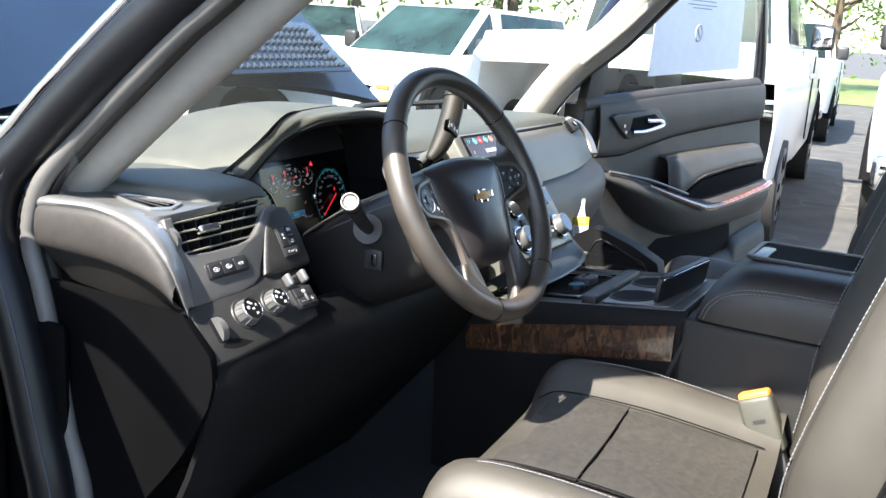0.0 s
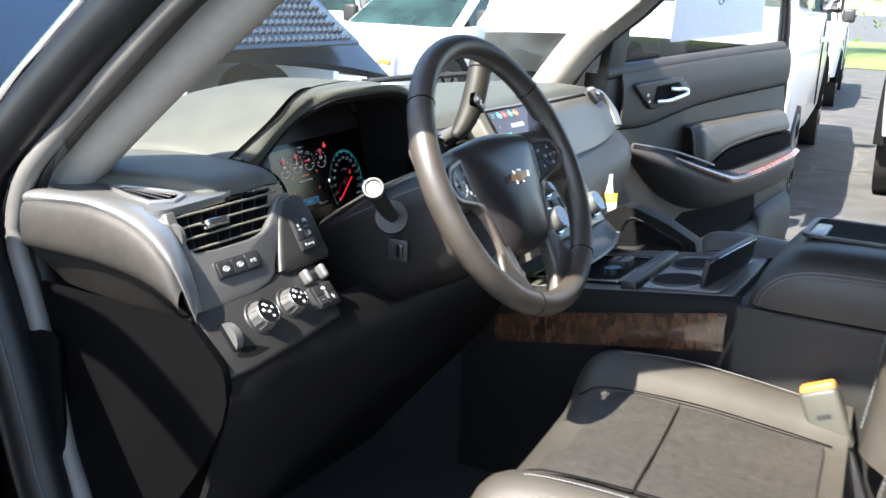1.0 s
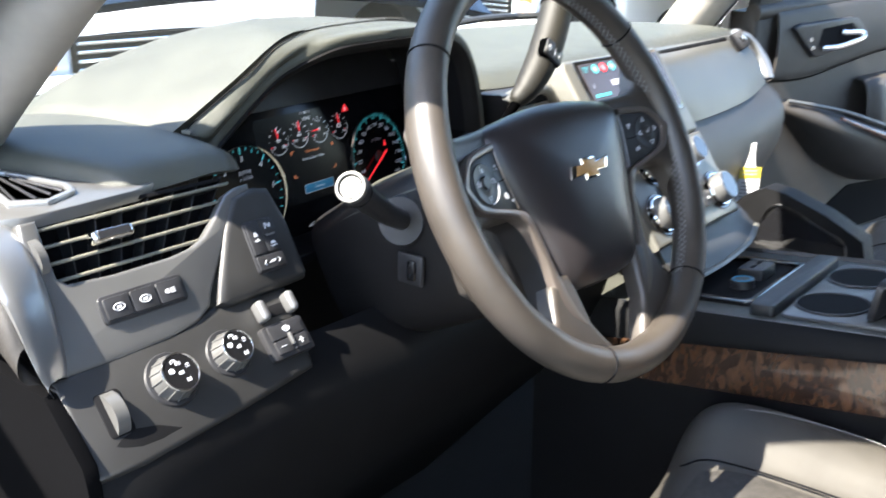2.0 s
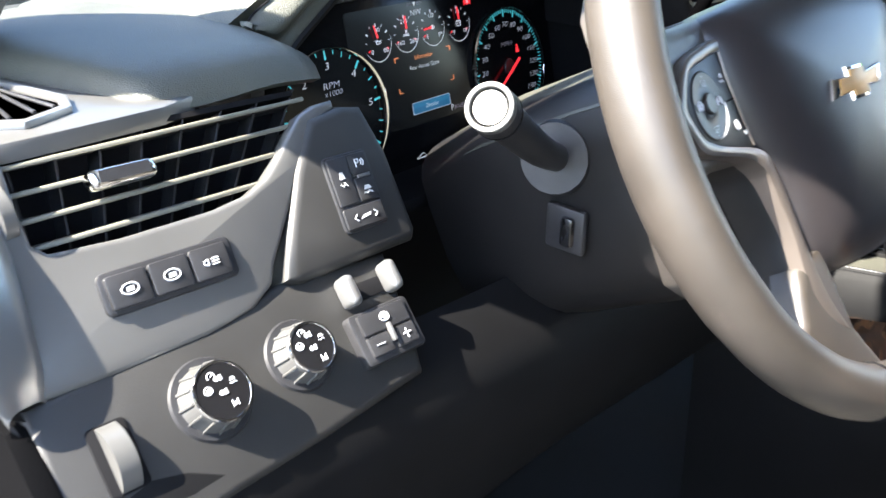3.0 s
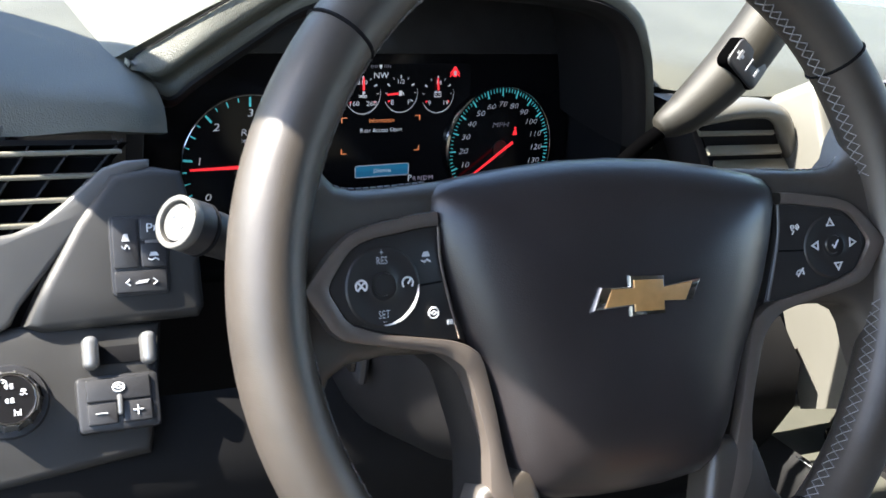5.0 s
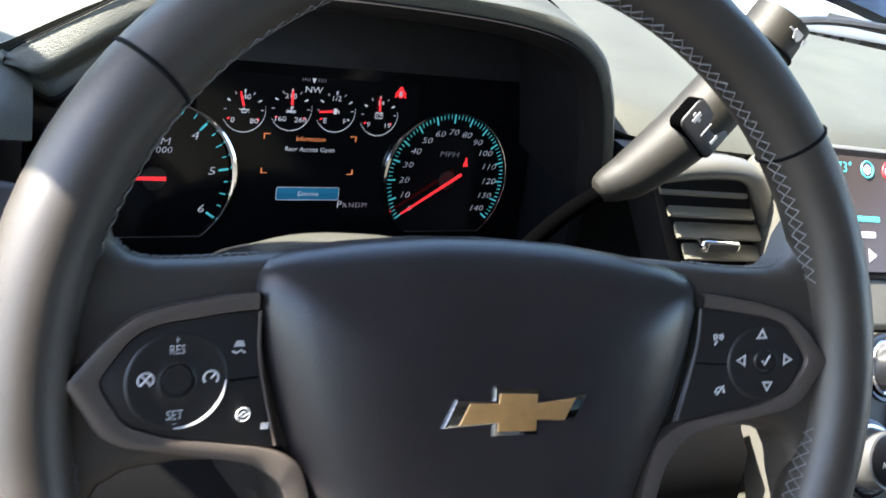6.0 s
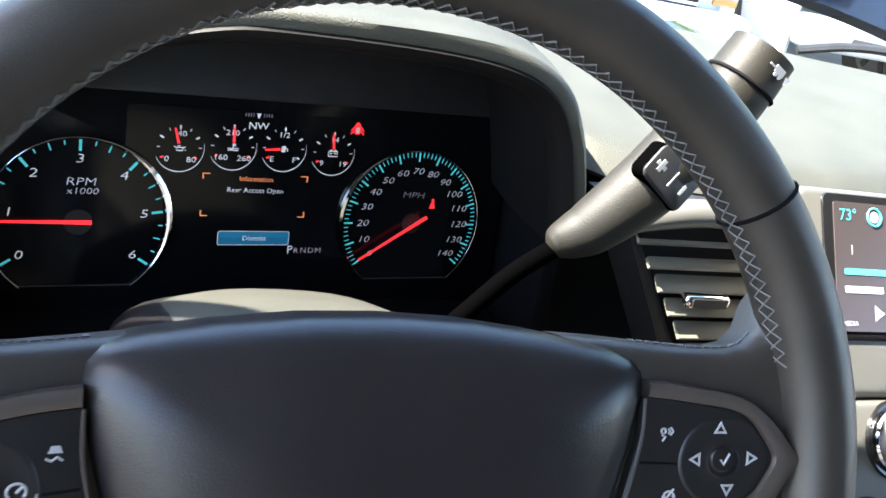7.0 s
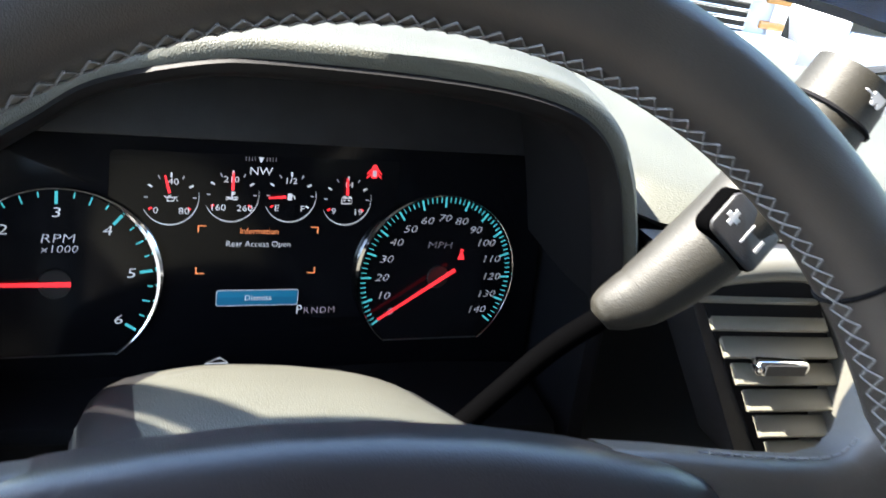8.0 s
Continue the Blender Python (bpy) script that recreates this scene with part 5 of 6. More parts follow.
for k in range(2):
    part("port", box(.012, .005, .001, (.018 + .02 * k, .0, .0145), 0), DARK, usb)
part("sliding_cover", prism(rounded(-.125, -.080, .12, -.050, .006), -.002, .012, .004), PLASTIC, console, "black sliding cover", CON)
cup = part("cup_holder", prism(rounded(-.12, -.215, .12, -.085, .012), -.0018, .002, .001), DKSILVER, console, "silver cup holder tray", CON)
for x, y in ((-.062, -.128), (.058, -.128)):
    # no real depth: a black disc paints the shade down each well
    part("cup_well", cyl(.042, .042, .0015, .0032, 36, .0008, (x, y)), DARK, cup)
    part("rim", tube([(x + .042 * math.cos(a), y + .042 * math.sin(a), .003) for a in (k * math.tau / 36 for k in range(36))], .0018, 6, True), PLASTIC, cup)
flap = part("cup_lid", prism(rounded(-.105, 0, .105, .050, .012), -.004, .004, .003), PLASTIC, console, "raised cup holder lid", CON @ pose(-.005, -.195, .001, 105, 0, -8))
part("lid_trim", box(.20, .003, .002, (0, .046, .0045), .0008), CHROME, flap)
KB = Matrix(((0, 0, 1, .715), (1, 0, 0, .012), (0, 1, 0, -.016), (0, 0, 0, 1)))      # X forward, Y up, Z right
kb = part("knee_bolster", prism([(.135, .96), (.128, 1.036), (.100, 1.070), (.067, 1.090), (.035, 1.086), (-.030, 1.064), (-.086, 1.036), (-.105, .96)], 0, .055, .012, 4), KNEE_SHADE, console, "padded bolster beside the console", KB, angle=60)
part("gloss_panel", prism([(.072, .98), (.066, 1.034), (.042, 1.066), (-.022, 1.043), (-.060, 1.025), (-.066, .98)], -.002, .002, .001), GLOSS, kb, "glossy side panel")
part("chrome_edge", tube(smooth_path([(.073, .98, -.002), (.067, 1.034, -.002), (.043, 1.068, -.002), (-.023, 1.045, -.002), (-.062, 1.026, -.002), (-.067, .98, -.002)], 4), .0016, 6), CHROME, kb)
part("bin_body", loft([[(.62, y, .70), (.64, y, .95), (.655, y, .99), (.75, y, .985), (.77, y, .95), (.78, y, .70)] for y in (.20, .1, -.02, -.06)], thick=.005), SOFT, console, angle=50)
# armrest box and lid
base = [[(.300 + .012 * a, y, z) for a, y, z in ((1, -.20, .60), (1, -.215, .80), (0, -.235, .93), (0, -.262, 1.036))],
        [(.296, y, z) for y, z in ((-.42, .60), (-.42, .80), (-.42, .93), (-.42, 1.040))],
        [(.296, y, z) for y, z in ((-.80, .60), (-.80, .80), (-.80, .93), (-.80, 1.045))]]
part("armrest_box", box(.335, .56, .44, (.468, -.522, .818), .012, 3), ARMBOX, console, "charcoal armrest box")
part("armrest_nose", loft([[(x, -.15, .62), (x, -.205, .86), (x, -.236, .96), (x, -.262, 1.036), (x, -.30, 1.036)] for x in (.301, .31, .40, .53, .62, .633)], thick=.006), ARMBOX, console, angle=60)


def lid():
    secs = []
    for y, h, s in ((-.262, .004, .92), (-.268, .035, .955), (-.285, .065, .98), (-.315, .086, .995), (-.36, .094, 1), (-.55, .096, 1), (-.80, .096, 1)):
        prof = [(-.168, 0), (-.1685, .25), (-.166, .52), (-.155, .76), (-.135, .92), (-.11, .985), (-.06, 1), (0, 1), (.06, 1), (.11, .985), (.135, .92), (.155, .76), (.166, .52), (.1685, .25), (.168, 0)]
        secs.append([(.468 + x * s, y, 1.040 + z * h) for x, z in prof])
    return loft([list(v) for v in zip(*blend_sections([list(c) for c in secs], 3, 36))], thick=.004)


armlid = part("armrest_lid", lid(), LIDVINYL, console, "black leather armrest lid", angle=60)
TR = pose(.475, -.43, 1.1365, 0, 0, 0)
trf = part("lid_tray", frame_plate(rounded(-.075, -.19, .075, .12, .02), rounded(-.066, -.18, .066, .11, .016), -.003, .003, .0015), PLASTIC, console, "recessed tray in the lid", TR)
# shaded depth of the lid tray, as a black sheet
part("tray_floor", prism(rounded(-.067, -.181, .067, .111, .016), -.002, .0005, 0), DARK, trf)
part("tray_clip", prism(rounded(-.066, .085, .02, .108, .008), .0005, .003, .001), SILVER, trf)
for off in (0, .0065):
    pth = smooth_path([(.2985, -.272 - off, 1.044), (.2975, -.285 - off * .7, 1.073 - off * .5), (.300, -.318, 1.098 - off), (.303, -.38, 1.108 - off), (.303, -.55, 1.110 - off), (.303, -.78, 1.110 - off)], 8)
    part("stitching", stitches(pth, .0062, .0044, .0007), THREAD, armlid)

# ---- seats ----
def seat(m, name, label):
    s = thing(name, m, label, "car seat")
    ys = ((-.035, -.075), (-.045, -.035), (-.075, -.008), (-.14, .0), (-.26, -.006), (-.36, -.016), (-.44, -.022))
    secs = []
    for y, dz in ys:
        prof = [(-.275, .78), (-.278, .86), (-.268, .915), (-.235, .944), (-.195, .936), (-.150, .908), (-.08, .903), (0, .902), (.08, .903), (.150, .908), (.195, .936), (.235, .944), (.268, .915), (.278, .86), (.275, .78)]
        secs.append([(x, y, z + dz * (1 if z > .87 else .3)) for x, z in prof])
    part("cushion", loft([list(c) for c in zip(*blend_sections(secs, 4, 44))], thick=.004), SEAT, s, "grey leather cushion", angle=70)
    ins = [[(x, y, .9065 + dz + (.0 if abs(x) < .1 else .004)) for x in (-.142, -.10, -.05, 0, .05, .10, .142)] for y, dz in ((-.085, -.010), (-.14, .0005), (-.21, -.0015))]
    part("front_insert", loft(blend_sections(ins, 4, 14), thick=.002), PERF, s, "perforated front insert", angle=70)
    ins = [[(x, y, .9065 + dz + (.0 if abs(x) < .1 else .004)) for x in (-.142, -.10, -.05, 0, .05, .10, .142)] for y, dz in ((-.214, -.0015), (-.30, -.007), (-.41, -.018))]
    part("rear_insert", loft(blend_sections(ins, 4, 14), thick=.002), PERF, s, "perforated seat insert", angle=70)
    for sx in (1, -1):
        part("stitching", stitches(smooth_path([(sx * .215, -.07, .924), (sx * .222, -.11, .9435), (sx * .225, -.20, .9475), (sx * .222, -.30, .939), (sx * .21, -.40, .929)], 8), .006, .0042, .0007), THREAD, s)
        part("insert_seam", tube(smooth_path([(sx * .146, -.06, .892), (sx * .147, -.10, .912), (sx * .147, -.22, .914), (sx * .147, -.33, .904), (sx * .147, -.42, .892)], 6), .0012, 5), DARK, s)
    part("insert_seam", tube([(x, -.212, .9085 + (.0 if abs(x) < .1 else .004)) for x in (-.142, -.1, 0, .1, .142)], .0008, 5), DARK, s)
    bs = []
    for z, w, f in ((.88, .235, 0), (.95, .255, .01), (1.05, .27, .025), (1.20, .268, .022), (1.34, .25, .012), (1.46, .22, .0)):
        yc = -.50 - .26 * (z - .95)
        prof = [(-w, yc - .13), (-w - .004, yc - .06), (-w + .004, yc + f - .005), (-w + .045, yc + f + .028), (-w + .095, yc + f + .012), (-w + .13, yc - .01), (-.05, yc - .018), (0, yc - .02),
                (.05, yc - .018), (w - .13, yc - .01), (w - .095, yc + f + .012), (w - .045, yc + f + .028), (w - .004, yc + f - .005), (w + .004, yc - .06), (w, yc - .13)]
        bs.append([(x, y, z) for x, y in prof])
    part("backrest", loft([list(c) for c in zip(*blend_sections(bs, 5, 46))], thick=.004), SEAT, s, "grey leather backrest", angle=70)
    part("back_shell", box(.46, .05, .60, r=.02, m=pose(0, 0, 0, 14), at=(0, -.685, 1.18)), PLASTIC, s)
    part("seat_base", box(.48, .36, .16, (0, -.26, .735), .02), PLASTIC, s, "black seat base")
    for sx in (1, -1):
        pth = [(sx * (w - .030), -.50 - .26 * (z - .95) + f + .0305, z) for z, w, f in ((.90, .245, .003), (.97, .258, .012), (1.05, .27, .025), (1.20, .268, .022), (1.33, .252, .013))]
        part("stitching", stitches(smooth_path(pth, 8), .0065, .0046, .0008), THREAD, s)
        pth = [(sx * (w + .0065), -.50 - .26 * (z - .95) - .035, z) for z, w in ((.90, .245), (.97, .259), (1.05, .273), (1.20, .272), (1.33, .254))]
        part("piping", tube(smooth_path(pth, 8), .003, 6), DARK, s)
    hr = part("headrest", box(.26, .09, .17, r=.035, seg=4, m=pose(0, 0, 0, 12), at=(0, -.67, 1.60)), SEAT, s, "leather headrest", angle=60)
    for x in (-.07, .07):
        part("post", tube([(x, -.655, 1.42), (x, -.665, 1.54)], .006, 10), CHROME, s)
    return s


driver = seat(pose(.02, -.012, 0, 0, 0, 5), "driver_seat", "grey leather driver seat with perforated inserts and pale stitching")
seat(pose(.955, .06, 0, 0, 0, 5), "passenger_seat", "grey leather front passenger seat, mostly in shade")

buckle = thing("belt_buckle", pose(.250, -.402, .912, -24, 6, 0) @ Matrix.Scale(1.2, 4), "grey belt buckle with an orange release button", "seat belt")
part("housing", box(.030, .044, .075, (0, 0, 0), .006, 3), CONVINYL, buckle, "grey buckle housing")
part("release_button", box(.022, .040, .012, (0, 0, .038), .004), ORANGE, buckle, "orange release button")
part("strap", box(.020, .032, .10, (0, -.002, -.08), .004), PLASTIC, buckle)
part("marking", box(.0008, .016, .005, (-.0155, 0, .006), 0), SOFT, buckle)

belt2 = thing("seat_belt", None, "black webbing belt with a metal tongue at the pillar", "seat belt")
part("webbing", loft([[(1.05, -.72, 1.50), (1.08, -.69, 1.50)], [(1.12, -.55, 1.30), (1.16, -.53, 1.30)], [(1.16, -.42, 1.05), (1.20, -.42, 1.05)], [(1.18, -.40, .80), (1.22, -.40, .80)]], thick=.002), RUBBER, belt2, angle=60)
tongue = part("tongue", frame_plate(rounded(-.022, -.03, .022, .03, .008), rounded(-.012, -.012, .012, .018, .004), -.002, .002, .0008), CHROME, belt2, "metal belt tongue", pose(1.135, -.545, 1.30, 60, 0, 20))

# ---- body shell ----
LEFT_PATH = [(-.46, .30, .70), (-.462, .318, .90), (-.462, .335, 1.08), (-.460, .343, 1.20), (-.459, .312, 1.275), (-.458, .243, 1.362), (-.456, .125, 1.460), (-.45, -.02, 1.610), (-.44, -.22, 1.765), (-.43, -.5, 1.83)]


def shell_pillar(side, dy, name, label):
    def S(p, dx=0, dyy=0, dz=0):
        x, y, z = p
        x = x + dx
        return (x if side < 0 else mirror_x(x), y + dyy + dy, z + dz)
    t = thing(name, None, label, "pillar", kind="structure")
    if side < 0:
        strip = [(-.425, .329, .70), (-.425, .329, .842), (-.425, .358, .933), (-.425, .376, 1.023), (-.425, .399, 1.111), (-.424, .421, 1.183), (-.417, .406, 1.252), (-.401, .356, 1.314), (-.392, .275, 1.387), (-.381, .198, 1.456), (-.373, .158, 1.488), (-.355, .050, 1.577), (-.338, -.07, 1.675), (-.322, -.18, 1.770), (-.335, -.34, 1.835), (-.37, -.6, 1.87)]
        part("weatherstrip", tube(smooth_path(strip, 6), .0120, 12), STRIP, t, "grey rubber door seal", angle=60)
        part("seal_groove", tube(smooth_path([(x + .022, y + .006, z) for x, y, z in strip], 6), .014, 8), SOFT, t, "dark rubber lip", angle=60)
        part("seal_line", tube(smooth_path([(x + .010, y - .008, z + .001) for x, y, z in strip], 6), .0035, 6), DARK, t)
        jamb = [(-.45, .358, .70), (-.45, .358, .843), (-.45, .382, .935), (-.45, .405, 1.024), (-.45, .433, 1.11), (-.447, .466, 1.19), (-.430, .462, 1.255), (-.413, .415, 1.308), (-.403, .333, 1.383), (-.392, .254, 1.452), (-.385, .214, 1.485), (-.366, .105, 1.575), (-.348, -.015, 1.675), (-.335, -.12, 1.77), (-.345, -.30, 1.845), (-.37, -.6, 1.88)]
        part("flange", tube(smooth_path(jamb, 6), .031, 14), JAMBPAINT, t, "black painted door flange", angle=60)
        part("flange_seam", tube(smooth_path([(x - .020, y - .022, z + .004) for x, y, z in jamb], 6), .0022, 6), STUD, t)
        trim = [(-.340, .446, 1.228), (-.334, .407, 1.265), (-.329, .362, 1.307), (-.317, .274, 1.385), (-.302, .187, 1.457), (-.296, .148, 1.491), (-.280, .040, 1.580), (-.262, -.08, 1.68), (-.25, -.25, 1.79)]
        part("pillar_trim", tube(smooth_path(trim, 6), .033, 14), PILLAR, t, "light grey cloth pillar trim", angle=70)
        bright = [(-.395, .640, 1.20), (-.385, .530, 1.293), (-.374, .442, 1.374), (-.362, .358, 1.448), (-.356, .317, 1.483), (-.338, .20, 1.588), (-.32, .07, 1.70), (-.32, -.12, 1.82)]
        part("gutter_trim", tube(smooth_path(bright, 6), .0105, 10), CHROME, t, "bright gutter strip", angle=70)
    else:
        part("weatherstrip", tube([S(p) for p in smooth_path(LEFT_PATH, 6)], .0125, 10), mats["SEAL"], t, "dark rubber door seal", angle=60)
        part("flange", tube([S(p, -.035, .012, .034) for p in smooth_path(LEFT_PATH, 6)], .024, 8), JAMB_SHADE, t, "black door flange", angle=60)
        part("seal_groove", tube([S(p, .014, .012, .004) for p in smooth_path(LEFT_PATH, 6)], .011, 8), DARK, t)
        trim = [(-.425, .395, 1.215), (-.422, .345, 1.285), (-.414, .262, 1.385), (-.406, .14, 1.492), (-.395, -.02, 1.66), (-.38, -.25, 1.81)]
        part("pillar_trim", tube([S(p) for p in smooth_path(trim, 6)], .058, 12, flat=.8), PILLAR, t, "light grey cloth pillar trim", angle=70)
        part("grab_handle", tube([S(p, .045, -.055, .02) for p in smooth_path(trim[2:5], 6)], .014, 10, flat=.8), PILLAR, t, "light grey grab handle", angle=70)
        outer = [(-.515, .47, .70), (-.515, .48, 1.05), (-.512, .475, 1.20), (-.508, .425, 1.305), (-.502, .335, 1.40), (-.497, .205, 1.515), (-.49, .035, 1.685), (-.47, -.22, 1.845), (-.45, -.6, 1.89)]
        part("outer_pillar", tube([S(p, 0, -.075) for p in smooth_path(outer, 6)], .046, 12), BLACKPAINT, t, "black painted outer pillar", angle=70)
    part("hinge_panel", box(.03, .16, .75, S((-.470, .52, .83)), .01), JAMB_SHADE, t)
    part("kick_panel", box(.02, .40, .58, S((-.432, .55, .79)), .01), JAMB_SHADE, t)
    return t


mats = {"SEAL": mat("seal_rubber", (0.05, 0.05, 0.052), 0.7, grain=0.3, scale=500, spots=0.1, spot_scale=60)}
shell_pillar(-1, 0, "a_pillar", "light grey windscreen pillar with black paint and a rubber door seal")
shell_pillar(1, .13, "a_pillar", "light grey windscreen pillar at the open passenger door")


def windscreen():
    secs = []
    for k in range(13):
        u = -1 + 2 * k / 12
        x0, x1 = CX + u * .86, CX + u * .74
        dyk = .13 * (u + 1) / 2
        y0, y1 = .80 - .38 * u * u - .06 + dyk, .215 - .02 * u * u
        secs.append([(x0 + (x1 - x0) * t, y0 + (y1 - y0) * t, 1.235 + (1.79 - 1.235) * t + .02 * math.sin(math.pi * t)) for t in (0, .25, .5, .75, 1)])
    return loft(secs)


ws = solid("windshield", windscreen(), GLASS, "clear curved windscreen of the car", "window", kind="structure")
ws.visible_shadow = False
roof_rows = [[(CX + u * w, y, z - .05 * u * u) for u in (-1, -.6, -.2, .2, .6, 1)] for y, z, w in ((.212, 1.775, .87), (-.1, 1.86, .875), (-.3, 1.89, .875), (-1.2, 1.93, .86), (-2.6, 1.89, .80))]
solid("roof", loft(blend_sections(roof_rows, 4, 16), thick=.02), PILLAR, "light grey headliner of the car roof", "roof", kind="structure")
roof_top = [[(x, y, z + .03) for x, y, z in row] for row in roof_rows]
solid("roof_skin", loft(blend_sections(roof_top, 4, 16), thick=.01), BLACKPAINT, "black painted car roof", "roof", kind="structure")
solid("floor", box(1.74, 3.2, .06, (CX, -1.0, .60), .01), CARPET, "black carpet floor of the car", "floor", kind="structure")
solid("firewall", box(1.70, .04, .66, (CX, .62, .90), .01), CARPET, "black footwell bulkhead", "wall", kind="structure")
solid("wall_rear", box(1.70, .06, 1.2, (CX, -2.5, 1.2), .02), SOFT, "rear end wall of the cabin", "wall", kind="structure")
for sx in (-1, 1):
    x = CX + sx * HALF
    solid("wall_side", box(.08, 1.75, .72, (x, -1.62, .98), .02), SOFT, "rear door trim of the cabin", "wall", kind="structure")
    solid("wall_pillar", box(.10, .14, 1.2, (x - sx * .03, -.80, 1.22), .03), PILLAR, "door pillar of the cabin", "pillar", kind="structure")
    solid("window_rear", box(.006, 1.62, .56, (x, -1.68, 1.61), .001), PRIVACY, "dark privacy glass of the rear door", "window", kind="structure")
    solid("sill", box(.12, 1.2, .12, (x, -.20, .60), .03), BLACKPAINT, "black door sill", "sill", kind="structure")

# raised hood, cowl and engine bay
HD = pose(CX, .98, 1.305, 36, 0, 4)
hood = thing("hood", HD, "raised dark hood seen through the windscreen, reflecting the sky", "hood")
hs = []
for k in range(11):
    u = -1 + 2 * k / 10
    hs.append([(u * (.80 - .04 * v), .02 - .10 * u * u * (1 - v) + 1.15 * v, -.02 * u * u + .035 * math.sin(math.pi * v)) for v in (0, .02, .1, .3, .6, 1)])
part("hood_skin", loft(blend_sections(hs, 3, 18), thick=.02), mats.setdefault("HOOD", mat("blue_black_paint", (0.010, 0.020, 0.040), 0.22, coat=0.25, spots=.2, spot_scale=3, spec=.3)), hood, "glossy blue-black hood skin", angle=60)
gp = part("stud_panel", prism(rounded(-.03, .0, .70, .215, .02), .030, .036, .003), mats["HOOD"], hood, "panel of small raised studs")
for r_ in range(6):
    for c in range(26):
        part("stud", prism([(.0 + c * .0258, .018 + r_ * .032), (.017 + c * .0258, .018 + r_ * .032), (.017 + c * .0258, .036 + r_ * .032)], .036, .042, .001, 1), STUD, gp)
part("bolt", cyl(.012, .010, .044, .055, 16, .002, (.06, .40)), CHROME, hood)
solid("cowl", box(1.66, .16, .10, (CX, .90, 1.132), .02), DARK, "black cowl below the windscreen", "cowl", kind="structure")
wiper = thing("wiper", None, "black windscreen wiper resting on the cowl", "wiper")
part("arm", tube(smooth_path([(.93, .94, 1.215), (1.00, .91, 1.238), (1.08, .87, 1.250), (1.18, .84, 1.252)], 5), .010, 8, flat=.7), PLASTIC, wiper)
part("blade", tube([(1.02, .93, 1.240), (1.30, .74, 1.262)], .008, 6), RUBBER, wiper)
solid("engine_bay", box(1.60, 1.0, .45, (CX, 1.45, .78), .05), DARK, "dark engine bay under the raised hood", "engine", kind="structure")
for sx in (-1, 1):
    solid("fender", box(.16, 1.25, .50, (CX + sx * .90, 1.25, .80), .06, 4), BLACKPAINT, "black front fender", "fender", kind="structure")

# ---- passenger door, open ----
DM = F((1.33, .36, 1.2), 0, -15)
pdoor = thing("passenger_door", DM, "open passenger door with brown-black trim, walnut strip and a paper in its window", "car door")
part("panel", prism([(.0, .085), (.30, .108), (.70, .130), (1.025, .148), (1.055, .06), (1.10, -.09), (1.20, -.40), (1.25, -.60), (1.22, -.70), (.15, -.70), (.02, -.60), (0, -.2)][::-1], -.07, 0, .012, 3), DOORTRIM, pdoor, "brown-black door panel", angle=50)
part("top_roll", tube(smooth_path([(.0, .085, -.012), (.30, .106, -.010), (.70, .130, -.010), (1.02, .147, -.012)], 6), .020, 10), DOORTRIM, pdoor, "soft window ledge", angle=60)
ledge = [[(x, y0 + dy * t, z) for t, z in ((0, .002), (.05, .016), (.5, .020), (.92, .012), (1, .002))] for x, y0, dy in ((.06, -.062, .152), (.20, -.060, .162), (.35, -.036, .148), (.50, -.014, .135), (.75, .006, .128), (1.045, .024, .122))]
part("upper_trim", loft(blend_sections(ledge, 5, 18), thick=.004), DOORTRIM, pdoor, "grained upper trim", angle=60)
part("trim_groove", tube(smooth_path([(.06, -.064, .004), (.20, -.062, .006), (.35, -.038, .006), (.50, -.016, .006), (.75, .004, .006), (1.045, .022, .004)], 6), .0035, 6), DARK, pdoor, angle=60)
hb = [(.100, .052), (.120, .060), (.320, .071), (.345, .067), (.385, .040), (.400, .024), (.390, .014), (.205, -.015), (.185, -.014), (.150, .010)]
hbez = part("handle_bezel", prism(hb[::-1], .018, .029, .005, 3), PLASTIC, pdoor, "black handle bezel")
# black sheet in place of the shade behind the handle
part("handle_well", prism([(.205, .048), (.320, .058), (.362, .030), (.350, .022), (.215, .004), (.195, .012)][::-1], .029, .0295, 0), DARK, hbez)
part("handle", tube(smooth_path([(.205, .006, .034), (.25, .008, .044), (.31, .017, .046), (.352, .024, .042), (.350, .036, .036), (.29, .038, .036), (.275, .040, .032)], 5), .0065, 10, flat=.7), CHROME, pdoor, "chrome door handle", angle=60)
for dx in (0, .020):
    part("lock_switch", cyl(.006, .005, .028, .033, 14, .001, (.160 + dx * .5, .026 - dx * .9)), CHROME, hbez)
arm = [[(.083, -.112, .004), (.084, -.116, .010), (.086, -.120, .012), (.088, -.124, .010), (.09, -.128, .004)],
       [(.13, -.108, .006), (.135, -.118, .034), (.145, -.140, .050), (.16, -.165, .040), (.17, -.182, .004)],
       [(.25, -.132, .008), (.255, -.145, .060), (.265, -.18, .085), (.275, -.225, .060), (.28, -.262, .004)],
       [(.42, -.178, .010), (.42, -.190, .075), (.425, -.225, .098), (.43, -.29, .072), (.435, -.328, .004)],
       [(.58, -.215, .010), (.58, -.225, .080), (.58, -.255, .104), (.58, -.315, .076), (.58, -.354, .004)],
       [(.75, -.205, .010), (.75, -.216, .080), (.75, -.250, .104), (.75, -.315, .076), (.75, -.356, .004)],
       [(.95, -.185, .008), (.95, -.196, .075), (.955, -.235, .098), (.96, -.30, .070), (.96, -.340, .004)],
       [(1.03, -.17, .008), (1.03, -.182, .060), (1.04, -.22, .08), (1.07, -.29, .055), (1.09, -.33, .004)]]
part("door_pocket", loft(blend_sections(arm, 5, 16), thick=.005), DOORTRIM, pdoor, "bulging lower pod", angle=60)
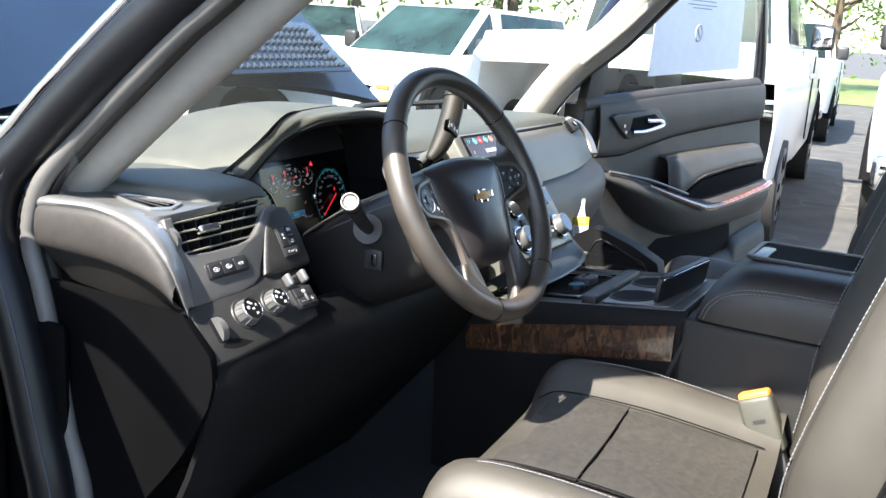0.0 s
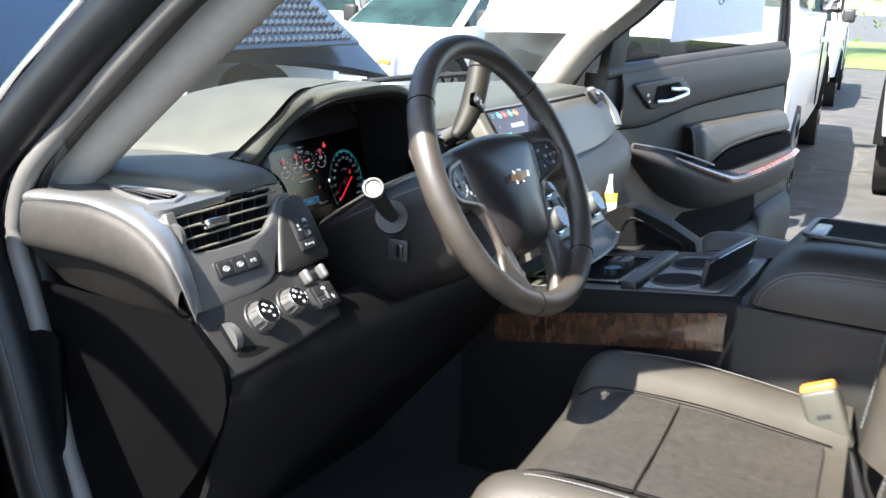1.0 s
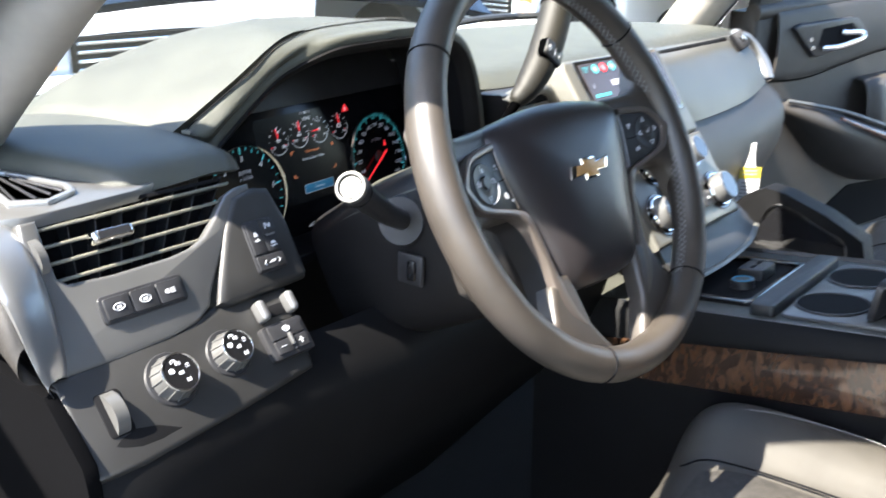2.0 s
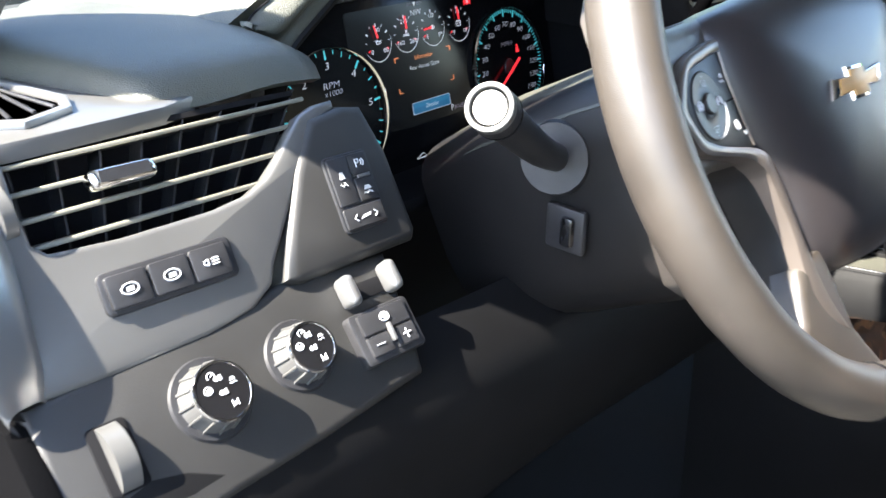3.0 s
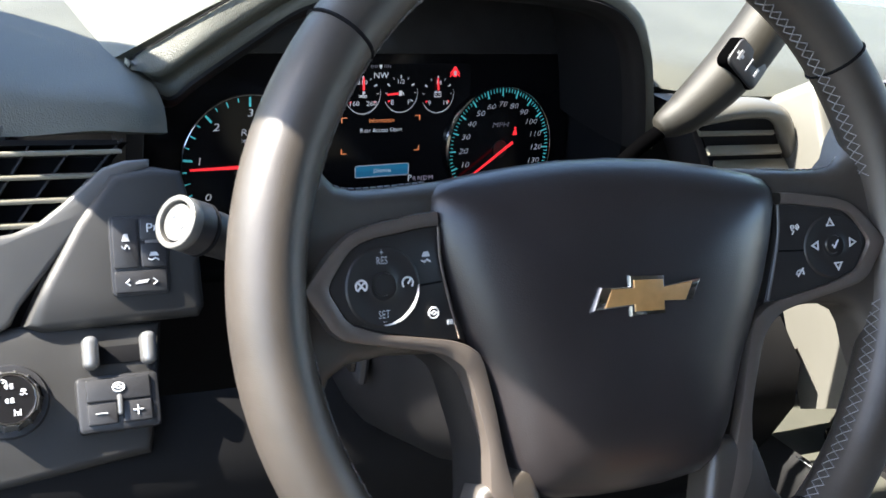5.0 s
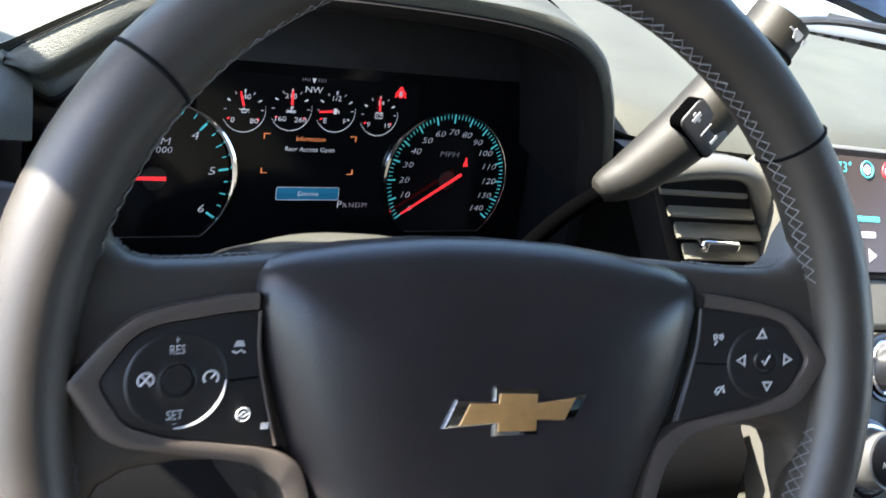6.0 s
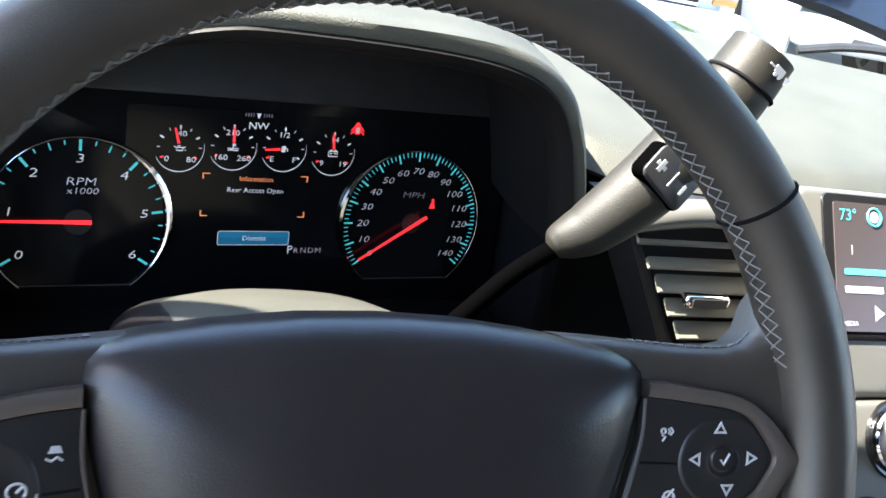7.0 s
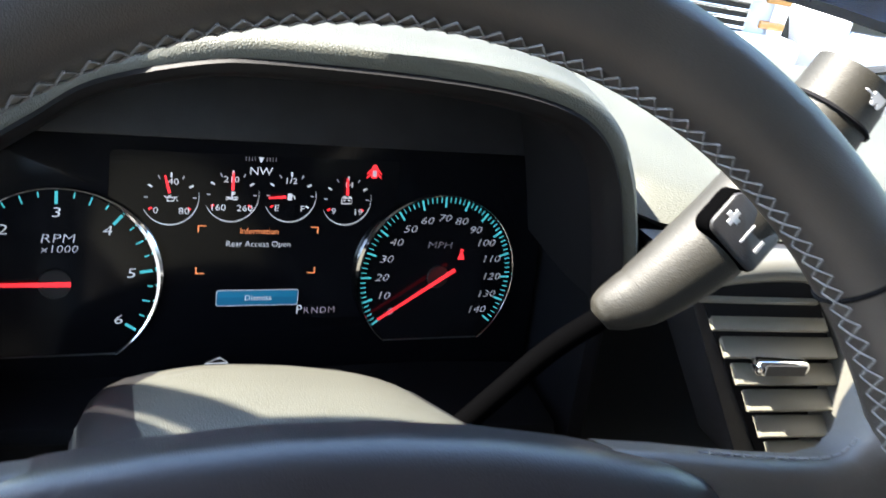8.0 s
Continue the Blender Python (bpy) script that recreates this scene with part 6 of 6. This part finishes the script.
part("shelf_trim", tube(smooth_path([(.11, -.106, .030), (.19, -.120, .052), (.274, -.137, .068), (.38, -.166, .080), (.47, -.192, .086)], 6), .0045, 8), DKSILVER, pdoor, "thin satin line", angle=60)
rows = []
for x, y1, y0 in ((.414, -.082, -.186), (.420, -.076, -.196), (.445, -.0735, -.205), (.476, -.072, -.200), (.53, -.070, -.178), (.598, -.068, -.157), (.70, -.065, -.145), (.816, -.061, -.134), (.92, -.060, -.129), (.985, -.059, -.127)):
    h = 1 if x > .42 else .7
    rows.append([(x, y1 + (y0 - y1) * t, .004 + z * h) for t, z in ((0, 0), (.02, .028), (.12, .046), (.35, .056), (.7, .066), (.92, .062), (1, .052), (.98, .02))])
armr = part("armrest", loft(blend_sections(rows, 4, 20), thick=.004), SEAT, pdoor, "grey leather armrest with stitching", angle=60)
part("stitching", stitches(smooth_path([(.455, -.192, .070), (.476, -.184, .0725), (.53, -.158, .0725), (.598, -.140, .0725), (.70, -.129, .0725), (.816, -.119, .0725), (.975, -.113, .0725)], 6), .008, .0055, .0007), THREAD, armr)
# pull pocket as a black plate, its inner shade in the colour
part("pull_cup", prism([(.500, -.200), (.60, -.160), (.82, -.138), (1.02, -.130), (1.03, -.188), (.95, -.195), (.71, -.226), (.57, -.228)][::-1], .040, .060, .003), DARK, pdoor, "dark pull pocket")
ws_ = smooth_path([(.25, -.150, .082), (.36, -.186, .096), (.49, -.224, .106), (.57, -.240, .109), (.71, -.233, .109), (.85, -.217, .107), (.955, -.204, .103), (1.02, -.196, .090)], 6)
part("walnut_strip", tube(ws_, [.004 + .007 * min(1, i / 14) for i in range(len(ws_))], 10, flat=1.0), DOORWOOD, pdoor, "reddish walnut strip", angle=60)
# the opening is a black plate that paints the pocket's shade
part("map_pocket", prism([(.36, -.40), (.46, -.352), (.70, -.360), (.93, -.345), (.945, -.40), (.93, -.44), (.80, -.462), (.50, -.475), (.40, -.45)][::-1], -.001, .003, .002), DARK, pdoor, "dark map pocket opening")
lip = [[(x, y0, .004), (x, y0 - .03, .028), (x, y0 - .12, .036), (x, y0 - .22, .02)] for x, y0 in ((.30, -.44), (.42, -.470), (.60, -.475), (.78, -.466), (.92, -.445), (.96, -.40), (1.16, -.36))]
part("pocket_front", loft(blend_sections(lip, 4, 10), thick=.005), DOORTRIM, pdoor, "map pocket front", angle=60)
sail = [(.0, .085), (.085, .095), (.105, .30), (.03, .22)]
part("sail_panel", prism(sail[::-1], -.03, .0, .004), SOFT, pdoor, "black corner panel")
part("window_frame", tube(smooth_path([(1.075, .13, -.03), (1.06, .30, -.035), (1.03, .48, -.05), (.95, .56, -.07), (.5, .54, -.07), (.2, .40, -.05), (.02, .22, -.03)], 6), .022, 8), BLACKPAINT, pdoor, "black window frame", angle=60)
dg = part("glass", prism([(.06, .09), (1.07, .14), (1.03, .50), (.5, .52), (.15, .36)][::-1], -.034, -.030, 0), GLASS, pdoor, "clear door glass")
dg.visible_shadow = False
paper = part("window_sticker", prism([(.345, .165), (.905, .195), (.885, .475), (.36, .455)][::-1], -.029, -.028, 0), PAPER, pdoor, "white paper with a round mark")
part("round_mark", tube([(.613 + .020 * math.cos(a), .304 + .026 * math.sin(a), -.0275) for a in (k * math.tau / 28 for k in range(28))], .0022, 5, True), INK, paper)
part("slash", tube([(.603, .318, -.0275), (.622, .290, -.0275)], .0022, 5), INK, paper)
for k, (y, w) in enumerate(((.395, .10), (.385, .16), (.372, .18), (.362, .12))):
    part("print_line", box(w, .003, .0006, (.62, y + .02, -.0276), 0), INK, paper)
part("ledge_reflector", box(.9, .012, .01, (.60, .128, -.04), .003, m=pose(0, 0, 0, 0, 0, 3.1)), BLACKPAINT, pdoor)

tag = thing("hang_tag", pose(.915, .180, 1.030, 90, 0, -52) @ Matrix.Scale(.79, 4), "white and yellow paper tag hanging from the glovebox", "tag")
part("card", prism(rounded(-.024, -.060, .024, .014, .003), -.0006, .0006, 0), PAPER, tag, "white card")
part("yellow_band", prism(rounded(-.024, .004, .024, .030, .002), -.0008, .0010, 0), YELLOW, tag, "yellow band")
part("hook", prism([(-.012, .030), (-.005, .060), (-.003, .085), (.006, .085), (.006, .060), (.012, .030)][::-1], -.0006, .0006, 0), PAPER, tag)
for k in range(6):
    part("print_line", box(.034, .0022, .0004, (0, -.006 - k * .008, .0008), 0), INK, tag)
for k in range(2):
    part("print_line", box(.03, .003, .0004, (0, .022 - k * .008, .0012), 0), INK, tag)

# driver door, swung open outside the opening
DD = F((-.545, .475, 1.2), 0, 202)
ddoor = thing("driver_door", DD, "open black driver door", "car door")
part("panel", prism([(0, .10), (1.08, .14), (1.08, -.65), (.12, -.70), (0, -.55)][::-1], -.05, .05, .02, 3), BLACKPAINT, ddoor, "black door panel")
part("window_frame", tube(smooth_path([(.05, .10, 0), (.30, .34, 0), (.62, .52, 0), (.95, .54, 0), (1.04, .35, 0), (1.06, .14, 0)], 5), .022, 8), BLACKPAINT, ddoor)

# ---- parked vehicles ----
mats["VANGLASS"] = mat("van_glass", (.035, .075, .072), .06, coat=.2, spots=.7, spot_scale=1.6)
def prof_loft(sections, n=4, m_=18):
    return loft(blend_sections(sections, n, m_))


def pickup(m, label, tail=True, paint=None, kind="pickup"):
    """A parked truck, nose to +X of its own frame, wheels on z = 0."""
    paint = paint or WHITE
    t = thing("pickup_truck" if kind == "pickup" else "parked_van", m, label, "truck" if kind == "pickup" else "van", "parked vehicles")

    def ring(x, w, z0, z1, top):
        return [(x, -w, z0), (x, -w - .02, (z0 + z1) / 2), (x, -w, z1), (x, -w * .93, top), (x, 0, top + .02), (x, w * .93, top), (x, w, z1), (x, w + .02, (z0 + z1) / 2), (x, w, z0)]
    if kind == "pickup":
        lower = [(-2.75, .93, .55, 1.05, 1.10), (-2.70, .96, .50, 1.22, 1.30), (-1.0, .97, .48, 1.22, 1.30), (-.85, .97, .46, 1.22, 1.30), (1.0, .97, .46, 1.22, 1.30), (1.15, .97, .48, 1.20, 1.26), (2.4, .95, .50, 1.14, 1.20), (2.72, .90, .52, 1.05, 1.12), (2.80, .80, .60, .98, 1.02)]
        cab = [(-1.05, .84, 1.28), (-.85, .74, 1.88), (.35, .74, 1.90), (1.15, .84, 1.27)]
    else:
        lower = [(-2.35, .86, .40, 1.05, 1.10), (-2.25, .92, .36, 1.05, 1.12), (-.9, .93, .34, 1.05, 1.12), (.9, .93, .34, 1.03, 1.10), (1.1, .92, .34, 1.02, 1.08), (1.9, .90, .38, .95, 1.0), (2.25, .82, .42, .82, .88), (2.32, .7, .5, .75, .78)]
        cab = [(-2.15, .82, 1.10), (-1.9, .70, 1.66), (.20, .70, 1.70), (1.10, .84, 1.08)]
    part("body", prof_loft([ring(*a) for a in lower], 3, 22), paint, t, "body panels", angle=45)
    # cab: a solid with glass set into it
    (xa, wa, za), (xb, wb, zb), (xc, wc, zc), (xd, wd, zd) = cab
    bm = bmesh.new()
    lo = [bm.verts.new(p) for p in ((xa, -wa, za), (xd, -wd, zd), (xd, wd, zd), (xa, wa, za))]
    hi = [bm.verts.new(p) for p in ((xb, -wb, zb), (xc, -wc, zc), (xc, wc, zc), (xb, wb, zb))]
    bm.faces.new(hi)
    bm.faces.new(lo[::-1])
    for i in range(4):
        bm.faces.new((lo[i], lo[(i + 1) % 4], hi[(i + 1) % 4], hi[i]))
    bmesh.ops.recalc_face_normals(bm, faces=bm.faces)
    part("cab", round_edges(bm, .07, 3, 20), paint, t, "cab and roof", angle=50)

    def pane(a, b, c, d, name, material=None, inset=.12, lift=.012):
        a, b, c, d = map(Vector, (a, b, c, d))
        mid = (a + b + c + d) / 4
        nrm = (b - a).cross(d - a).normalized()
        q = [p.lerp(mid, inset) + nrm * lift for p in (a, b, c, d)]
        w = bmesh.new()
        f = w.faces.new([w.verts.new(p) for p in q])
        bmesh.ops.solidify(w, geom=[f], thickness=.012)
        return part(name, w, mats["VANGLASS"] if kind != "pickup" else TINTGLASS, t, "tinted glass")
    scr = pane((xd, -wd, zd), (xd, wd, zd), (xc, wc, zc), (xc, -wc, zc), "windscreen", inset=.10)
    part("mirror_pod", box(.03, .20, .06, (xc + .14, 0, zc - .12), .015), PLASTIC, scr)
    pane((xa, wa, za), (xa, -wa, za), (xb, -wb, zb), (xb, wb, zb), "rear_window", inset=.14)
    for s in (1, -1):
        def side(x0, x1):
            p0, p1 = (x0, s * (wa + .004), za + .03), (x1, s * (wd + .004), zd + .03)
            k0, k1 = (max(x0, xb) + .05, s * (wb + .01), zb - .04), (min(x1, xc) - .02, s * (wc + .01), zc - .04)
            return pane(*((p0, p1, k1, k0) if s < 0 else (p1, p0, k0, k1)), "side_window", inset=.07)
        side(.10, xd - .1)
        side(xa + .15, .02)
        mir = part("side_mirror", box(.12, .20, .22, (xd - .38, s * (wd + .16), zd + .14), .04, 3), PLASTIC, t, "door mirror")
        part("mirror_glass", box(.006, .15, .16, (xd - .445, s * (wd + .16), zd + .14), .002), CHROME, mir)
        part("door_gap", tube([(.06, s * .992, .55), (.06, s * .995, zd - .02)], .006, 4), DARK, t)
        part("door_handle", box(.18, .03, .04, (-.18, s * 1.0, zd - .18), .012), CHROME if kind != "pickup" else paint, t)
        part("fender_vent", box(.06, .02, .09, (lower[-3][0] - 1.02, s * .985, .98), .004), PLASTIC, t, "dark fender badge")
        hx = lower[-1][0]
        hl = part("headlight", box(.16, .30, .30, (hx - .10, s * .70, .88 if kind == "pickup" else .70), .03, 3), mats.setdefault("LAMP", mat("lamp_glass", (.55, .57, .6), .08, coat=1.0)), t, "stacked headlight")
        for z in (-.07, .08):
            part("amber_lens", box(.03, .17, .05, (hx - .01, s * .74, (.88 if kind == "pickup" else .70) + z), .012), AMBER, hl, "amber lens")
        arch_x = 1.75 if kind == "pickup" else 1.45
        part("wheel_arch", tube([(arch_x + .47 * math.cos(a), s * .955, .40 + .47 * math.sin(a)) for a in (k * math.pi / 18 for k in range(19))], .05, 6), DARK, t)
        for wx in ((1.75, -1.9) if kind == "pickup" else (1.45, -1.5)):
            Wm = pose(wx, s * .84, .40, 90, 0, 0)
            w = part("wheel", cyl(.405, .405, -.14, .14, 40, .045), RUBBER, t, "black tyre on an alloy rim", Wm)
            part("rim", cyl(.26, .25, -.146, .146, 32, .012), SILVER, w, "silver alloy rim")
            for k in range(6):
                a = k * math.tau / 6
                for zz in (-.148, .148):
                    part("spoke_gap", box(.10, .05, .006, (.17 * math.cos(a), .17 * math.sin(a), zz), 0, m=pose(0, 0, 0, 0, 0, math.degrees(a))), DARK, w)
    gx = lower[-1][0]
    gr = part("grille", box(.08, 1.10, .34 if kind == "pickup" else .22, (gx - .02, 0, .88 if kind == "pickup" else .68), .02), DARK, t, "dark grille with chrome bars")
    for k in range(4):
        part("grille_bar", box(.05, 1.08, .022, (gx + .01, 0, (.76 if kind == "pickup" else .60) + k * (.08 if kind == "pickup" else .05)), .006), CHROME, gr)
    part("badge", box(.02, .22, .06, (gx + .045, 0, .89 if kind == "pickup" else .68), .008), GOLD, gr)
    part("front_bumper", box(.26, 1.80, .24, (gx + .02, 0, .54 if kind == "pickup" else .46), .06, 4), CHROME if kind == "pickup" else paint, t, "bright bumper")
    rb_ = part("rear_bumper", box(.22, 1.80, .20, (lower[0][0] - .05, 0, .58), .05, 3), CHROME if kind == "pickup" else paint, t, "rear bumper")
    for s in (1, -1) if tail else ():
        part("tail_light", box(.06, .14, .40, (lower[0][0] + .02, s * .86, .98), .02), REDLENS, t, "red tail light")
    return t


pickup(pose(8.33, 1.98, 0, 0, 0, 6) @ Matrix.Scale(1.12, 4), "white pickup truck parked beside the open door, dark side mirrors", tail=False)
pickup(pose(17.0, 2.75, 0, 0, 0, 186), "white pickup truck facing along the row")
pickup(pose(9.75, -.86, 0, 0, 0, 182) @ Matrix.Scale(1.15, 4), "white pickup truck with stacked amber headlights and chrome bumper")
pickup(pose(9.75, 5.6, 0, 0, 0, 176), "white van with clear windows parked under the trees", kind="van")
pickup(pose(2.9, 6.95, 0, 0, 0, 268), "white van parked nose towards the car, chrome grille", kind="van")
pickup(pose(5.0, 6.9, 0, 0, 0, 89), "white van parked tail towards the car", tail=False, kind="van")
pickup(pose(.2, 7.1, 0, 0, 0, 270), "white van parked nose towards the car, amber lamps", kind="van")
pickup(pose(-2.2, 8.6, 0, 0, 0, 268), "dark pickup truck parked nose towards the car", paint=mats.setdefault("DKPAINT", mat("grey_green_paint", (.035, .05, .045), .25, coat=1.0)))
pickup(pose(14.8, 11.4, 0, 0, 0, 214), "white van far off in the lot", kind="van")


# ---- trees and grass ----
def tree(x, y, h, seed, label):
    rng = random.Random(seed)
    t = thing("tree", pose(x, y, 0), label, "tree", "trees at the edge of the lot")
    trunk = smooth_path([(0, 0, -.1), (.1 * rng.uniform(-1, 1), .1, h * .2), (.25 * rng.uniform(-1, 1), .2 * rng.uniform(-1, 1), h * .45), (.2, 0, h * .75)], 5)
    bms = [tube(trunk, [.22 * h / 8 * (1 - .8 * i / len(trunk)) for i in range(len(trunk))], 10)]
    tips = []
    for k in range(11):
        a, z = rng.uniform(0, math.tau), h * rng.uniform(.22, .7)
        d = h * rng.uniform(.18, .34)
        p0 = Vector((.1, 0, z))
        p1 = p0 + Vector((math.cos(a) * d, math.sin(a) * d, d * rng.uniform(.2, .8)))
        tips.append(p1)
        bms.append(tube([p0, p0.lerp(p1, .5) + Vector((0, 0, -.05)), p1], [.07, .045, .02], 6))
    part("trunk", merge(*bms), BARK, t, "brown trunk with limbs")
    verts, faces = [], []
    for k in range(7500):
        c = rng.choice(tips) if rng.random() < .8 else Vector((0, 0, h * .75))
        p = c + Vector((rng.gauss(0, h * .11), rng.gauss(0, h * .11), rng.gauss(0, h * .10)))
        if p.z < .4:
            continue
        s = rng.uniform(.07, .17)
        a, b = Vector((rng.gauss(0, 1), rng.gauss(0, 1), rng.gauss(0, 1))).normalized(), Vector((rng.gauss(0, 1), rng.gauss(0, 1), rng.gauss(0, 1))).normalized()
        i = len(verts)
        verts += [tuple(p - a * s), tuple(p + b * s * .5), tuple(p + a * s), tuple(p - b * s * .5)]
        faces.append((i, i + 1, i + 2, i + 3))
    me = bpy.data.meshes.new("crown")
    me.from_pydata(verts, [], faces)
    me.materials.append(LEAF)
    cr = new("crown", me)
    cr.parent = t
    tagged(cr, "loose green crown of leaves")


for k, (x, y, h) in enumerate(((5.5, 17, 7.5), (9.5, 15.5, 8), (14, 15, 8.5), (19, 13.5, 8), (24, 11.5, 8.5), (30, 8, 8), (36, 4.5, 9), (12, 19, 9.5), (20, 18, 9), (28, 14, 9), (1, 18, 8), (-4, 17.5, 8), (40, 1, 8), (44, -3, 9))):
    tree(x, y, h, 40 + k, "leafy green tree at the edge of the lot")

bm = bmesh.new()
bmesh.ops.create_grid(bm, x_segments=2, y_segments=2, size=.5)
bmesh.ops.scale(bm, vec=(70, 10, 1), verts=bm.verts)
solid("grass_strip", bm, GRASS, "sunlit grass strip behind the lot", "grass", pose(14, 17.5, .012, 0, 0, -20), kind="structure")
bm = bmesh.new()
bmesh.ops.create_grid(bm, x_segments=2, y_segments=2, size=.5)
bmesh.ops.scale(bm, vec=(26, 60, 1), verts=bm.verts)
solid("grass_far", bm, GRASS, "sunlit grass past the end of the lane", "grass", pose(40, 0, .016, 0, 0, 0), kind="structure")
